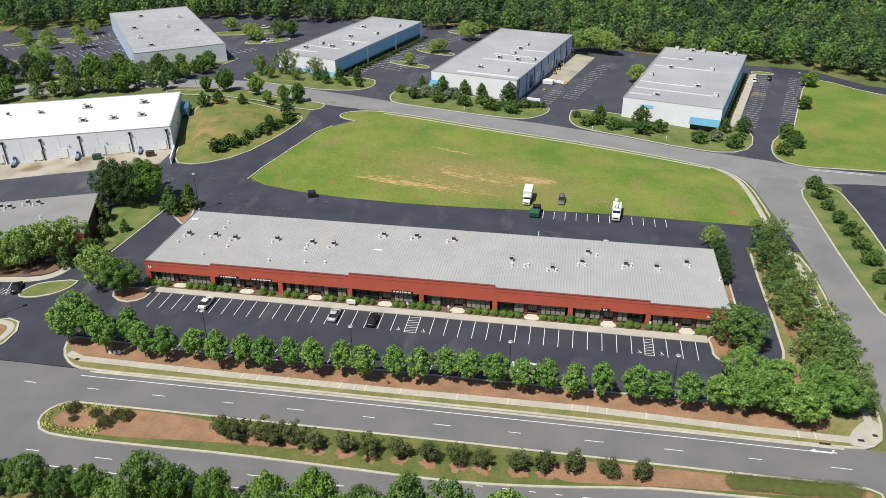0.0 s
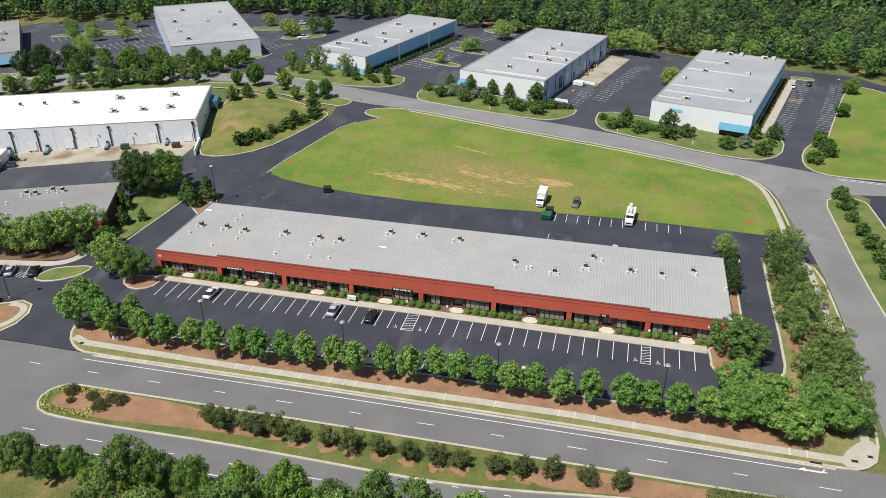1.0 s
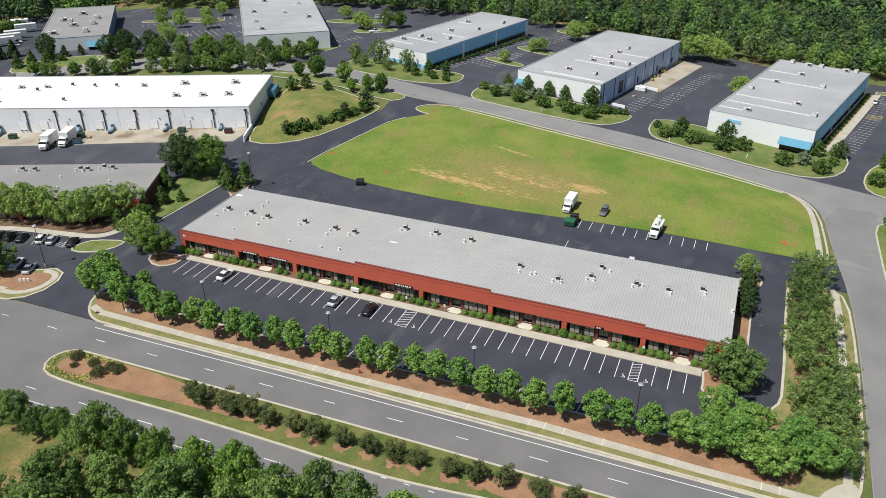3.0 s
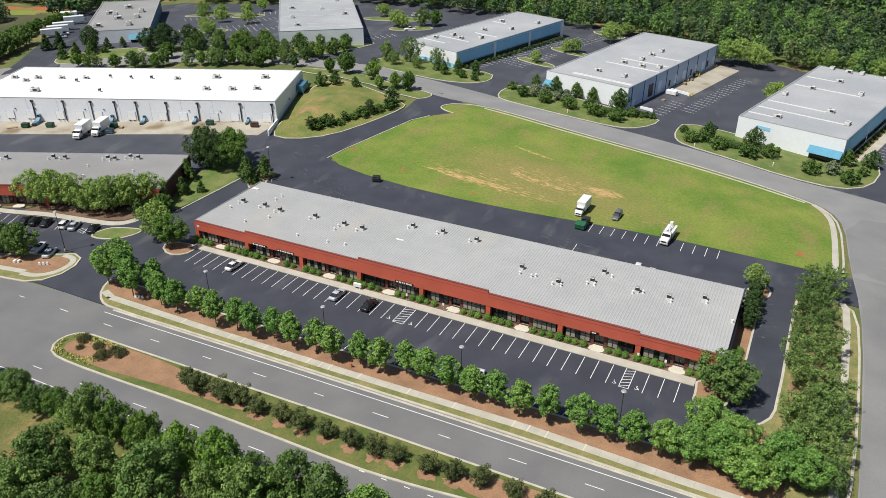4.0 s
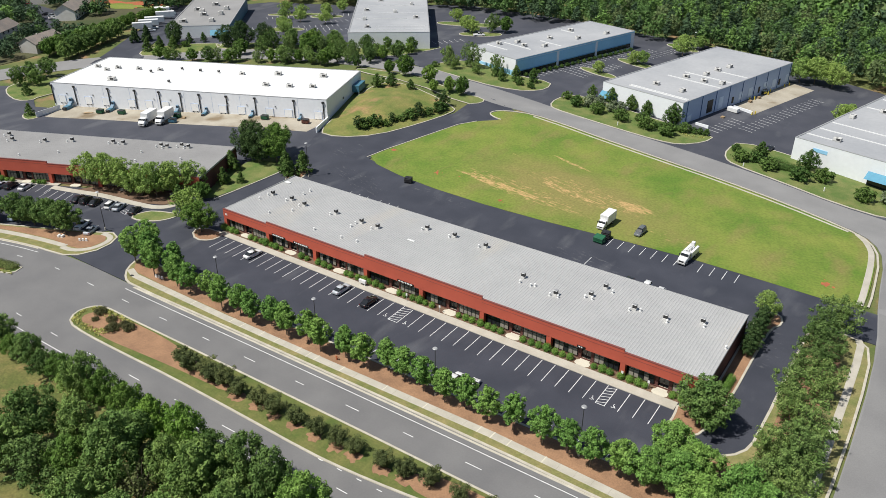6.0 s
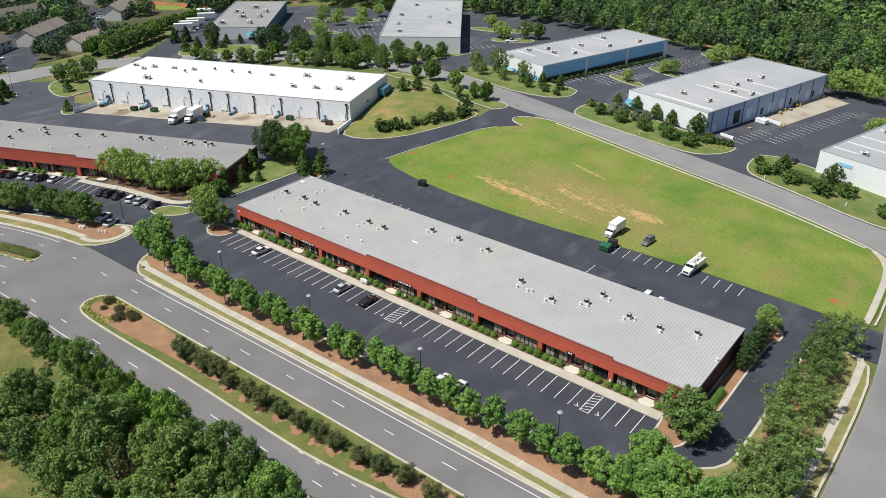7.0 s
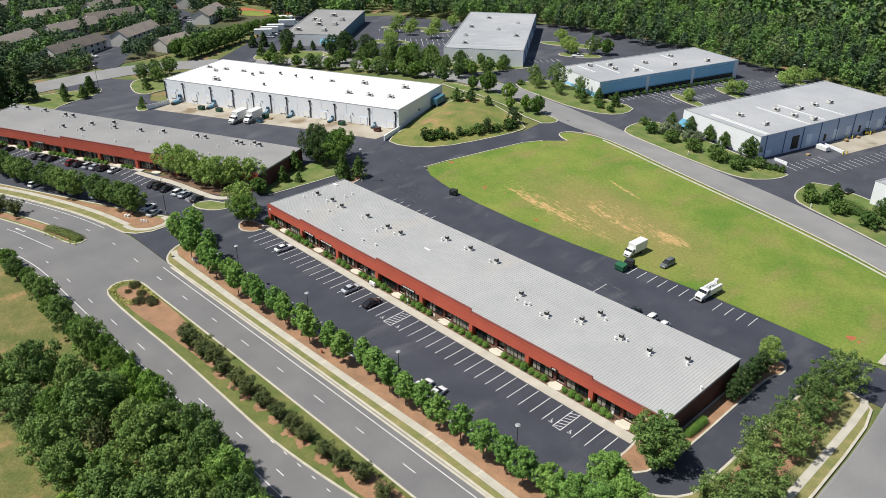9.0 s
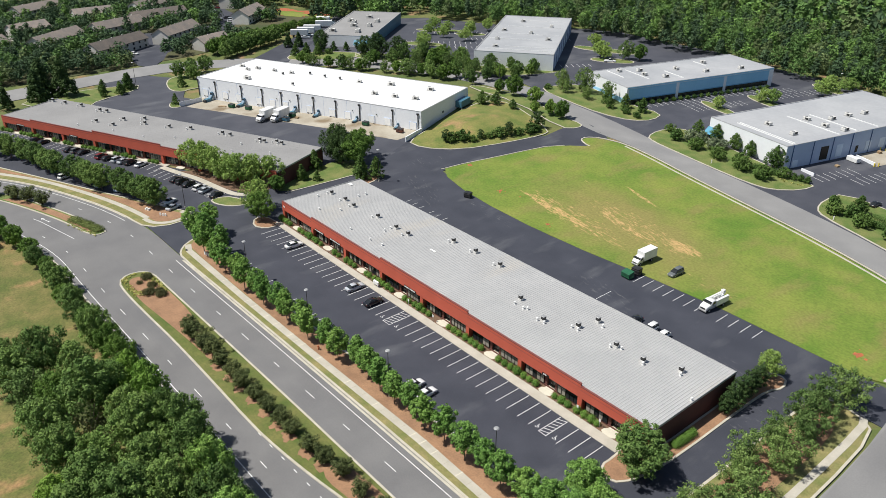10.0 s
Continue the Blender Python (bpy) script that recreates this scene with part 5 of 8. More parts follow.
def dust_collector(at):
    """A blue steel baler with a sloping chute against the wall."""
    t = thing("trash_compactor", "blue steel trash compactor with a sloping chute", "compactor", "compactors at the docks", at=at)
    part("body", bevelled(boxes((0, -3.4, 0, 2.0, 3.4, 1.3)), 0.08), BLUE, t)
    bm = bmesh.new()
    v = [bm.verts.new(p) for p in ((-0.8, -2.6, 1.3), (0.8, -2.6, 1.3), (0.8, -0.1, 3.1), (-0.8, -0.1, 3.1), (-0.8, -1.4, 0.9), (0.8, -1.4, 0.9), (0.8, -0.1, 1.9), (-0.8, -0.1, 1.9))]
    for f in ((0, 1, 2, 3), (7, 6, 5, 4), (0, 4, 5, 1), (1, 5, 6, 2), (2, 6, 7, 3), (3, 7, 4, 0)):
        bm.faces.new([v[i] for i in f])
    part("chute", bm, PALE_BLUE_STEEL, t)
    part("hopper", bevelled(boxes((0, -0.6, 2.3, 1.25, 1.0, 1.4)), 0.06), PALE_BLUE_STEEL, t, "pale blue steel hopper")
    part("hopper_opening", boxes((0, -1.12, 2.7, 0.9, 0.05, 0.7)), DARK_METAL, t)
    for w in (-0.7, 0.7):
        part("leg", boxes((w, -1.2, 0, 0.14, 0.14, 2.3)), BLUE, t)
    part("ram", bevelled(boxes((0, -5.5, 0.1, 1.5, 1.2, 1.0)), 0.06), DARK_METAL, t)
    return t


comp = None
for x in (7.6, 25.0, 51.0, 62.2, 80.0, 98.0):
    p = WAREHOUSE_M @ Vector((x, 0, 0))
    m = pose(p.x, p.y, land(p.x, p.y) + 0.05, 0, 0, 21.35) @ Matrix.Scale(0.88, 4)
    comp = copy_thing(comp, m) if comp else dust_collector(m)


# ---------------------------------------------------------------- plants
def leaves(rng, lobes, count, size, upright=0.4, rough=0.55):
    """Corner points of many small leaf sprays spread over lobes (x, y, z, rx, ry, rz)."""
    lob = np.array(lobes, float)
    area = (lob[:, 3] * lob[:, 4] + lob[:, 3] * lob[:, 5] + lob[:, 4] * lob[:, 5])
    which = rng.choice(len(lob), count, p=area / area.sum())
    way = rng.normal(size=(count, 3))
    way /= np.linalg.norm(way, axis=1)[:, None]
    pick = rng.random(count)
    reach = np.where(pick < 0.25, rng.uniform(0.35, 0.8, count), np.where(pick > 0.95, rng.uniform(1.15, 1.45, count), rng.uniform(0.78, 1.15, count)))
    mid = lob[which, :3] + way * lob[which, 3:] * reach[:, None]
    face = way + rng.normal(size=(count, 3)) * rough + np.array((0, 0, upright))
    face /= np.linalg.norm(face, axis=1)[:, None]
    side = np.cross(face, rng.normal(size=(count, 3)))
    side /= np.linalg.norm(side, axis=1)[:, None]
    along = np.cross(face, side)
    s = (size * rng.uniform(0.55, 1.35, count))[:, None]
    return np.stack([mid + side * s * 0.5 - along * s * 0.4, mid + along * s * 0.75, mid - side * s * 0.5 - along * s * 0.4], 1).reshape(-1, 3)


def leaf_mesh(name, pts):
    n = len(pts) // 3
    me = bpy.data.meshes.new(name)
    me.vertices.add(3 * n), me.loops.add(3 * n), me.polygons.add(n)
    me.vertices.foreach_set("co", pts.astype(np.float32).ravel())
    me.loops.foreach_set("vertex_index", np.arange(3 * n, dtype=np.int32))
    me.polygons.foreach_set("loop_start", np.arange(0, 3 * n, 3, dtype=np.int32))
    me.polygons.foreach_set("loop_total", np.full(n, 3, dtype=np.int32))
    me.update(calc_edges=True)
    return me


def limbs(bm, rng, height, r, fork, spread, count):
    """A tapered trunk whose limbs all spring from its crotch, in one connected mesh."""
    def ring(p, q, rad, n):
        return [bm.verts.new(Vector(p) + q @ Vector((rad * math.cos(a), rad * math.sin(a), 0))) for a in [2 * math.pi * i / n for i in range(n)]]

    def skin(a, b):
        for i in range(len(a)):
            bm.faces.new((a[i], a[(i + 1) % len(a)], b[(i + 1) % len(a)], b[i]))

    def fan_out(tip, a):
        for i in range(len(a)):
            bm.faces.new((a[i], a[(i + 1) % len(a)], tip))

    up = Vector((0, 0, 1)).to_track_quat("Z", "Y")
    foot, waist, neck = ring((0, 0, -0.15), up, r * 1.2, 7), ring((0, 0, fork * 0.4), up, r * 0.9, 7), ring((0, 0, fork - 0.1), up, r * 0.75, 7)
    crotch = bm.verts.new((0, 0, fork))
    skin(foot, waist), skin(waist, neck), fan_out(crotch, neck)
    for i in range(count):
        a = 2 * math.pi * (i + rng.uniform(-0.3, 0.3)) / count
        tip = Vector((spread * math.cos(a) * rng.uniform(0.6, 1), spread * math.sin(a) * rng.uniform(0.6, 1), fork + (height - fork) * rng.uniform(0.55, 0.85)))
        knee = Vector((tip.x * 0.35, tip.y * 0.35, fork + (tip.z - fork) * 0.5))
        q1, q2 = (knee - crotch.co).to_track_quat("Z", "Y"), (tip - knee).to_track_quat("Z", "Y")
        first = ring(crotch.co + (knee - crotch.co) * 0.08, q1, r * 0.5, 5)
        mid = ring(knee, q2, r * 0.34, 5)
        fan_out(crotch, first[::-1]), skin(first, mid), fan_out(bm.verts.new(tip), mid)


def plant(name, label, category, seed, lobes, count, size, leaf, height=0, r=0, fork=0, spread=0, forks=0, group="", rough=0.42):
    """A tree or shrub: trunk with limbs, and a crown of leaf sprays."""
    rng = np.random.default_rng(seed)
    t = thing(name, label, category, group)
    if r:
        bm = bmesh.new()
        limbs(bm, random.Random(seed), height, r, fork, spread, forks)
        part("trunk", bm, BARK, t)
    link("crown" if r else "foliage", leaf_mesh("crown", leaves(rng, lobes, count, size, 0.4, rough)), leaf, t)
    return t


def girth(shape, k):
    """Share of the full width at the share k of a crown's height."""
    if shape == "egg":
        return max(math.sin(math.pi * k ** 0.65), 0.02) ** 0.7
    if shape == "cone":
        return 1.0 - 0.85 * k ** 1.35
    if shape == "vase":
        return 0.35 + 0.75 * k ** 0.7 if k < 0.8 else 0.9 - 1.6 * (k - 0.8)
    return math.sqrt(max(1.0 - (2.0 * k - 0.92) ** 2, 0.12))


def clump(seed, w, h, base, n, fat=0.32, shape="round", uneven=1.0):
    """Lobes of an uneven crown of width w between base and base + h."""
    rnd = random.Random(seed)
    f1, f2, f3 = rnd.uniform(0, 6.28), rnd.uniform(0, 6.28), rnd.uniform(0, 6.28)
    core = 0.24 if shape != "cone" else 0.2
    out = [(0, 0, base + h * 0.36, w * core, w * core, h * 0.28), (0, 0, base + h * 0.56, w * core * 0.75, w * core * 0.75, h * 0.26)]
    for i in range(n):
        k = (i + rnd.uniform(0.1, 0.9)) / n
        a = i * 2.4 + rnd.uniform(-0.5, 0.5)
        g = girth(shape, k) * (1 + uneven * (0.16 * math.sin(2 * a + f1) + 0.12 * math.sin(3 * a + f2 + 5 * k) + 0.08 * math.sin(7 * k + f3)))
        q = w * fat * 0.5 * rnd.choice((0.55, 0.75, 0.9, 1.1)) * (0.6 + 0.45 * g)
        d = max(w * 0.5 * g - q * 0.7, 0) * rnd.choice((0.55, 0.85, 1.0, 1.0))
        out.append((d * math.cos(a), d * math.sin(a), base + q * 0.6 + (h - 1.4 * q) * k, q, q, q * rnd.uniform(0.65, 0.95)))
    return out


KINDS = {}


def kind(key, name, label, category, variants, make):
    """Register a plant kind: several differing individuals, built when first wanted, later copied."""
    KINDS[key] = (name, label, category, variants, make, {})


def put(key, x, y, scale=1.0, tall=1.0, group="", label="", z=None):
    name, label0, category, variants, make, made = KINDS[key]
    rnd = random.Random(int(x * 97 + y * 131))
    v = rnd.randrange(variants)
    m = Matrix.Translation((x, y, (land(x, y) if z is None else z) + 0.04)) @ Matrix.Rotation(rnd.uniform(0, 6.28), 4, "Z") @ Matrix.Diagonal((scale, scale, scale * tall, 1))
    if v not in made:
        made[v] = make(name, label0, category, v)
        made[v].matrix_basis = m
        ob = made[v]
    else:
        src = made[v]
        keep = src.matrix_basis.copy()
        src.matrix_basis = Matrix()
        ob = copy_thing(src, m)
        src.matrix_basis = keep
    return tagged(ob, label or label0, "", group)


def tree_kind(key, name, label, variants, seed, crown, count, size, leaf, trunk=None, category="tree"):
    """crown: width, height, base, lobes, fatness, shape, unevenness; trunk: height, radius, fork, spread, limbs."""
    kind(key, name, label, category, variants, lambda n, l, c, v: plant(n, l, c, seed + v, clump(seed * 3 + v, *crown), count, size, leaf, *(trunk or ())))


tree_kind("street", "street_tree", "young bright green street tree with an oval crown", 6, 100, (4.6, 5.9, 2.1, 84, 0.215, "round", 0.8), 7600, 0.205, LEAF_STREET, (7.4, 0.11, 2.5, 1.3, 5))
tree_kind("broad", "corner_tree", "broad bright green tree with a dense crown", 4, 120, (6.6, 6.2, 1.3, 100, 0.20, "round", 0.9), 11000, 0.225, LEAF_STREET, (6.6, 0.16, 1.6, 2.0, 6))
tree_kind("median", "median_tree", "low dark green multi-stemmed tree in the median", 5, 200, (4.6, 3.5, 0.3, 28, 0.30, "vase", 1.4), 3600, 0.20, LEAF_MEDIAN, (3.4, 0.08, 0.4, 1.5, 6))
tree_kind("oak", "oak_tree", "broad mid-green oak tree with an uneven crown", 6, 300, (8.6, 7.2, 1.2, 90, 0.21, "round", 1.1), 4600, 0.44, LEAF_OAK, (8.4, 0.22, 2.2, 2.8, 6))
tree_kind("strip", "strip_tree", "ragged open green tree with sparse twigs", 6, 340, (6.8, 6.0, 0.5, 56, 0.19, "round", 1.5), 4400, 0.225, LEAF_STRIP, (6.6, 0.13, 0.9, 2.4, 8))
tree_kind("light", "willow_oak", "airy light green tree with a spreading crown", 5, 400, (7.6, 5.8, 1.3, 80, 0.19, "round", 1.3), 5200, 0.265, LEAF_LIGHT, (7.0, 0.16, 2.2, 2.6, 7))
tree_kind("wood", "wood_tree", "tall mid-green tree in a dense wood", 6, 320, (9.0, 8.2, 1.4, 120, 0.19, "round", 1.1), 10000, 0.29, LEAF_WOOD, (9.2, 0.2, 2.4, 3.0, 6))
tree_kind("belt", "belt_tree", "mid-green tree in a dense belt", 5, 330, (8.4, 7.6, 1.0, 80, 0.2, "round", 1.2), 3400, 0.42, LEAF_WOOD, (8.0, 0.2, 2.0, 2.8, 5))
tree_kind("fresh", "shade_tree", "broad fresh green shade tree with fine leaves", 4, 360, (8.2, 7.2, 1.4, 110, 0.19, "round", 1.1), 9000, 0.26, LEAF_OAK, (8.2, 0.2, 2.4, 2.6, 6))
tree_kind("holly", "holly_tree", "dark green multi-stemmed evergreen tree", 3, 570, (5.0, 6.0, 0.5, 46, 0.22, "round", 1.3), 4200, 0.21, LEAF_DARK, (5.8, 0.09, 0.6, 1.8, 7))
tree_kind("bright", "maple_tree", "bright yellow-green maple tree", 3, 450, (7.6, 7.4, 1.2, 90, 0.21, "egg", 0.9), 9000, 0.26, LEAF_BRIGHT, (8.0, 0.18, 2.0, 2.4, 6))
tree_kind("magnolia", "magnolia_tree", "dense dark evergreen magnolia tree", 4, 500, (6.4, 9.2, 0.2, 64, 0.28, "cone", 0.6), 4600, 0.40, LEAF_DARK, (8.0, 0.18, 1.0, 1.4, 5))
tree_kind("dense", "shade_tree", "large dense dark green tree", 3, 520, (9.6, 9.0, 0.6, 110, 0.2, "round", 0.9), 10500, 0.27, LEAF_DARK, (8.6, 0.22, 1.4, 2.6, 6))
tree_kind("oval", "evergreen_tree", "dense oval dark green evergreen tree", 4, 540, (5.0, 5.6, 0.2, 64, 0.22, "egg", 0.9), 3400, 0.25, LEAF_SHRUB, (4.6, 0.12, 0.7, 1.0, 4))
tree_kind("evergreen", "evergreen_tree", "small dense dark green conical tree", 4, 550, (5.0, 5.8, 0.2, 60, 0.22, "cone", 0.5), 2600, 0.28, LEAF_SHRUB, (4.6, 0.12, 0.7, 1.0, 4))
tree_kind("round", "round_shrub", "rounded dark green shrub", 4, 600, (4.1, 3.1, 0.0, 40, 0.25, "round", 0.6), 1100, 0.32, LEAF_SHRUB, None, "shrub")
tree_kind("mound", "low_shrub", "low spreading olive-brown shrub", 3, 630, (2.9, 1.3, 0.0, 44, 0.28, "round", 0.2), 3200, 0.11, LEAF_OLIVE, None, "shrub")
tree_kind("flower", "flowering_shrub", "large shrub with pale blossom", 4, 650, (3.9, 3.2, 0.0, 32, 0.28, "round", 0.7), 1500, 0.26, BLOSSOM, None, "shrub")
kind("box", "clipped_shrub", "clipped bright green rounded shrub", "shrub", 3,
     lambda n, l, c, v: plant(n, l, c, 700 + v, [(0, 0, 0.62, 0.74, 0.74, 0.66), (0.1, 0.06, 0.70, 0.66, 0.68, 0.6), (-0.1, 0.05, 0.6, 0.68, 0.64, 0.62)], 1500, 0.11, LEAF_BOX, rough=0.18))
tree_kind("bare", "dying_tree", "thin dying tree with sparse brownish leaves", 1, 800, (5.6, 6.4, 1.6, 30, 0.24, "round", 1.5), 420, 0.34, LEAF_MEDIAN, (8.4, 0.15, 1.6, 2.6, 9))

tree_kind("dead", "dead_shrub", "leafless dead brown shrub in the mulch", 2, 840, (4.0, 2.2, 0.1, 20, 0.3, "round", 1.2), 90, 0.25, LEAF_OLIVE, (3.2, 0.07, 0.2, 2.0, 16))

rnd = random.Random(11)
# the row in front of the car park
ROW = [(-64.6, -19.4, 1.36), (-60.2, -18.0, 1.3), (-56.2, -20.6, 1.28), (-52.2, -17.6, 1.15), (-48.2, -20.6, 1.0), (-43.6, -20.8, 1.0), (-38.3, -19.9, 0.86), (-33.1, -21.1, 1.05), (-28.3, -20.3, 0.9), (-23.9, -21.1, 1.0), (-19.6, -19.8, 0.9), (-14.9, -20.3, 1.0), (-9.8, -19.5, 0.92), (-5.4, -20.7, 1.02), (0.0, -19.4, 0.92),
       (4.7, -19.8, 1.0), (9.2, -18.0, 0.9), (13.6, -18.6, 0.98), (18.2, -19.1, 1.0), (23.1, -19.4, 0.95), (27.2, -18.8, 0.92), (32.0, -19.4, 0.94), (36.7, -18.7, 0.98), (42.6, -19.2, 1.1), (46.8, -18.5, 0.86), (51.2, -19.1, 1.04), (55.8, -18.5, 0.94)]
ROW += [(-65.4, -14.6, 1.3)]
for x, y, s in ROW:
    put("street", x, y - 0.7, 0.35 + 0.65 * s, group="trees along the car park")
for x, y, s in ((60.2, -18.6, 1.15), (64.6, -17.6, 1.2), (69.2, -20.4, 1.25), (66.5, -14.2, 1.2), (73.4, -15.8, 1.3), (61.6, -11.2, 1.2), (77.0, -16.5, 1.15)):
    put("broad", x, y, s * 0.88, 1.05, "trees at the car park corner", "broad bright green tree at the car park corner")
put("wood", 62.8, 0.6, 1.12, 0.86, "", "large green tree at the corner of the building")
put("fresh", -64.8, -0.6, 0.92, 1.1, "", "rounded green tree at the end of the building")
for x, y, s in ((76.8, 44.0, 1.05), (74.4, 38.6, 0.95), (75.0, 32.2, 1.0), (77.2, 28.6, 0.8), (73.8, 23.6, 0.85), (78.4, 19.6, 1.0), (73.8, 14.6, 0.95), (75.0, 10.2, 0.8), (79.2, 5.3, 1.15), (74.8, -2.8, 0.9), (79.8, -2.8, 1.1), (76.6, 1.2, 0.8), (78.4, -8.2, 1.05), (80.2, -12.0, 1.0), (76.2, -10.0, 0.9), (79.8, -15.6, 0.9)):
    put("strip", x - 0.3, y, s * 1.16, 1.05, "trees beside the side street", "ragged open green tree in the strip beside the street")
put("dead", 77.6, 24.4, 1.1), put("dead", 79.6, 13.2, 0.9)
put("light", 63.0, 40.8, 0.72, 1.25)
for x, y, s in ((63.6, 36.0, 0.62), (63.5, 33.0, 0.66), (63.7, 30.0, 0.66), (63.6, 27.2, 0.6), (63.5, 24.8, 0.5)):
    put("holly", x, y, s * 1.35, 1.05, "evergreens along the end wall", "dark dense evergreen beside the end wall")
# median trees, shrubs and tufts
for i, (x, y) in enumerate(((-24.6, -38.8), (-22.0, -39.6), (-17.9, -38.6), (-15.6, -39.6), (-13.2, -38.7), (-8.7, -39.4), (-3.9, -39.0), (0.4, -39.3), (5.1, -39.0), (9.8, -39.0), (14.4, -38.8), (18.2, -38.9), (23.9, -38.7), (28.0, -38.3), (32.4, -37.4), (37.9, -37.6), (42.8, -37.3))):
    s = 0.95 if i < 5 else rnd.uniform(0.78, 0.92)
    put("median", x, y, s, 1.05, "trees in the median")
    if 4 <= i:
        ring = setting(sheet("mulch_ring", ragged(x + 0.2, y - 0.8, 1.75, 1.5, 0, i, 16), 0.178, MULCH), "ring of pine straw mulch round a tree", "mulch bed")
for x, y, s in ((-52.6, -37.6, 1.05), (-48.4, -38.0, 0.85), (-51.4, -39.8, 0.6), (-44.6, -37.8, 0.85), (-42.8, -37.9, 1.0), (-46.4, -39.0, 0.7), (-45.2, -40.2, 1.05)):
    put("mound", x, y, s, 1.15, "shrubs at the median tip", "low rounded olive-brown shrub in the median bed")


def scatter_tufts(name, label, places, count, size, leaf, spread, h=0.3, seed=1):
    rng = np.random.default_rng(seed)
    pts = []
    for x, y, rx, ry in places:
        n = max(4, int(count * rx * ry))
        base = np.stack([x + rng.uniform(-rx, rx, n), y + rng.uniform(-ry, ry, n), np.zeros(n)], 1)
        base[:, 2] = [land(px, py) + 0.18 for px, py, _ in base]
        lobes = np.concatenate([base + np.array((0, 0, h / 2)), np.full((n, 3), spread) * np.array((1, 1, h / spread / 2))], 1)
        pts.append(leaves(rng, lobes, n * 9, size))
    ob = link(name, leaf_mesh(name, np.concatenate(pts)), leaf)
    return tagged(ob, label, "plants", "", "stuff")


scatter_tufts("daylily_tufts", "yellow-green tufts of daylilies in the median bed", [(-54.4 + 1.3 * i, -36.5, 0.75, 0.55) for i in range(9)] + [(-55.2, -37.6, 0.8, 0.7), (-56.2, -39.4, 0.5, 0.9), (-55.8, -41.2, 0.6, 0.8), (-50.2, -37.4, 1.0, 0.5)] + [(-54.6 + 1.4 * i, -42.3, 0.8, 0.65) for i in range(7)] + [(-46.6, -41.4, 1.2, 0.8)], 15, 0.26, GRASS_TUFT, 0.34)
scatter_tufts("median_tufts", "yellow-green tufts at the tip of the curving median", [(-84.8 - 1.5 * i, -39.3 - 0.5 * i, 0.8, 0.5) for i in range(8)], 9, 0.2, GRASS_TUFT, 0.3)
scatter_tufts("lawn_tufts", "yellow-green tufts round the loading ramp", [(12.5, 140.6, 2.4, 0.8), (16.2, 141.6, 1.4, 0.8)], 5, 0.3, GRASS_TUFT, 0.4)


def hedge(label, points, width, height, count, leaf, group="", size=0.18):
    """A clipped hedge along a line, of leaf sprays over a dense run of lobes."""
    rng = np.random.default_rng(int(abs(points[0][0] * 10)))
    h = thing("hedge", label, "hedge", group)
    lobes = []
    for (ax, ay), (bx, by) in zip(points, points[1:]):
        n = max(2, int(math.hypot(bx - ax, by - ay) / (0.55 * width)))
        for i in range(n + 1):
            x, y = ax + (bx - ax) * i / n, ay + (by - ay) * i / n
            lobes.append((x, y, land(x, y) + height * 0.5, width * 0.55, width * 0.55, height * 0.55))
    link("foliage", leaf_mesh("hedge", leaves(rng, lobes, count, size, 0.4, 0.25)), leaf, h)
    return h


for x, y in ((-91.9, -22.6), (-91.0, -22.2)):
    t = thing("utility_box", "small white utility box in brown mulch", "utility box", "boxes in the mulch", at=pose(x, y, land(x, y) + 0.15, 0, 0, 20))
    part("case", bevelled(boxes((0, 0, 0, 0.55, 0.9, 0.55)), 0.05), WHITE_METAL, t)
    part("plinth", boxes((0, 0, -0.08, 0.65, 1.0, 0.12)), CONCRETE, t)
hedge("low olive-green clipped hedge at the median end", [(57, -36.2), (66, -35.8), (74, -35.2)], 2.9, 1.3, 22000, LEAF_HEDGE, "", 0.13)
hedge("low olive-green clipped hedge in the curving median", [(-86.6, -37.6), (-92, -39.0), (-97.6, -40.8)], 2.8, 1.2, 18000, LEAF_HEDGE, "", 0.13)
hedge("clipped bright green hedge beside the end wall", [(63.2, 10.4), (63.3, 15.2)], 1.6, 1.4, 12000, LEAF_BOX, "", 0.10)
for x, y in ((-114.2, -44.3), (-120.0, -46.6), (-124.5, -49.5), (-131, -53.5)):
    put("median", x, y, 1.15, 1.0, "trees in the median")
# clipped shrubs below the shop windows
for building, y0 in ((BUILDING, 3.4), (NEIGHBOUR, 3.3)):
    for k in range(8):
        x0 = -61.5 + 15.375 * k
        for u, s in ((0.1, 1.15), (1.8, 0.95), (3.4, 1.0), (5.0, 0.9), (10.1, 0.9), (11.8, 1.0), (13.5, 0.95)):
            r2 = random.Random(int(k * 100 + u * 10))
            if r2.random() < 0.10 or (building is NEIGHBOUR and k > 4):
                continue
            p = building.matrix_world @ Vector((x0 + u + r2.uniform(-0.2, 0.2), y0, 0))
            put("box", p.x, p.y, s * r2.uniform(0.88, 1.12), 1.12, "shrubs below the windows")
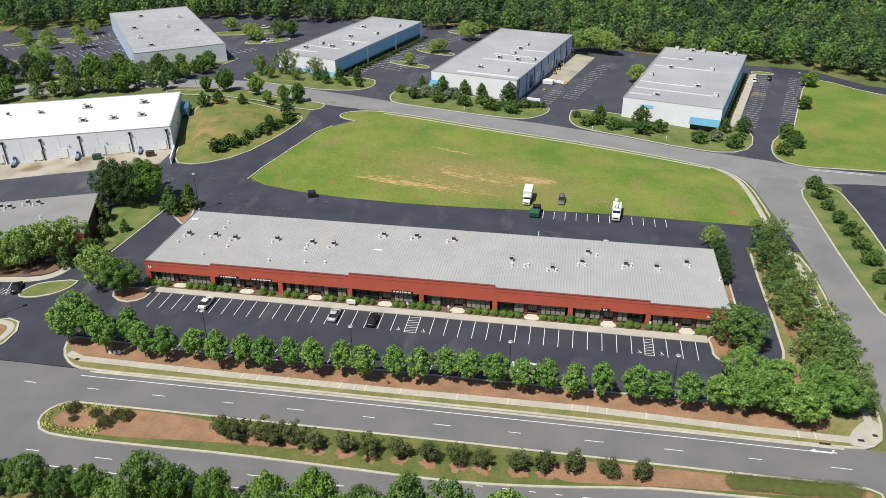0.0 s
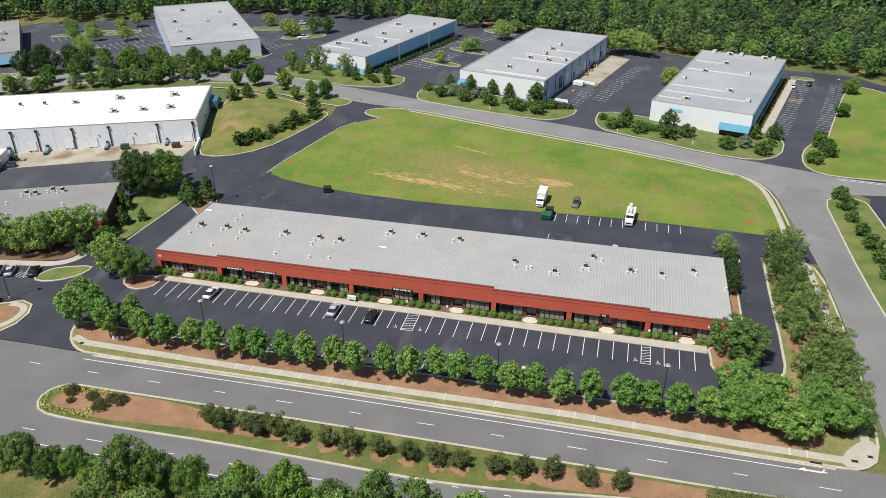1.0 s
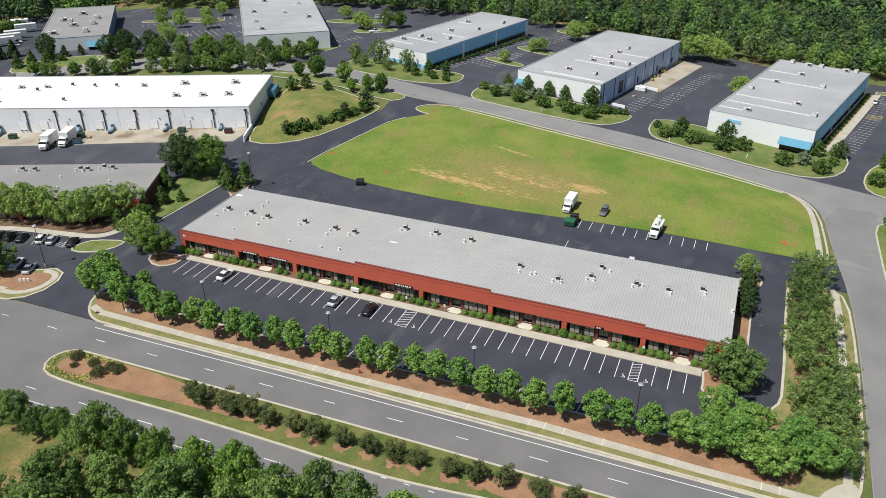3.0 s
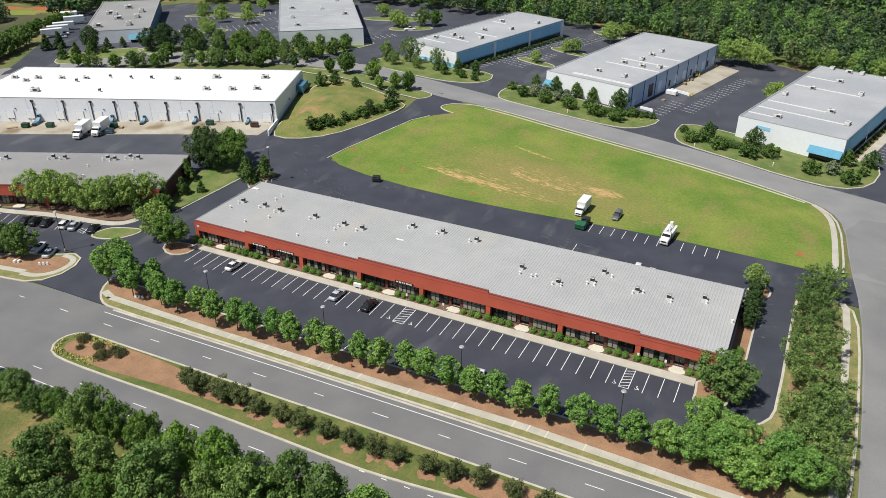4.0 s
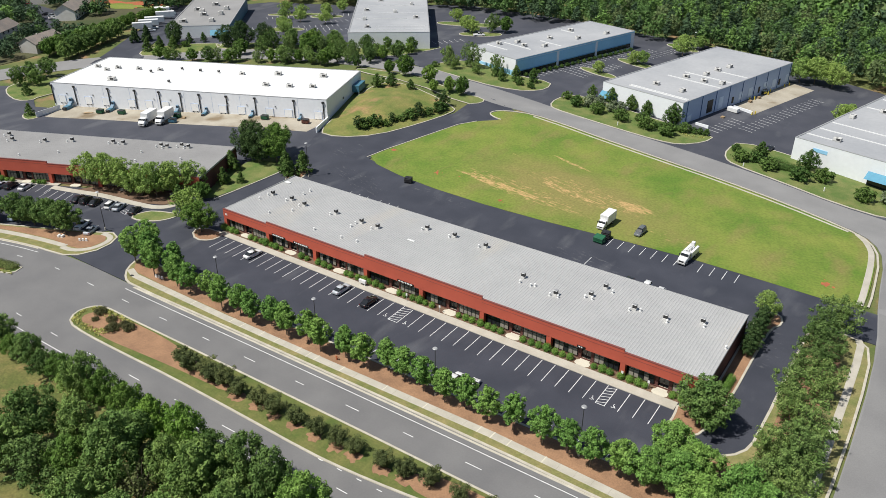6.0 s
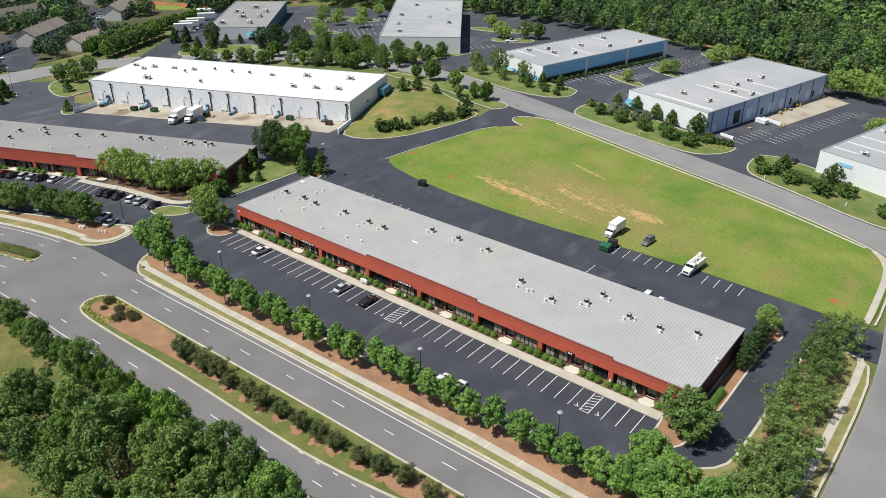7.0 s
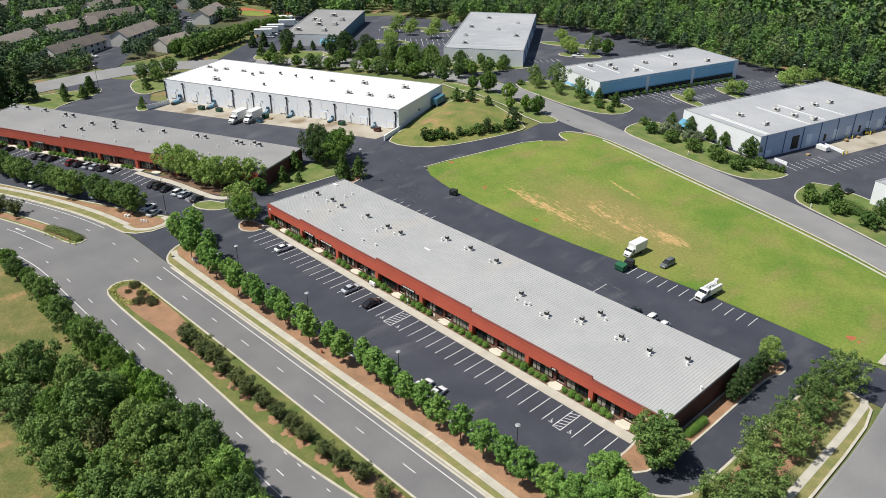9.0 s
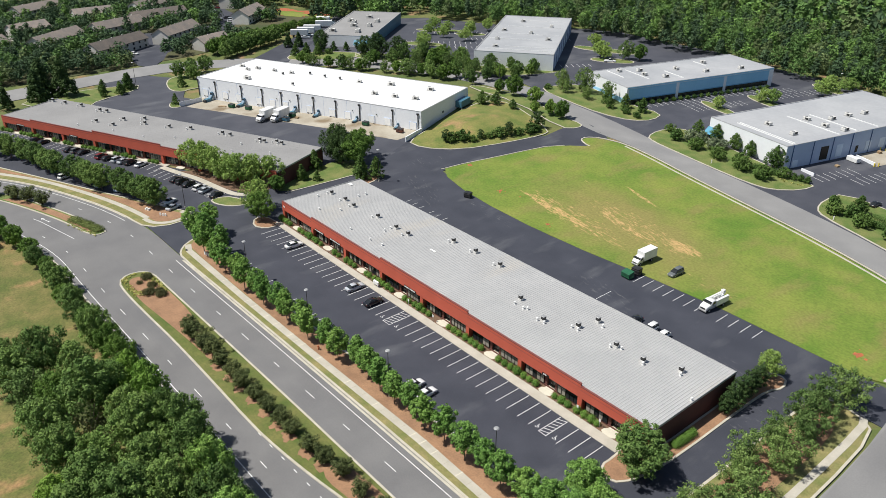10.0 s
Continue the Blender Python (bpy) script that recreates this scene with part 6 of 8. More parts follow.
# trees round the neighbour
for x, y, s in ((-161.3, -41.5, 1.15), (-154, -38.5, 1.1), (-147.4, -37, 1.15), (-141, -35.8, 1.05), (-135.7, -34.4, 1.15), (-128.4, -31.0, 1.1), (-124, -29.2, 1.0), (-120.4, -29.0, 1.1), (-114.8, -27.4, 1.15), (-108.4, -23.5, 1.1), (-103, -22.4, 1.1), (-97.4, -21.0, 1.15), (-92.5, -20.0, 1.2), (-168, -44, 1.1), (-175, -48, 1.1), (-182, -52, 1.1)):
    put("wood", x, y, s * 0.7, 1.12, "trees before the neighbouring car park", "mid-green street tree in pine straw mulch")
for x, y, s in ((-113.3, 0.6, 1.0), (-107.4, 2.0, 1.05), (-101.7, 3.0, 1.12), (-95.8, 4.4, 1.0), (-91.4, 6.0, 1.08), (-88.5, 9.6, 1.0), (-85.8, 13.8, 1.0)):
    put("light", x, y + 0.4, s * (0.9 + 0.28 * ((x * 7.3) % 1)), 1.25, "pale trees before the neighbour", "light green tree before the neighbouring building")
put("light", -71.8, 1.6, 1.12, 1.2), put("oak", -80.6, 13.0, 0.6, 1.0), put("evergreen", -83.6, 8.0, 0.9)
for x, y, s in ((-91.0, 41.0, 1.0), (-86.6, 40.2, 1.0)):
    put("dense", x, y, s, 1.3, "", "large dense dark green tree on a grass bank")
put("fresh", -82.0, 43.0, 1.25, 1.12, "", "large fresh green tree between two buildings"), put("fresh", -86.5, 48.0, 1.05, 1.12, "", "large fresh green tree between two buildings")
for x, y, s in ((-73.3, 38.4, 1.25), (-71.4, 37.0, 1.0), (-69.6, 41.8, 1.2), (-88.4, 31.0, 1.1), (-83.0, 23.0, 0.9), (-79.6, 26.4, 0.6)):
    put("evergreen", x, y, s)
for x, y, s in ((-218.4, 7.4, 0.9), (-217.5, 14.4, 0.9), (-223.7, 19.2, 1.2), (-212, 39, 0.9)):
    put("evergreen", x, y, s)
for x, y, s in ((-233.2, -12, 1.7), (-228.7, -5, 1.7), (-226, -16, 1.4), (-220.6, -29, 1.0)):
    put("magnolia", x, y, s)
for x, y, s in ((-225.7, 43.9, 0.8), (-227.7, 50.4, 0.8), (-226.7, 56.5, 0.85), (-220, 48, 0.7)):
    put("belt", x, y, s, 1.15)
# mound and street islands
for x, y in ((-77.0, 79.3), (-75.2, 82.5), (-73.3, 85.3), (-72, 88.6), (-71.2, 91.6), (-70, 95), (-69.0, 98.5), (-67.9, 102), (-66.8, 105.8), (-66.4, 109.4), (-67.5, 112.6), (-78.6, 77.4)):
    put("holly" if int(abs(x) * 10) % 3 == 0 else "round", x + rnd.uniform(-0.9, 0.9), y + rnd.uniform(-0.6, 0.6), rnd.uniform(0.8, 1.5) * (0.75 if int(abs(x) * 10) % 3 == 0 else 1), 0.95, "shrubs along the mound", "dark green shrub along the grassy mound")
for x, y, s in ((-98.4, 112.6, 0.95), (-94.4, 116.2, 0.9), (-86.5, 117.6, 0.7)):
    put("oval", x, y, s)
for x, y, s in ((-97.5, 128.9, 0.72), (-85.1, 128.1, 0.6), (-73.8, 124.8, 0.52), (-68.7, 125.5, 0.6), (-78.5, 121, 0.42), (-104, 127, 0.5)):
    put("oak", x, y, s * 1.05, 1.35, "trees beside the back street")
for x, y, s in ((-92.8, 152.3, 0.75), (-84.2, 156.1, 0.95), (-72.0, 155.9, 0.72), (-78, 150, 0.5), (-88, 149, 0.55)):
    put(("strip", "light")[int(abs(x)) % 2], x, y, s * 1.35, 1.3, "trees before the blue building")
for x, y, s in ((-62.4, 155.0, 1.0), (-55.4, 156.7, 1.0), (-66, 150, 0.9), (-70.5, 153, 0.8)):
    put("evergreen", x, y, s)
for x, y in ((-95.7, 146.7), (-58, 150), (-60.5, 152.5), (-53, 150)):
    put("round", x, y, 0.8)
for x, y, s in ((-29.6, 155.4, 0.85), (-21.4, 154.4, 1.0), (-12.6, 151.6, 1.0), (-6.0, 150.2, 0.95), (4.6, 147.6, 1.3)):
    put("oval", x, y, s, 1.05, "evergreens before the white building")
for i, (x, y, s) in enumerate(((-36.4, 148.0, 0.85), (-30.1, 142.8, 1.1), (-26.2, 145.4, 1.2), (-20.8, 140.8, 1.2), (-17.0, 145.6, 1.15), (-11.4, 139.4, 1.2), (-4.8, 142.6, 1.0), (-1.4, 137.4, 1.3), (6.6, 136.0, 1.3), (-23.6, 148.6, 1.1), (-15.4, 148.4, 0.95))):
    put("flower" if i in (2, 4, 9, 10) else "round", x, y, s * 1.22, 1.0, "shrubs before the white building")
hedge("clipped green hedge before the white building", [(1.0, 141.2), (8.2, 142.6)], 2.2, 2.0, 9000, LEAF_SHRUB, "", 0.16)
put("round", 10.5, 142.6, 1.1, 1.15, "clipped shrubs by the loading ramp", "clipped bright green rounded shrub by the loading ramp")
for x, y in ((13.2, 143.6), (15.2, 144.4), (17.4, 144.6)):
    put("round", x, y, 0.62, 1.3, "clipped shrubs by the loading ramp", "small clipped conical shrub by the loading ramp")
for x, y, s in ((37.6, 135.6, 1.05), (51.8, 136.2, 1.2), (79.6, 135.2, 0.95), (86.2, 137.2, 1.05)):
    put("oval", x, y, s, 1.0, "evergreens before the blue-white building")
for i, (x, y, s) in enumerate(((29.4, 137.6, 0.7), (33.0, 129.8, 1.1), (36.8, 132.0, 0.95), (41.8, 128.2, 1.2), (51.6, 125.8, 1.3), (57.4, 129.6, 1.25), (69.8, 122.0, 1.25), (75.6, 125.4, 1.2), (80.4, 119.8, 1.25), (84.0, 129.0, 0.8))):
    put("flower" if i == 7 else "round", x, y, s * 1.22, 0.95, "shrubs before the blue-white building")
hedge("clipped green hedge before the blue-white building", [(43.6, 131.0), (49.0, 132.0)], 2.2, 1.9, 8000, LEAF_SHRUB, "", 0.16)
for k in range(18):
    put("round", *d_at(34.9, 6.5 + 4.3 * k), 0.5, 1.0, "low shrubs along the glazed side")
for k in range(20):
    put("round", -61.8 + 19 * k / 20, 162 + 68 * k / 20, 0.55, 1.0, "low shrubs along the glazed side")
for x, y, s in ((113.0, 168.5, 0.62), (121.8, 198.5, 0.75), (100.6, 139.0, 0.5)):
    put("oak", x, y, s)
for x, y in ((101.2, 125.0), (95.4, 116.8), (100.0, 135.0), (101.4, 130.6)):
    put("round", x, y, 1.4, 1.05)
for x, y in ((96.4, 85.0), (96.4, 77.6), (96.2, 69.2), (96.8, 61.2), (97.6, 54.1), (98.0, 47.0), (98.1, 39.6), (98.1, 31.2), (97.8, 23.0)):
    put("round", x, y, rnd.uniform(0.95, 1.2), 1.1, "shrubs in the long planted strip")
for x, y, s in ((-26.6, 247, 0.8), (-34.7, 208.0, 0.7), (-31.5, 209.6, 0.72), (-41.0, 186, 0.62), (52.3, 188.5, 0.85), (53.6, 195, 0.7), (28.6, 229.4, 1.25), (34.0, 231.5, 1.35), (41.0, 230.0, 1.25), (-22.7, 235.4, 1.0), (68.7, 241.0, 1.0), (-221.2, 189.0, 0.8), (-209.9, 188.6, 0.75), (-198.4, 195.4, 0.85), (-193.6, 159.3, 0.8), (-136, 224, 0.8), (-120.0, 209.0, 0.95), (-116, 207, 0.8), (-20, 250, 0.8), (-189, 156, 0.7)):
    put("light", x, y, s * 1.2, 1.0, "pale trees in the far car parks", "light green tree on a car park island")
for x, y, s in ((-109.3, 214.6, 0.9), (-104, 218, 0.8), (-129.1, 157.8, 0.55), (-122.7, 165.9, 0.55), (-143.0, 144.3, 0.5), (-136, 151, 0.5), (-119.6, 142.8, 0.62), (-126.1, 141.4, 0.65), (-139.6, 139, 0.7), (-133, 140, 0.6), (-163.0, 131.8, 0.8), (-152, 137, 0.7), (-165.1, 136, 0.8), (-145.5, 140.6, 0.65), (-155.6, 134.9, 0.8), (-171, 130, 0.8), (-158, 141, 0.8), (-168, 139, 0.7), (-160.1, 128.4, 0.7), (-150, 146, 0.75), (-146, 141.9, 0.7), (-132.8, 129.0, 0.75), (-127.6, 130.5, 0.6), (-120.8, 127.4, 0.6), (-118.4, 150.4, 0.5), (-116.5, 157, 0.5), (-152, 131, 0.7), (-168.7, 121.4, 0.75), (-176, 116, 0.7), (-148, 136.5, 0.7), (-140, 134, 0.6), (-160, 145, 0.75)):
    put(("belt", "strip", "oak")[int(abs(x)) % 3], x, y, s * (1.0 if int(abs(x)) % 3 == 0 else 1.3 if int(abs(x)) % 3 < 2 else 0.95), 1.25, "trees along the back street", "mid-green tree along the back street")
for k, (x, y) in enumerate(((-139, 146), (-134.6, 150.7), (-123.5, 143.7), (-120.4, 151), (-118.7, 161.8), (-148.8, 147), (-156.7, 145), (-159.3, 137.8), (-120.7, 135.3), (-134.8, 138), (-126.6, 142.4), (-116.5, 149.7), (-150, 116), (-144, 123))):
    put(("strip", "belt", "belt")[k % 3], x, y, rnd.uniform(0.6, 0.8), 1.15, "trees along the back street", "mid-green tree along the back street")
for x, y, s in ((-210.7, 176.7, 0.75), (-200.5, 178, 0.8), (-187.3, 181.8, 0.85), (-185.5, 152, 0.8), (-198.4, 208, 0.9)):
    put("light", x, y, s, 1.1, "pale trees in the far car parks", "light green tree on a car park island")
BELT = [(-204.7, 95.4), (-200.5, 96.0), (-197.1, 97.4), (-188.9, 99.9), (-181.0, 102.4), (-178.8, 104.6), (-174.0, 106.4), (-171.3, 108.6), (-162.3, 112.2), (-157.8, 115.2), (-153.1, 117.6), (-149.5, 118.4), (-145.9, 120.5), (-140.1, 121.5), (-136.5, 122.6), (-133.9, 123.2)]
for k, (x, y) in enumerate(BELT):
    put(("oak", "belt", "strip")[k % 3], x + rnd.uniform(-0.6, 0.6), y, rnd.uniform(0.75, 1.0) * (1 if k % 3 == 2 else 0.7), 1.2, "trees between warehouse and street", "green tree between the warehouse and the street")
for k in range(10):
    put("belt", -241 - 0.9 * k, 74 + 3.6 * k, rnd.uniform(0.75, 0.95), 1.15, "trees beside the far drive", "dense green tree beside the far drive")
for x, y, s in ((-215.7, 112.8, 0.95), (-190.4, 121.4, 0.9), (-183.6, 123.6, 1.1), (-177.0, 130.4, 0.95)):
    put("dense", x, y, s, 1.15, "dark trees before the far building", "large dense dark green tree before the far building")
put("magnolia", -234.4, 105.0, 0.75), put("magnolia", -231, 109, 0.8)
for x, y, s in ((-210.9, 116.8, 0.8), (-206.3, 121.0, 0.75), (-226.5, 20.9, 1.1), (-219.6, 14.9, 0.9), (-225.4, 9.6, 0.95), (-189.4, 26.6, 0.8)):
    put("evergreen", x, y, s)
for x, y in ((-211, 108), (-216, 104.5), (-219, 100)):
    put("evergreen", x, y, 1.0), put("round", x + 3, y + 4, 0.9)
# small wood south of the avenue
SOUTH = [(-83.6, -55.6, "oak", 0.7), (-77, -56, "wood", 0.66), (-71.4, -54.6, "fresh", 0.62), (-65.5, -55.4, "wood", 0.7), (-59.8, -54.9, "wood", 0.8), (-54, -55.8, "fresh", 0.68), (-48.7, -55.4, "wood", 0.84), (-43.5, -55.8, "wood", 0.66), (-39.1, -55.0, "fresh", 0.8), (-34.2, -56.2, "light", 0.85), (-29.9, -55.3, "wood", 0.78), (-25.6, -54.6, "fresh", 0.68), (-19.2, -55.0, "fresh", 0.72),
         (-10.8, -55.4, "bright", 0.86), (-4.2, -54.6, "bright", 0.95), (2.2, -54.6, "wood", 0.66), (8.5, -54.2, "wood", 0.82), (15.0, -54.4, "wood", 0.84), (22.1, -55.0, "broad", 1.1), (28, -56.2, "wood", 0.8), (34.5, -56.6, "broad", 1.1), (-92, -57, "oak", 0.8), (-100, -59, "oak", 0.9), (-108, -62, "oak", 0.9), (-116, -66, "oak", 0.9)]
for x, y, k, s in SOUTH:
    if x < -33:
        put(k, x + 1.0, y - 0.2, s * 0.8, 1.15, "trees south of the avenue")
    else:
        put(k, x + 1.2, y - 0.6, s, 1.5, "trees south of the avenue")
r3 = random.Random(21)
WOOD = [(-27, -70), (-26, -64), (-22, -60.5), (-18, -58.5), (-12, -58.5), (0, -58.5), (14, -59), (30, -59.5), (52, -59.5), (56, -98), (14, -79), (8, -74.5), (0, -71.5), (-14, -72), (-25, -73.5), (-33, -73)]


def inside(x, y, outline):
    hit = False
    for (ax, ay), (bx, by) in zip(outline, outline[1:] + outline[:1]):
        if (ay > y) != (by > y) and x < ax + (bx - ax) * (y - ay) / (by - ay):
            hit = not hit
    return hit


BIG = [(-28.7, -66.0, 10, "wood"), (-23.0, -61.6, 8, "wood"), (-20.6, -70.4, 11, "strip"), (-10.5, -62.6, 11, "wood"), (-7.0, -71.0, 9, "wood"), (3.6, -58.4, 10, "wood"), (5.2, -65.4, 9, "light"), (12.7, -60.8, 9, "wood"),
       (-1.0, -65.6, 7, "bare"), (-15.6, -67.0, 8, "fresh"), (0.6, -70.6, 8.5, "wood"), (-14.6, -57.6, 7, "wood"), (20.0, -61.0, 9, "wood"), (11.0, -69.0, 9, "wood"), (-4.0, -58.8, 7.5, "wood")]
WIDTH = {"wood": 9.0, "fresh": 8.2, "strip": 6.8, "light": 7.6, "bare": 5.6, "bright": 7.6}
spots = [(x, y) for x, y, *_ in BIG]
for x, y, d, k in BIG:
    put(k, x + 2.4, y - 1.4, 0.94 * d / WIDTH[k], 1.2 if k != "strip" else 0.9, "trees of the wood south of the avenue")
for _ in range(6000):
    x, y = r3.uniform(-40, 56), r3.uniform(-98, -58)
    if inside(x, y, WOOD) and all((x - a) ** 2 + (y - b) ** 2 > 34 for a, b in spots):
        spots.append((x, y))
for i, (x, y) in enumerate(spots[len(BIG):]):
    k = ("wood", "light", "wood", "wood", "strip", "wood", "bright", "wood")[i * 5 % 8]
    put(k, x, y, r3.uniform(0.8, 1.05) * (1.2 if k == "strip" else 1), r3.uniform(1.0, 1.35), "trees of the wood south of the avenue")
for x, y, s in ((-104, -70, 0.9), (-112, -76, 0.9), (-95, -66, 0.8), (-120, -74, 1.0)):
    put("oak", x, y, s)


# the far forest, too dense to count
def forest(name, label, spots, seed, leaf_count, size, tall, wide=(6.5, 11.5), high=(9.0, 15.5), firs=0.36, tones=(0.16, 0.40, 0.26, 0.18)):
    rng = np.random.default_rng(seed)
    pts, tone = [], []
    for x, y, s in spots:
        fir = rng.random() < firs
        w, h = s * rng.uniform(*wide) * (0.8 if fir else 1), s * tall * rng.uniform(*high) * (1.12 if fir else 1)
        z, lob = land(x, y), []
        for k in range(14):
            a, u = 2.4 * k + rng.uniform(-0.5, 0.5), (k + rng.uniform(0.1, 0.9)) / 14
            g = 1.05 - 0.85 * u if fir else math.sqrt(max(1 - u * u * 0.92, 0.05))
            q = w * rng.uniform(0.11, 0.2) * (0.7 + 0.4 * g)
            d = max(w * 0.5 * g - q * 0.6, 0) * rng.uniform(0.7, 1.05)
            lob.append((x + d * math.cos(a), y + d * math.sin(a), z + h * (0.3 + 0.64 * u), q, q, q * rng.uniform(0.6, 0.9)))
        lob.append((x, y, z + h * 0.5, w * 0.26, w * 0.26, h * 0.3))
        pts.append(leaves(rng, lob, leaf_count, size * s, 0.55, 0.45))
        tone += [rng.choice(4, p=(0.66, 0.16, 0.04, 0.14) if fir else tones)] * leaf_count
    me = leaf_mesh(name, np.concatenate(pts))
    for m in FOREST_LEAVES:
        me.materials.append(m)
    me.polygons.foreach_set("material_index", np.array(tone, dtype=np.int32))
    return tagged(link(name, me), label, "forest", "", "stuff")


EDGE_X = (-262, -241, -222, -200, -165, -140, -110, -45, 20, 60, 80, 110, 126, 146, 165, 300, 430)
EDGE_Y = (222, 204, 214, 226, 248, 246, 247, 252, 245, 238, 236, 234, 230, 210, 201, 166, 140)


def wooded(x, y):
    """Whether the far forest covers a place."""
    return y > (np.interp(x, EDGE_X, EDGE_Y) if x > -262 else 258)


near_wood, far_wood = [], []
y = 150.0
while y < 640:
    step = 6.8 if y < 330 else 8.4
    x = -430.0
    while x < 420:
        px, py = x + rnd.uniform(-2.6, 2.6), y + rnd.uniform(-2.6, 2.6)
        if wooded(px, py) and px < 60 + 0.95 * py and px > -60 - 0.95 * py:
            (near_wood if y < 330 else far_wood).append((px, py, 0.9 if y < 330 else 1.2))
        x += step
    y += step * 0.9
forest("forest", "dense mixed green forest behind the industrial park", near_wood, 1, 430, 0.88, 1.0)
forest("distant_forest", "distant dense green forest", far_wood, 2, 85, 1.85, 1.0)


# ---------------------------------------------------------------- vehicles
def loft(bm, sections):
    rings = [[bm.verts.new(p) for p in s] for s in sections]
    n = len(rings[0])
    for a, b in zip(rings, rings[1:]):
        for i in range(n):
            bm.faces.new((a[i], a[(i + 1) % n], b[(i + 1) % n], b[i]))
    bm.faces.new(rings[0][::-1]), bm.faces.new(rings[-1])
    return bm


def hull(x, w, z0, z1, top=0.88):
    zm = z0 + (z1 - z0) * 0.62
    return [(x, -w * 0.94, z0), (x, -w, zm), (x, -w * top, z1), (x, w * top, z1), (x, w, zm), (x, w * 0.94, z0)]


def wheel(x, y, r, parent, width=0.22):
    bm = bmesh.new()
    tube(bm, (x, y - width / 2, r), (x, y + width / 2, r), r, r, 14)
    w = part("wheel", bm, RUBBER, parent)
    bm = bmesh.new()
    s = 1 if y > 0 else -1
    tube(bm, (x, y + s * width * 0.3, r), (x, y + s * (width / 2 + 0.01), r), r * 0.62, r * 0.55, 10)
    part("rim", bm, GALV, w)


def car(label, at, colour, style="sedan", group=""):
    c = thing("car" if style != "pickup" else "pickup_truck", label, "car" if style != "pickup" else "pickup", group, at=at)
    tall = {"sedan": 1.44, "suv": 1.72, "hatch": 1.52, "pickup": 1.78}[style]
    long = {"sedan": 2.38, "suv": 2.35, "hatch": 2.2, "pickup": 2.8}[style]
    belt = 0.94 if style == "sedan" else 1.02
    k = long / 2.38
    part("body", bevelled(loft(bmesh.new(), [hull(-2.38 * k, 0.74, 0.38, 0.80), hull(-2.25 * k, 0.87, 0.24, belt), hull(-1.2 * k, 0.91, 0.2, belt + 0.03), hull(0.9 * k, 0.91, 0.2, belt), hull(1.75 * k, 0.89, 0.22, belt - 0.09), hull(2.25 * k, 0.80, 0.26, belt - 0.22), hull(2.38 * k, 0.68, 0.34, 0.6)]), 0.03), colour, c, smooth=True)
    back = {"sedan": (-1.85, -1.05), "suv": (-2.22, -1.95), "hatch": (-2.0, -1.55), "pickup": (-0.55, -0.35)}[style]
    part("glasshouse", loft(bmesh.new(), [hull(back[0] * k, 0.76, belt - 0.05, belt + 0.02, 0.9), hull(back[1] * k, 0.78, belt - 0.05, tall - 0.04, 0.78), hull(0.2 * k, 0.79, belt - 0.05, tall - 0.02, 0.78), hull(0.62 * k, 0.79, belt - 0.05, tall - 0.2, 0.82), hull(1.18 * k, 0.80, belt - 0.05, belt + 0.0, 0.92)]), GLASS, c, "dark tinted window glass", smooth=False)
    part("roof", bevelled(boxes((((back[1] + 0.16) / 2) * k, 0, tall - 0.05, (0.28 - back[1]) * k, 1.22, 0.07)), 0.025), colour, c, smooth=True)
    for s in (-1, 1):
        part("pillar", boxes((((back[1] + 0.16) / 2) * k - 0.1, s * 0.70, belt, 0.12, 0.1, tall - belt - 0.04, 0, 0.9)), colour, c)
        part("headlamp", boxes((2.2 * k, s * 0.62, 0.58, 0.22, 0.3, 0.14)), LAMP_GLASS, c)
        part("tail_lamp", boxes((-2.31 * k, s * 0.64, 0.68, 0.1, 0.3, 0.16)), TAIL_RED, c)
        part("mirror", boxes((0.8 * k, s * 1.0, belt, 0.14, 0.18, 0.12)), colour, c)
    if style == "pickup":
        part("cargo_bed", boxes((-1.6, 0, 1.0, 1.9, 1.4, 0.03)), DARK_METAL, c)
    for x in (-1.42 * k, 1.45 * k):
        for y in (-0.80, 0.80):
            wheel(x, y, 0.33 if style in ("sedan", "hatch") else 0.38, c)
    return c


def ground_pose(x, y, rz):
    return pose(x, y, land(x, y) + 0.04, 0, 0, rz)


car("white-silver sedan parked before the building", ground_pose(-44.9, -1.9, 88), CAR_WHITE)
car("silver sedan parked before the building", ground_pose(-16.9, -1.9, 90), CAR_SILVER)
car("black sedan parked before the building", ground_pose(-8.7, -2.4, 90), CAR_BLACK)
car("white car parked under the street trees", ground_pose(21.4, -14.2, 92), CAR_WHITE, "suv")
car("white sedan parked under the street trees", ground_pose(24.8, -14.0, 92), CAR_WHITE)
car("grey hatchback parked on the field edge", ground_pose(27.0, 61.8, -92), CAR_GREY, "suv")
car("dark car parked behind the building", ground_pose(34.0, 36.6, -90), CAR_BLACK)
car("white car parked behind the building", ground_pose(38.3, 36.4, -90), CAR_WHITE, "suv")
car("white hatchback parked behind the building", ground_pose(41.6, 36.2, -90), CAR_WHITE, "hatch")
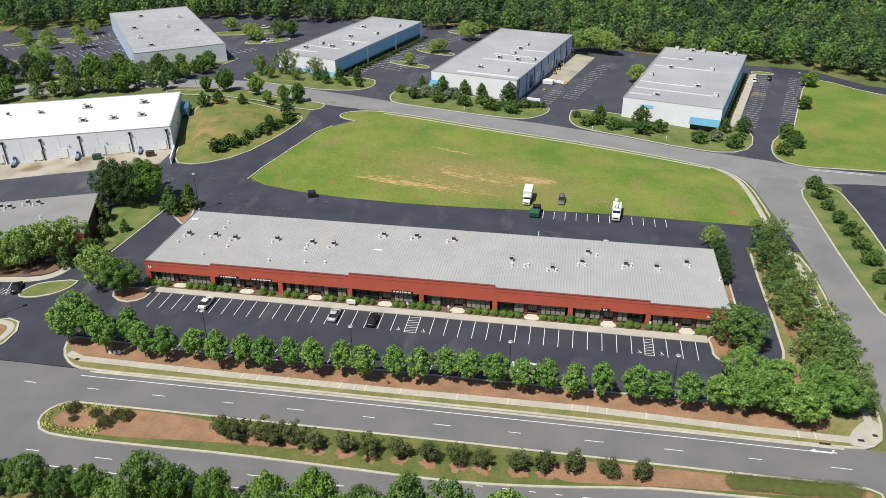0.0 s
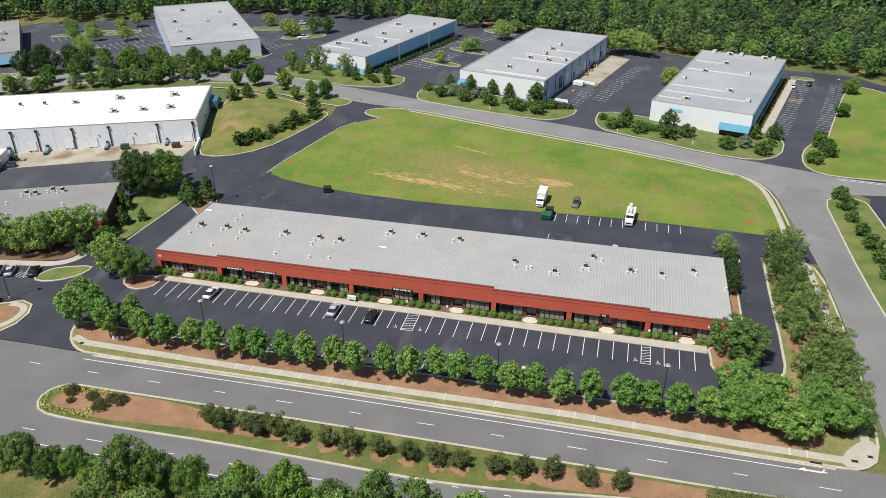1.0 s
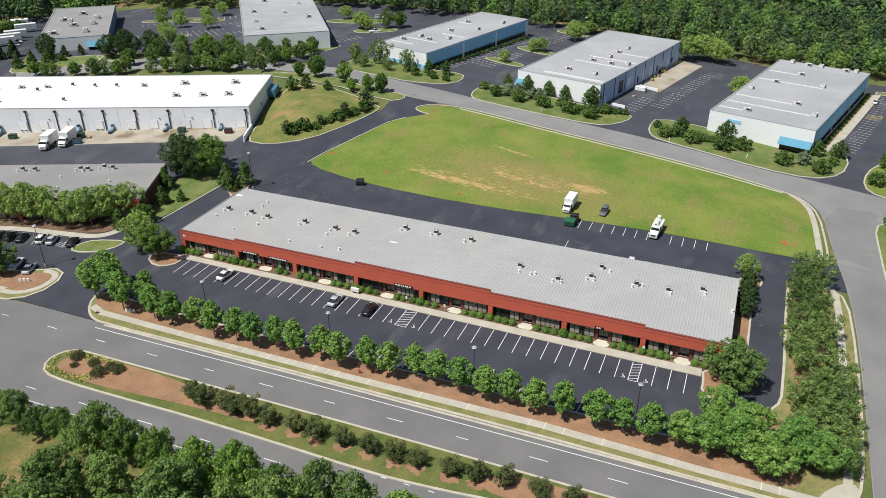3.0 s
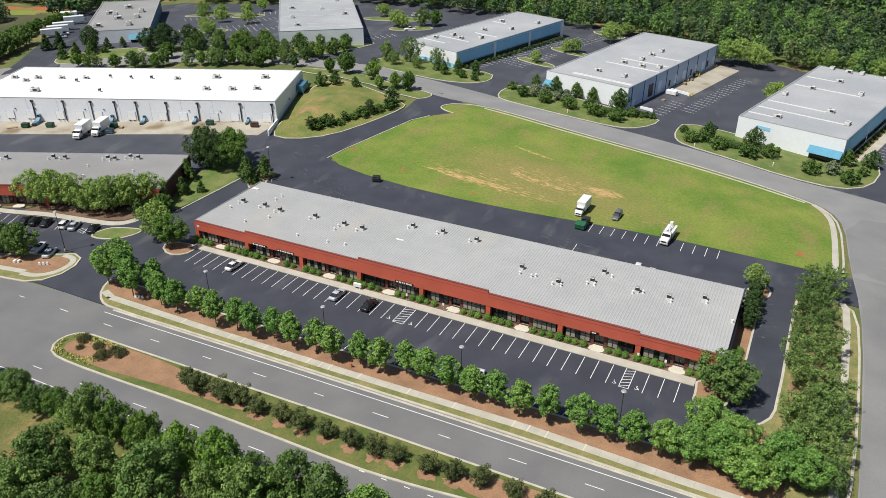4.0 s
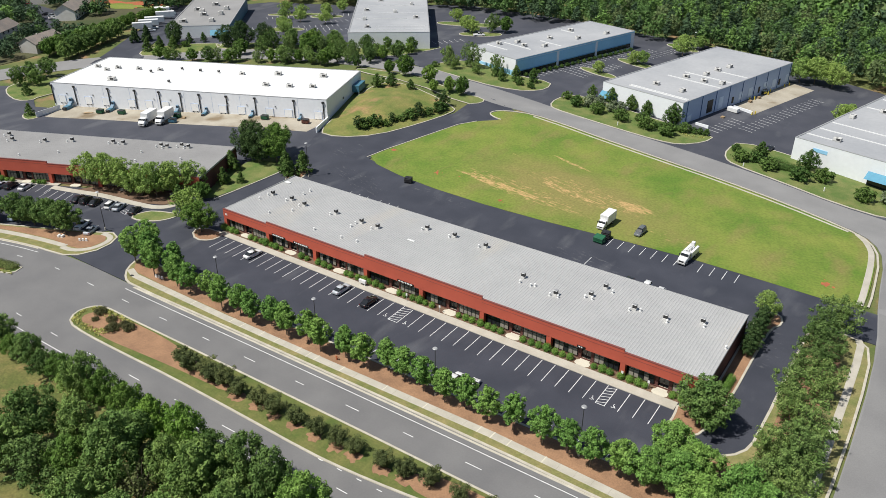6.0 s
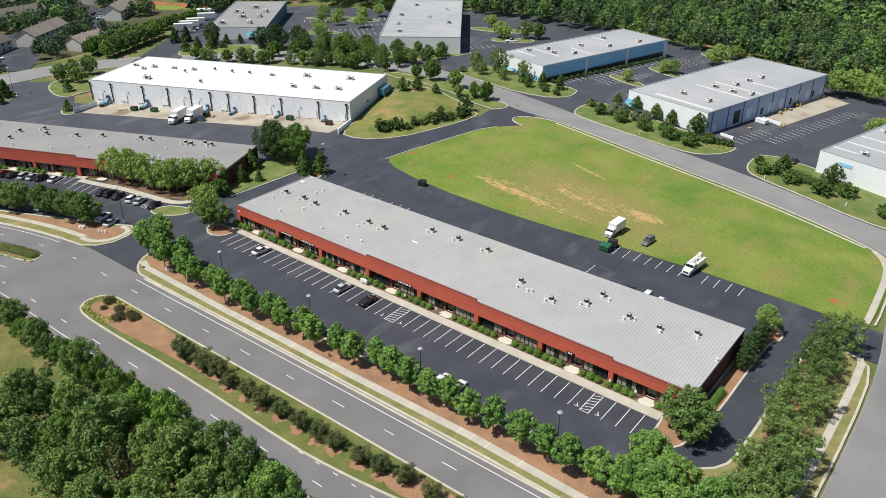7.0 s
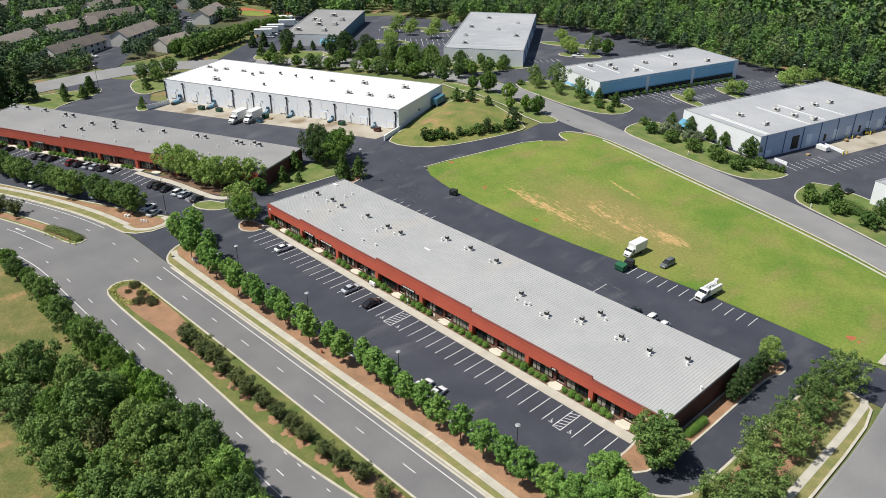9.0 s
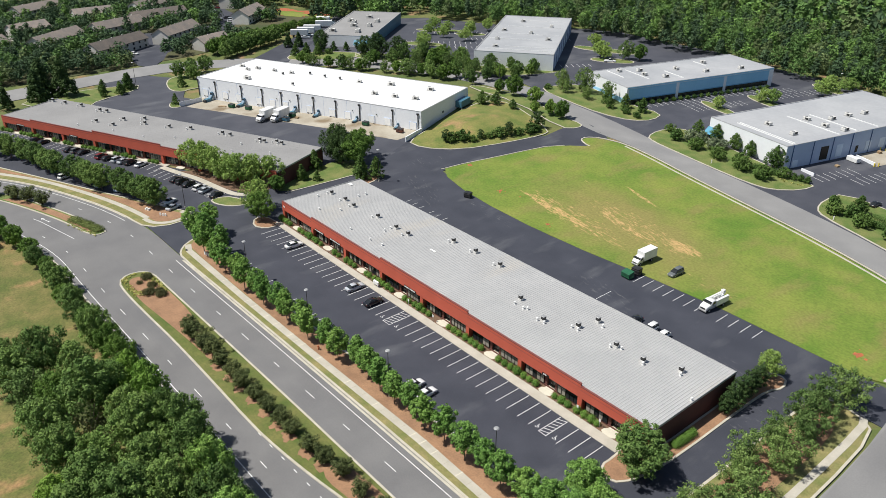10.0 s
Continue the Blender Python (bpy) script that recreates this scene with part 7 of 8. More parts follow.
for x, y, col, style, word in ((-173.2, -30.6, CAR_BLACK, "suv", "black"), (-170.0, -29.2, CAR_BLACK, "sedan", "black"), (-156.5, -24.3, CAR_BLACK, "sedan", "black"), (-153.6, -22.9, CAR_GREY, "suv", "dark grey"), (-151.0, -21.6, CAR_BLACK, "sedan", "black"), (-142.8, -18.3, CAR_RED, "suv", "dark red"), (-140.0, -17.2, CAR_BLACK, "hatch", "black"), (-136.4, -15.2, CAR_SILVER, "suv", "silver"),
                               (-133.9, -14.1, CAR_SILVER, "sedan", "silver"), (-131.2, -12.9, CAR_BLACK, "suv", "black"), (-127.2, -10.9, CAR_WHITE, "sedan", "white"), (-107.4, -7.3, CAR_BLACK, "sedan", "black"), (-104.7, -6.6, CAR_BLACK, "suv", "black"), (-101.6, -5.9, CAR_BLACK, "sedan", "black"), (-96.5, -4.5, CAR_WHITE, "suv", "white"), (-93.8, -4.0, CAR_SILVER, "sedan", "silver"), (-88.4, -3.0, CAR_BLACK, "sedan", "black"),
                               (-92.2, -16.0, CAR_WHITE, "pickup", "white"), (-87.8, -16.4, CAR_SILVER, "sedan", "silver"), (-118.0, -26.4, CAR_BLUE, "sedan", "pale blue"), (-111.0, -23.0, CAR_BLUE, "suv", "pale blue"), (-132, -33, CAR_WHITE, "suv", "white")):
    car(word + (" pickup" if style == "pickup" else " car") + " parked before the neighbouring building", ground_pose(x, y, 24 + 90), col, style, "cars before the neighbour")
for x, y, rz, col, style in ((-122, 232, 30, CAR_WHITE, "suv"), (-116, 231, 120, CAR_GREY, "sedan"), (-111, 205, 40, CAR_WHITE, "pickup"), (101.5, 203, 76, CAR_WHITE, "sedan"), (108, 207, 76, CAR_BLACK, "suv"), (38, 145.5, 85, CAR_BLACK, "sedan"), (-278.1, 42.6, 30, CAR_WHITE, "sedan"), (-296, -2, 20, CAR_BLUE, "suv"), (-308, 110, 60, CAR_WHITE, "sedan"), (-312, 112, 60, CAR_SILVER, "suv"), (-319, 113, 60, CAR_BLACK, "sedan"), (-316, 119, 60, CAR_WHITE, "suv"), (-357, 120, 60, CAR_WHITE, "sedan"), (-350, 122, 60, CAR_RED, "sedan"),
                             (-264, 143, 48, CAR_WHITE, "suv"), (-261, 139, 48, CAR_WHITE, "pickup"), (-258, 135, 48, CAR_WHITE, "suv"), (-255, 131, 48, CAR_WHITE, "pickup"), (-252, 127, 48, CAR_SILVER, "suv"), (-246, 124, 48, CAR_WHITE, "suv"), (-243, 120, 48, CAR_SILVER, "sedan")):
    car("distant parked vehicle of plain colour", ground_pose(x, y, rz), col, style, "distant parked vehicles")

r6 = random.Random(31)
for k in range(16):
    x, y = -352 + 3.1 * (k % 12) + 4 * (k // 12), 117 - 0.9 * (k % 12) - 12 * (k // 12)
    car("small distant car in a residential car park", ground_pose(x, y, 75 + r6.uniform(-4, 4)), r6.choice((CAR_WHITE, CAR_SILVER, CAR_GREY, CAR_BLACK, CAR_WHITE)), r6.choice(("sedan", "suv", "hatch")), "cars of the residential estate")


def box_truck(label, at, group=""):
    t = thing("box_truck", label, "truck", group, at=at)
    part("cargo_box", bevelled(boxes((-1.3, 0, 0.95, 5.0, 2.3, 2.45)), 0.05), WHITE_METAL, t)
    part("cab", bevelled(loft(bmesh.new(), [hull(1.25, 1.0, 0.5, 2.3, 0.9), hull(1.9, 1.02, 0.5, 2.3, 0.9), hull(2.5, 1.02, 0.5, 1.75, 0.94), hull(3.0, 0.98, 0.5, 1.35, 0.94), hull(3.25, 0.9, 0.55, 1.1, 0.94)]), 0.04), CAR_WHITE, t, smooth=True)
    part("windscreen", boxes((2.28, 0, 1.6, 0.62, 1.7, 0.5)), GLASS, t)
    part("chassis", boxes((0, 0, 0.5, 6.2, 0.9, 0.4)), DARK_METAL, t)
    part("bumper", bevelled(boxes((3.3, 0, 0.4, 0.16, 1.9, 0.3)), 0.03), GALV, t)
    part("grille", boxes((3.2, 0, 0.75, 0.16, 1.1, 0.3)), DARK_METAL, t)
    for s in (-1, 1):
        part("side_window", boxes((1.85, s * 1.0, 1.55, 0.8, 0.06, 0.5)), GLASS, t)
        part("headlamp", boxes((3.18, s * 0.75, 0.8, 0.14, 0.26, 0.2)), LAMP_GLASS, t)
        part("mirror", boxes((2.3, s * 1.2, 1.5, 0.1, 0.2, 0.4)), DARK_METAL, t)
        wheel(2.3, s * 0.9, 0.42, t, 0.28), wheel(-2.0, s * 0.9, 0.42, t, 0.42)
    return t


TRUCK = box_truck("white box truck parked on the field edge", ground_pose(17.9, 61.0, -92))
for (x, y), rz in (((-144.4, 43.2), -69), ((-140.6, 47.2), -69)):
    tagged(copy_thing(TRUCK, pose(x, y, land(x, y) + 0.07, 0, 0, rz) @ Matrix.Scale(1.22, 4)), "white box truck backed to the loading dock", "truck", "trucks at the dock")
tagged(copy_thing(TRUCK, pose(-267, 148, 3.0, 0, 0, 48) @ Matrix.Scale(1.5, 4)), "long white trailer parked far behind", "truck")


def bucket_truck(at):
    t = thing("bucket_truck", "white utility bucket truck parked at the field edge", "truck", at=at)
    part("cab", bevelled(loft(bmesh.new(), [hull(0.3, 1.08, 0.6, 2.5, 0.9), hull(1.5, 1.1, 0.6, 2.55, 0.9), hull(2.1, 1.1, 0.6, 1.85, 0.94), hull(3.2, 1.04, 0.6, 1.6, 0.9), hull(3.5, 0.92, 0.65, 1.35, 0.9)]), 0.05), CAR_WHITE, t, smooth=True)
    part("windscreen", boxes((1.86, 0, 1.78, 0.55, 1.8, 0.6)), GLASS, t)
    part("service_body", bevelled(boxes((-2.0, -0.85, 0.8, 4.5, 0.6, 1.5), (-2.0, 0.85, 0.8, 4.5, 0.6, 1.5), (-2.0, 0, 0.8, 4.5, 1.2, 0.5)), 0.04), CAR_WHITE, t)
    part("turret", bevelled(boxes((-2.6, 0, 1.3, 1.0, 1.0, 1.3)), 0.08), WHITE_METAL, t)
    bm = bmesh.new()
    tube(bm, (-2.6, 0.1, 2.6), (0.2, 0.15, 2.75), 0.2, 0.16)
    part("lower_boom", bm, WHITE_METAL, t)
    bm = bmesh.new()
    tube(bm, (0.2, -0.2, 2.85), (-3.0, -0.25, 2.65), 0.15, 0.13)
    part("upper_boom", bm, WHITE_METAL, t)
    part("bucket", bevelled(boxes((-3.8, -0.3, 2.2, 0.8, 0.8, 1.0)), 0.06), WHITE_METAL, t)
    part("chassis", boxes((-0.4, 0, 0.5, 7.4, 1.0, 0.4)), DARK_METAL, t)
    part("bumper", bevelled(boxes((3.6, 0, 0.45, 0.16, 2.1, 0.35)), 0.03), GALV, t)
    part("grille", boxes((3.46, 0, 0.85, 0.14, 1.2, 0.4)), DARK_METAL, t)
    for s in (-1, 1):
        part("side_window", boxes((1.0, s * 1.07, 1.75, 0.9, 0.06, 0.55)), GLASS, t)
        part("headlamp", boxes((3.45, s * 0.8, 0.95, 0.12, 0.26, 0.22)), LAMP_GLASS, t)
        part("mirror", boxes((1.8, s * 1.3, 1.7, 0.1, 0.2, 0.45)), DARK_METAL, t)
        wheel(2.5, s * 0.95, 0.48, t, 0.3), wheel(-2.4, s * 0.95, 0.48, t, 0.5)
    return t


bucket_truck(ground_pose(41.2, 55.4, -94))


def dumpster(label, at, colour, sx=2.0, sy=1.8, sz=1.5, group="", lid_open=False):
    d = thing("dumpster", label, "dumpster", group, at=at)
    bm = bmesh.new()
    v = [bm.verts.new(p) for p in ((-sx / 2, -sy / 2 * 0.8, 0.12), (sx / 2, -sy / 2 * 0.8, 0.12), (sx / 2, sy / 2, 0.12), (-sx / 2, sy / 2, 0.12), (-sx / 2, -sy / 2, sz * 0.8), (sx / 2, -sy / 2, sz * 0.8), (sx / 2, sy / 2, sz), (-sx / 2, sy / 2, sz))]
    for f in ((3, 2, 1, 0), (0, 1, 5, 4), (1, 2, 6, 5), (2, 3, 7, 6), (3, 0, 4, 7), (4, 5, 6, 7)):
        bm.faces.new([v[i] for i in f])
    part("body", bevelled(bm, 0.03), colour, d)
    part("rib", boxes((0, -sy / 2 * 0.93, 0.5, sx, 0.1, 0.1)), colour, d)
    for s in (-1, 1):
        part("fork_pocket", bevelled(boxes((s * (sx / 2 + 0.06), 0, sz * 0.42, 0.14, sy * 0.7, 0.16)), 0.02), colour, d)
        bm = bmesh.new()
        if lid_open:
            box(bm, s * sx / 4, sy / 2 + 0.45, sz * 0.55, sx / 2 - 0.05, 0.9, 0.06)
        else:
            box(bm, s * sx / 4, 0, sz * 0.93, sx / 2 - 0.05, sy, 0.08)
        part("lid", bm, DARK_METAL, d, "black plastic lid")
    for x in (-1, 1):
        for y in (-1, 1):
            part("castor", boxes((x * sx * 0.4, y * sy * 0.35, 0, 0.12, 0.12, 0.13)), DARK_METAL, d)
    return d


dumpster("black steel dumpster on the asphalt edge", ground_pose(-40.2, 54.0, 20), DARK_METAL, 2.1, 1.7, 1.7)
dumpster("dark green steel dumpster with open lids", ground_pose(20.4, 51.6, -4), GREEN_STEEL, 2.5, 1.9, 1.9, lid_open=True)
dumpster("black steel dumpster behind a green one", ground_pose(20.8, 54.6, 6), DARK_METAL, 2.1, 1.8, 1.9)
for x, y, c, w in ((-169.4, 41.6, GREEN_STEEL, "green"), (-161.6, 45.0, GREEN_STEEL, "green"), (-137.4, 48.2, BLUE, "blue"), (-96.8, 71.4, RUST, "rusty"), (-111.6, 66.8, GREEN_STEEL, "green"), (-140.4, 52.6, GREEN_STEEL, "green")):
    dumpster(w + " steel dumpster on the loading apron", pose(x, y, land(x, y) + 0.1, 0, 0, 21), c, 2.3, 1.8, 1.5, "dumpsters at the warehouse")


def timber_pile(x, y, z, rz, n, label):
    t = thing("pallet_stack", label, "pallets", at=pose(x, y, z, 0, 0, rz))
    for i in range(n):
        part("pallet", boxes((0.1 * (i % 2), 0, 0.14 * i, 3.0 if n < 4 else 1.2, 1.2, 0.11)), TIMBER, t)
    return t


timber_pile(-173.5, 39.4, land(-173.5, 39.4) + 0.08, 40, 2, "long timber boards lying on the loading apron")
timber_pile(-151.5, 46.8, land(-151.5, 46.8) + 0.08, 25, 5, "stack of wooden pallets beside a truck")
timber_pile(-137.5, 53.0, land(-137.5, 53) + 0.08, 20, 4, "stack of wooden pallets on the apron")


# ---------------------------------------------------------------- lamps and small things
def lamp_post(x, y, h=10.4, group="lamp posts in the car park"):
    t = thing("lamp_post", "dark metal lamp post with a flat round head", "lamp post", group, at=pose(x, y, land(x, y) + 0.1))
    bm = bmesh.new()
    tube(bm, (0, 0, 0), (0, 0, 0.7), 0.22, 0.2, 12)
    part("base", bm, CONCRETE, t)
    bm = bmesh.new()
    tube(bm, (0, 0, 0.7), (0, 0, h), 0.09, 0.06, 8)
    part("pole", bm, DARK_METAL, t)
    bm = bmesh.new()
    tube(bm, (0, 0, h), (0, 0, h + 0.1), 0.3, 0.48, 16)
    tube(bm, (0, 0, h + 0.1), (0, 0, h + 0.25), 0.48, 0.34, 16)
    part("head", bm, GALV, t, "grey domed lamp head")
    return t


POST = lamp_post(-36.1, -19.3)
for x, y in ((-226.0, 24.0), (-7.9, -19.5), (20.6, -19.4), (48.7, -18.7), (-86.0, -13.6), (-66.6, 40.6), (-111.4, 134.0), (112, 180)):
    copy_thing(POST, pose(x, y, land(x, y) - 0.05))
for x, y, rz in ((-54.5, -21.4, 10), (-84.8, -20.6, 30)):
    t = thing("sign_blocks", "three small white stone sign blocks in the mulch", "sign blocks", at=pose(x, y, 0.18, 0, 0, rz))
    for i in range(3):
        part("block", bevelled(boxes(((i - 1) * 0.85, 0, 0, 0.6, 0.3, 0.75, 0, 0.8)), 0.04), WHITE_METAL, t)
t = thing("mailbox_cluster", "white metal mailbox cabinet on legs beside the walk", "mailbox", at=pose(-14.6, 2.6, 0.16))
part("cabinet", bevelled(boxes((0, 0, 0.55, 1.9, 0.5, 0.8)), 0.03), WHITE_METAL, t)
for s in (-0.6, 0.6):
    part("leg", boxes((s, 0, 0, 0.12, 0.3, 0.56)), WHITE_METAL, t)
t = thing("red_valve", "small red fire valve post in the mulch", "fire valve", at=pose(-1.0, -21.6, 0.18))
bm = bmesh.new()
tube(bm, (0, 0, 0), (0, 0, 0.9), 0.16, 0.14)
tube(bm, (-0.35, 0, 0.62), (0.35, 0, 0.62), 0.12, 0.12)
part("standpipe", bm, CLAY, t)
for x, y in ((-2.6, 3.4), (46.5, 4.4), (51.6, 4.5), (6.0, 3.5)):
    t = thing("parking_sign", "small white parking sign on a post", "sign", "parking signs", at=pose(x, y - 0.4, 0.15))
    part("post", boxes((0, 0, 0, 0.06, 0.06, 1.9)), GALV, t)
    part("plate", boxes((0, -0.04, 1.3, 0.42, 0.03, 0.62)), WHITE_METAL, t)


def drain(x, y, sx, sy):
    d = setting(sheet("drain_grate", [(x - sx, y - sy), (x + sx, y - sy), (x + sx, y + sy), (x - sx, y + sy)], 0.215, DARK_METAL), "dark iron drain grate in the kerb", "drain")


drain(-60.6, -24.2, 0.45, 0.3), drain(78.6, -23.0, 0.5, 0.3), drain(81.2, -21.4, 0.4, 0.3), drain(72.6, -24.8, 0.9, 0.25)
# yard of the white building: apron, ramp walls, bollards, tank
setting(sheet("loading_apron", [(15.6, 181.4), (24.4, 176.6), (36, 222), (25.9, 226.5)], 0.06, APRON), "pale concrete loading apron with a ramp", "loading apron")
for x, y, l, rz in ((20.0, 178.6, 8.6, -22), (13.4, 152.4, 5.0, -14)):
    t = thing("ramp_wall", "low white concrete ramp wall", "wall", "ramp walls", at=pose(x, y, land(x, y), 0, 0, rz))
    part("wall", boxes((0, 0, -0.2, l, 0.35, 1.15)), WHITE_WALL, t)
t = thing("roll_off_container", "pale steel container beside the dock", "container", at=pose(17.6, 175.0, land(16.6, 173), 0, 0, -16) @ Matrix.Scale(0.9, 4))
part("body", bevelled(boxes((0, 0, 0.2, 4.6, 2.2, 1.6)), 0.06), WHITE_METAL, t)
part("rail", boxes((0, 0, 0, 4.6, 1.0, 0.2)), DARK_METAL, t)
post = None
for i in range(11):
    bx, by = ((24.0, 176.2), (24.8, 177.6), (18.6, 193.0), (20.0, 194.4), (20.6, 206.0), (22.4, 208.2), (25.2, 219.0), (11.6, 171.0), (12.4, 173.6), (22.6, 204.2), (26.4, 222.0))[i]
    m = pose(bx, by, land(bx, by) + 0.03)
    if post is None:
        post = thing("bollard", "yellow steel safety bollard", "bollard", "bollards at the docks", at=m)
        bm = bmesh.new()
        tube(bm, (0, 0, 0), (0, 0, 1.2), 0.2, 0.2, 10)
        part("tube", bm, YELLOW, post)
    else:
        copy_thing(post, m)
for x, y, rz, n in ((19.6, 190, 70, 6), (21, 197, 60, 5), (16.5, 166, 76, 4)):
    timber_pile(x, y, land(x, y) + 0.06, rz, n, "stack of wooden pallets by the dock")


for x, y, rz in ((-247.9, 119.3, 52), (-249.8, 124.4, 52), (-252.4, 129.8, 52), (-258.6, 141.0, 52)):
    t = thing("box_trailer", "white box trailer parked beside the far building", "trailer", "trailers beside the far building", at=pose(x, y, land(x, y) + 0.06, 0, 0, rz))
    part("body", bevelled(boxes((0, 0, 1.1, 9.0, 2.5, 2.7)), 0.06), WHITE_METAL, t)
    part("chassis", boxes((0, 0, 0.8, 8.6, 0.9, 0.3)), DARK_METAL, t)
    for w in (-1.0, 1.0):
        bm = bmesh.new()
        tube(bm, (-3.0, w - 0.14, 0.5), (-3.0, w + 0.14, 0.5), 0.5, 0.5, 12)
        part("wheel", bm, RUBBER, t)
        part("landing_leg", boxes((2.8, w * 0.7, 0, 0.14, 0.14, 0.9)), DARK_METAL, t)


# ---------------------------------------------------------------- town houses
def town_houses(x0, y0, x1, y1, width=10.0, eave=5.2, ridge=8.2):
    """A terrace with a long gable roof; the ridge runs from x0, y0 to x1, y1."""
    l = math.hypot(x1 - x0, y1 - y0)
    z = land(x0, y0)
    t = thing("terrace_house", "pale terrace of town houses with a brown shingle roof", "house", "town houses", at=pose((x0 + x1) / 2, (y0 + y1) / 2, z, 0, 0, math.degrees(math.atan2(y1 - y0, x1 - x0))))
    bm = bmesh.new()
    h, w = l / 2, width / 2
    prof = [(-w, -0.5), (w, -0.5), (w, eave), (0, ridge - 0.25), (-w, eave)]
    a, b = [bm.verts.new((-h, y, zz)) for y, zz in prof], [bm.verts.new((h, y, zz)) for y, zz in prof]
    bm.faces.new(a[::-1]), bm.faces.new(b)
    for i in range(5):
        bm.faces.new((a[i], a[(i + 1) % 5], b[(i + 1) % 5], b[i]))
    part("wall", bm, SIDING, t)
    for s in (-1, 1):
        bm = bmesh.new()
        q = [bm.verts.new(p) for p in ((-h - 0.4, 0, ridge), (h + 0.4, 0, ridge), (h + 0.4, s * (w + 0.5), eave - 0.25), (-h - 0.4, s * (w + 0.5), eave - 0.25), (-h - 0.4, 0, ridge - 0.2), (h + 0.4, 0, ridge - 0.2), (h + 0.4, s * (w + 0.5), eave - 0.45), (-h - 0.4, s * (w + 0.5), eave - 0.45))]
        for f in ((0, 1, 2, 3), (7, 6, 5, 4), (0, 4, 5, 1), (1, 5, 6, 2), (2, 6, 7, 3), (3, 7, 4, 0)):
            bm.faces.new([q[i] for i in f])
        part("roof", bm, TAN_ROOF, t, "brown shingle roof slope")
        n = max(3, int(l / 4))
        for i in range(n):
            for zz in (0.9, 3.3):
                wdw = part("window", boxes((-h + l * (i + 0.5) / n, s * (w + 0.03), zz, 1.5, 0.08, 1.4)), WHITE_METAL, t)
                part("pane", boxes((-h + l * (i + 0.5) / n, s * (w + 0.06), zz + 0.1, 1.3, 0.06, 1.2)), GLASS, wdw)
    for k in range(1, int(l / 7)):
        part("party_wall", boxes((-h + 7 * k, 0, ridge - 0.3, 0.25, 0.6, 0.5)), SIDING, t)
    return t


HOUSES = ((-280.6, 23.2, -295.0, 52.7), (-288.5, 60.5, -304.0, 85.0), (-313.5, 6.0, -331, 32), (-329, 40, -338, 68.5), (-343, 66, -346, 98), (-377, 44, -377, 66), (-298.6, 111, -314, 130), (-262.2, 69.5, -268.0, 86.0, 9.0, 4.4, 6.9), (-354, 4, -360, 24), (-395, 90, -412, 112), (-410, 20, -425, 50), (-345, 125, -362, 150), (-430, 70, -440, 95), (-385, -20, -400, 8), (-345, -30, -358, -8), (-372, 78, -384, 104), (-318, -28, -332, -4))
for row in HOUSES:
    town_houses(*row)
ESTATE_STREET = rounded([(-252, 36), (-266, 37), (-285, 44), (-300, 56), (-318, 40), (-330, 40), (-320, 66), (-305, 100), (-330, 112), (-362, 118), (-362, 126), (-300, 118), (-276, 60), (-252, 46)], True, 1)
setting(sheet("street", ESTATE_STREET, 0.04, DARK_ASPHALT), "dark asphalt residential street", "road")
setting(sheet("sports_field", ragged(-311, 150, 26, 11, 30, 5, 26), 0.08, CLAY), "distant red clay and grass sports field", "field")
setting(sheet("sports_turf", ragged(-307, 147, 20, 8, 30, 6, 26), 0.12, FIELD), "bright green turf of the sports field", "field")
# this sheet paints the ground under the garden trees in a shaded tone
setting(sheet("woodland_floor", [(-480, -120), (-258, -120), (-257, 30), (-256, 66), (-268, 150), (-480, 150)], 0.02, SHADE_GRASS), "green ground darkened for the shade of garden trees", "ground")
r5 = random.Random(77)


def clear_of_houses(x, y):
    for x0, y0, x1, y1, *_ in HOUSES:
        dx, dy = x1 - x0, y1 - y0
        k = min(max(((x - x0) * dx + (y - y0) * dy) / (dx * dx + dy * dy), 0), 1)
        if math.hypot(x - x0 - k * dx, y - y0 - k * dy) < 7.6:
            return False
    return True


grove = []
tries = 0
while len(grove) < 900 and tries < 16000:
    tries += 1
    x, y = r5.uniform(-450, -250), r5.uniform(-80, 150)
    if x > -259 and y < 70 or x > -252 or (abs(y - 42) < 5 and x > -300) or math.hypot((x + 311) / 27, (y - 148) / 15) < 1:
        continue
    if inside(x, y, ESTATE_STREET) or (-336 < x < -300 and 104 < y < 124) or (x > -294 and y > 96):
        continue
    if clear_of_houses(x, y) and all((x - a) ** 2 + (y - b) ** 2 > 17 for a, b, _ in grove):
        grove.append((x, y, r5.uniform(0.7, 1.1)))
forest("garden_trees", "dense green garden trees round the town houses", grove, 8, 230, 0.96, 0.8, (7.0, 11.0), (8.0, 12.0), 0.35, (0.60, 0.29, 0.02, 0.09))
for k in range(22):
    put("oak", -250 - 0.9 * k + r5.uniform(-2, 2), 72 + 3.6 * k, 0.85 - 0.018 * k, 1.1, "trees along the residential edge", "dense green tree along the residential edge")
more = []
x = -470.0
while x < -262:
    y = 150.0
    while y < 300:
        px, py = x + r5.uniform(-2.4, 2.4), y + r5.uniform(-2.4, 2.4)
        if math.hypot((px + 311) / 27, (py - 148) / 15) > 1 and not (px > -272 and py < 175):
            more.append((px, py, 0.95))
        y += 6.4
    x += 6.4
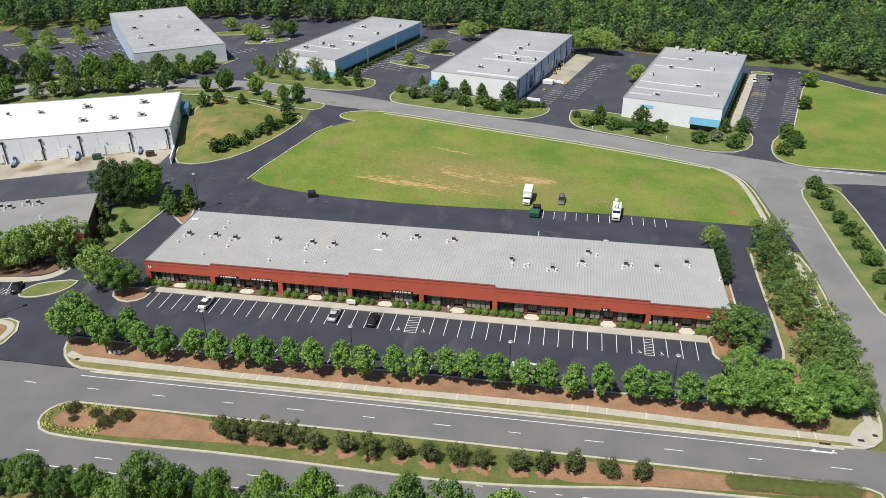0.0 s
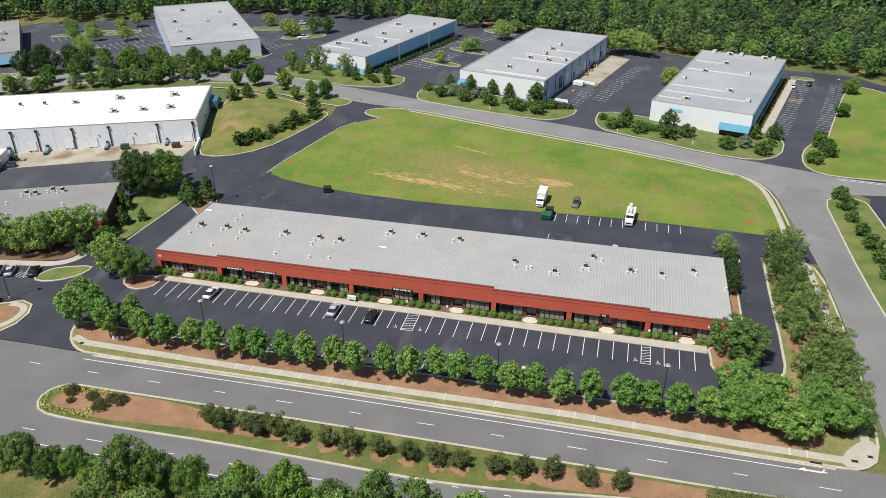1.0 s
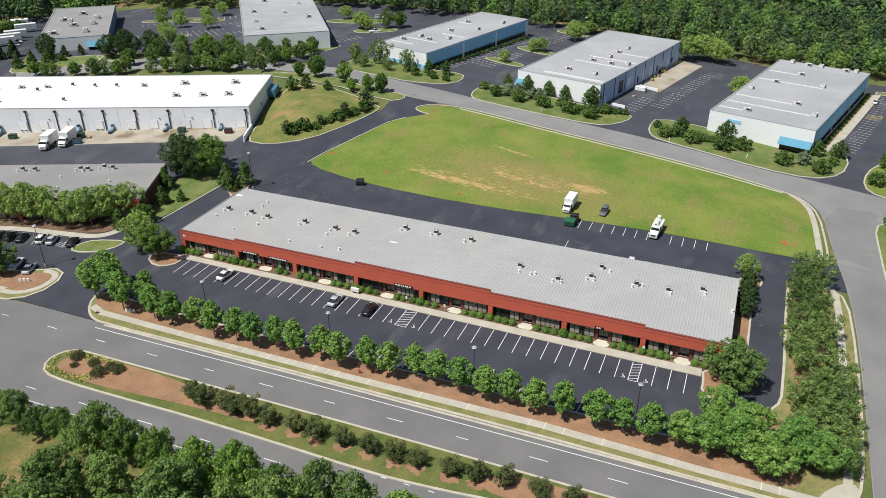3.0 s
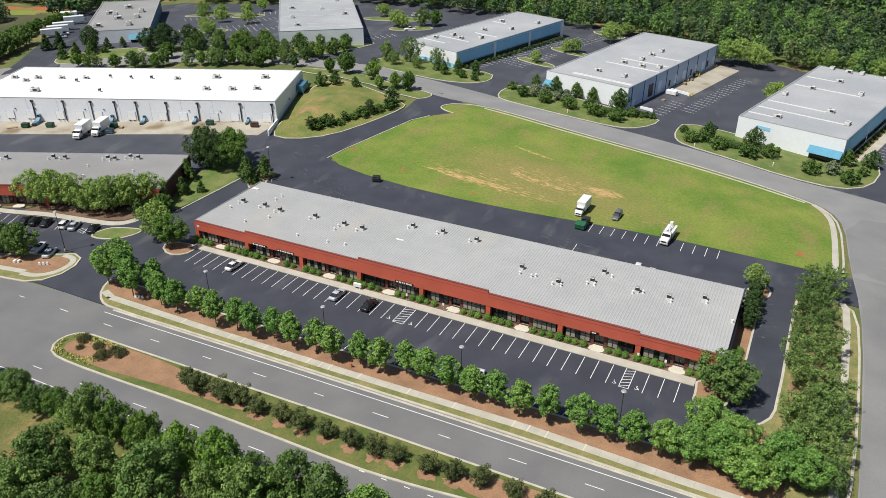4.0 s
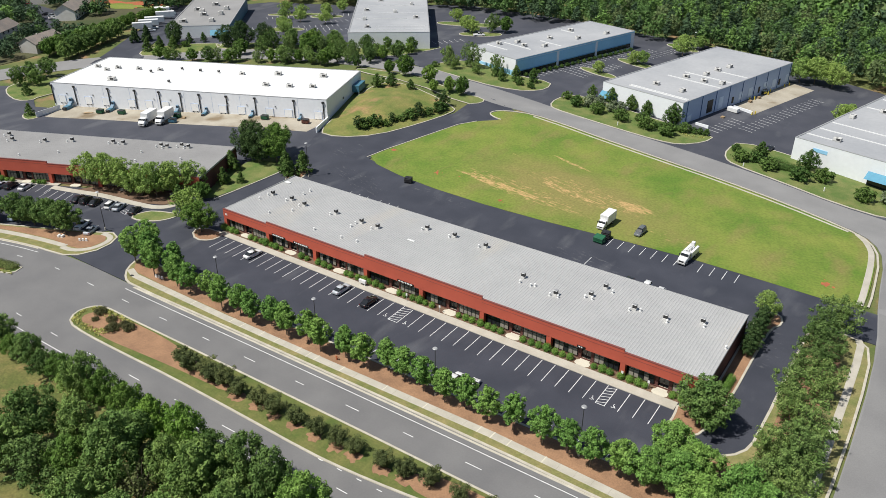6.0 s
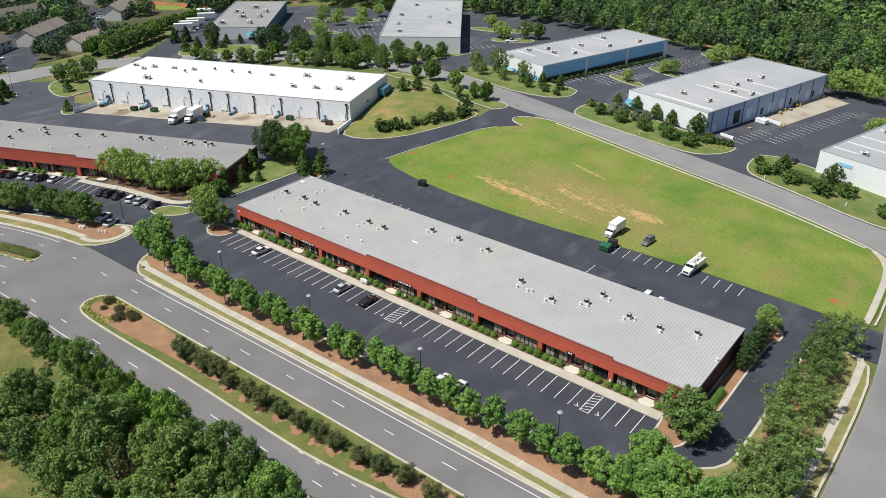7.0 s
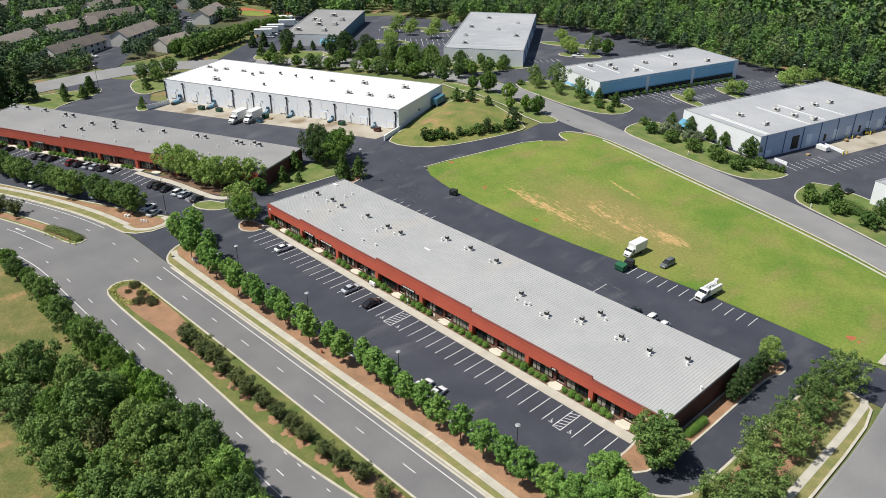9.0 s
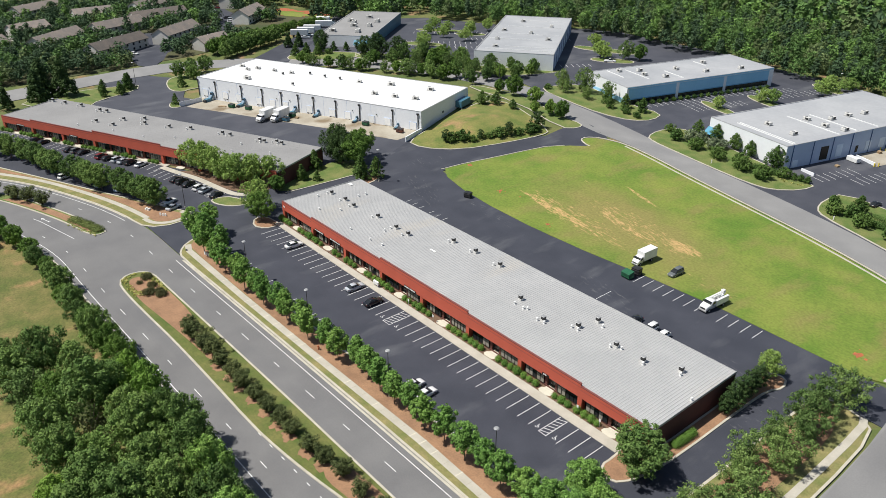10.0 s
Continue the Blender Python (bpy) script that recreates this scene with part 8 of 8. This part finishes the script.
forest("residential_wood", "dense green wood beyond the town houses", more, 5, 150, 1.35, 0.9)


def forklift(at):
    t = thing("forklift", "small yellow forklift at the loading docks", "forklift", at=at)
    part("body", bevelled(boxes((-0.5, 0, 0.35, 1.7, 1.1, 0.8)), 0.08), YELLOW, t)
    part("counterweight", bevelled(boxes((-1.35, 0, 0.35, 0.4, 1.0, 0.95)), 0.08), DARK_METAL, t)
    part("overhead_guard", boxes((-0.4, 0, 2.05, 1.2, 1.0, 0.08)), DARK_METAL, t)
    for x in (-0.9, 0.1):
        for y in (-0.45, 0.45):
            part("pillar", boxes((x, y, 1.1, 0.07, 0.07, 0.97)), DARK_METAL, t)
    for y in (-0.35, 0.35):
        part("mast_rail", boxes((0.55, y, 0.1, 0.12, 0.1, 2.2)), DARK_METAL, t)
        part("fork", boxes((1.1, y * 0.7, 0.12, 1.1, 0.12, 0.06)), GALV, t)
        wheel(0.2, y * 1.35, 0.3, t), wheel(-1.1, y * 1.35, 0.25, t)
    return t


forklift(ground_pose(21.6, 203.8, 60))
for x, y in ((59.3, 121.9), (35.1, 125.6), (-10.1, 134.1)):
    t = thing("utility_post", "short white utility marker post on the lawn", "marker post", "marker posts", at=pose(x, y, land(x, y) + 0.14))
    bm = bmesh.new()
    tube(bm, (0, 0, 0), (0, 0, 1.1), 0.16, 0.16, 10)
    part("post", bm, WHITE_METAL, t)
    bm = bmesh.new()
    tube(bm, (0, 0, 1.1), (0, 0, 1.22), 0.2, 0.1, 10)
    part("cap", bm, WHITE_METAL, t)
for x, y in ((62, 241), (70, 242), (79, 241), (88, 239)):
    put("light", x, y, 1.25, 1.1, "pale trees at the forest edge", "light green tree before the forest")
hedge("low dark green hedge before the white building", [(0.0, 141.6), (6.4, 140.6)], 2.0, 1.5, 1300, LEAF_SHRUB)
hedge("low dark green hedge before the blue-white building", [(41.0, 137.2), (49.0, 134.6)], 2.0, 1.5, 1500, LEAF_SHRUB)
copy_thing(POST, pose(-19, 238, land(-19, 238) - 0.05))
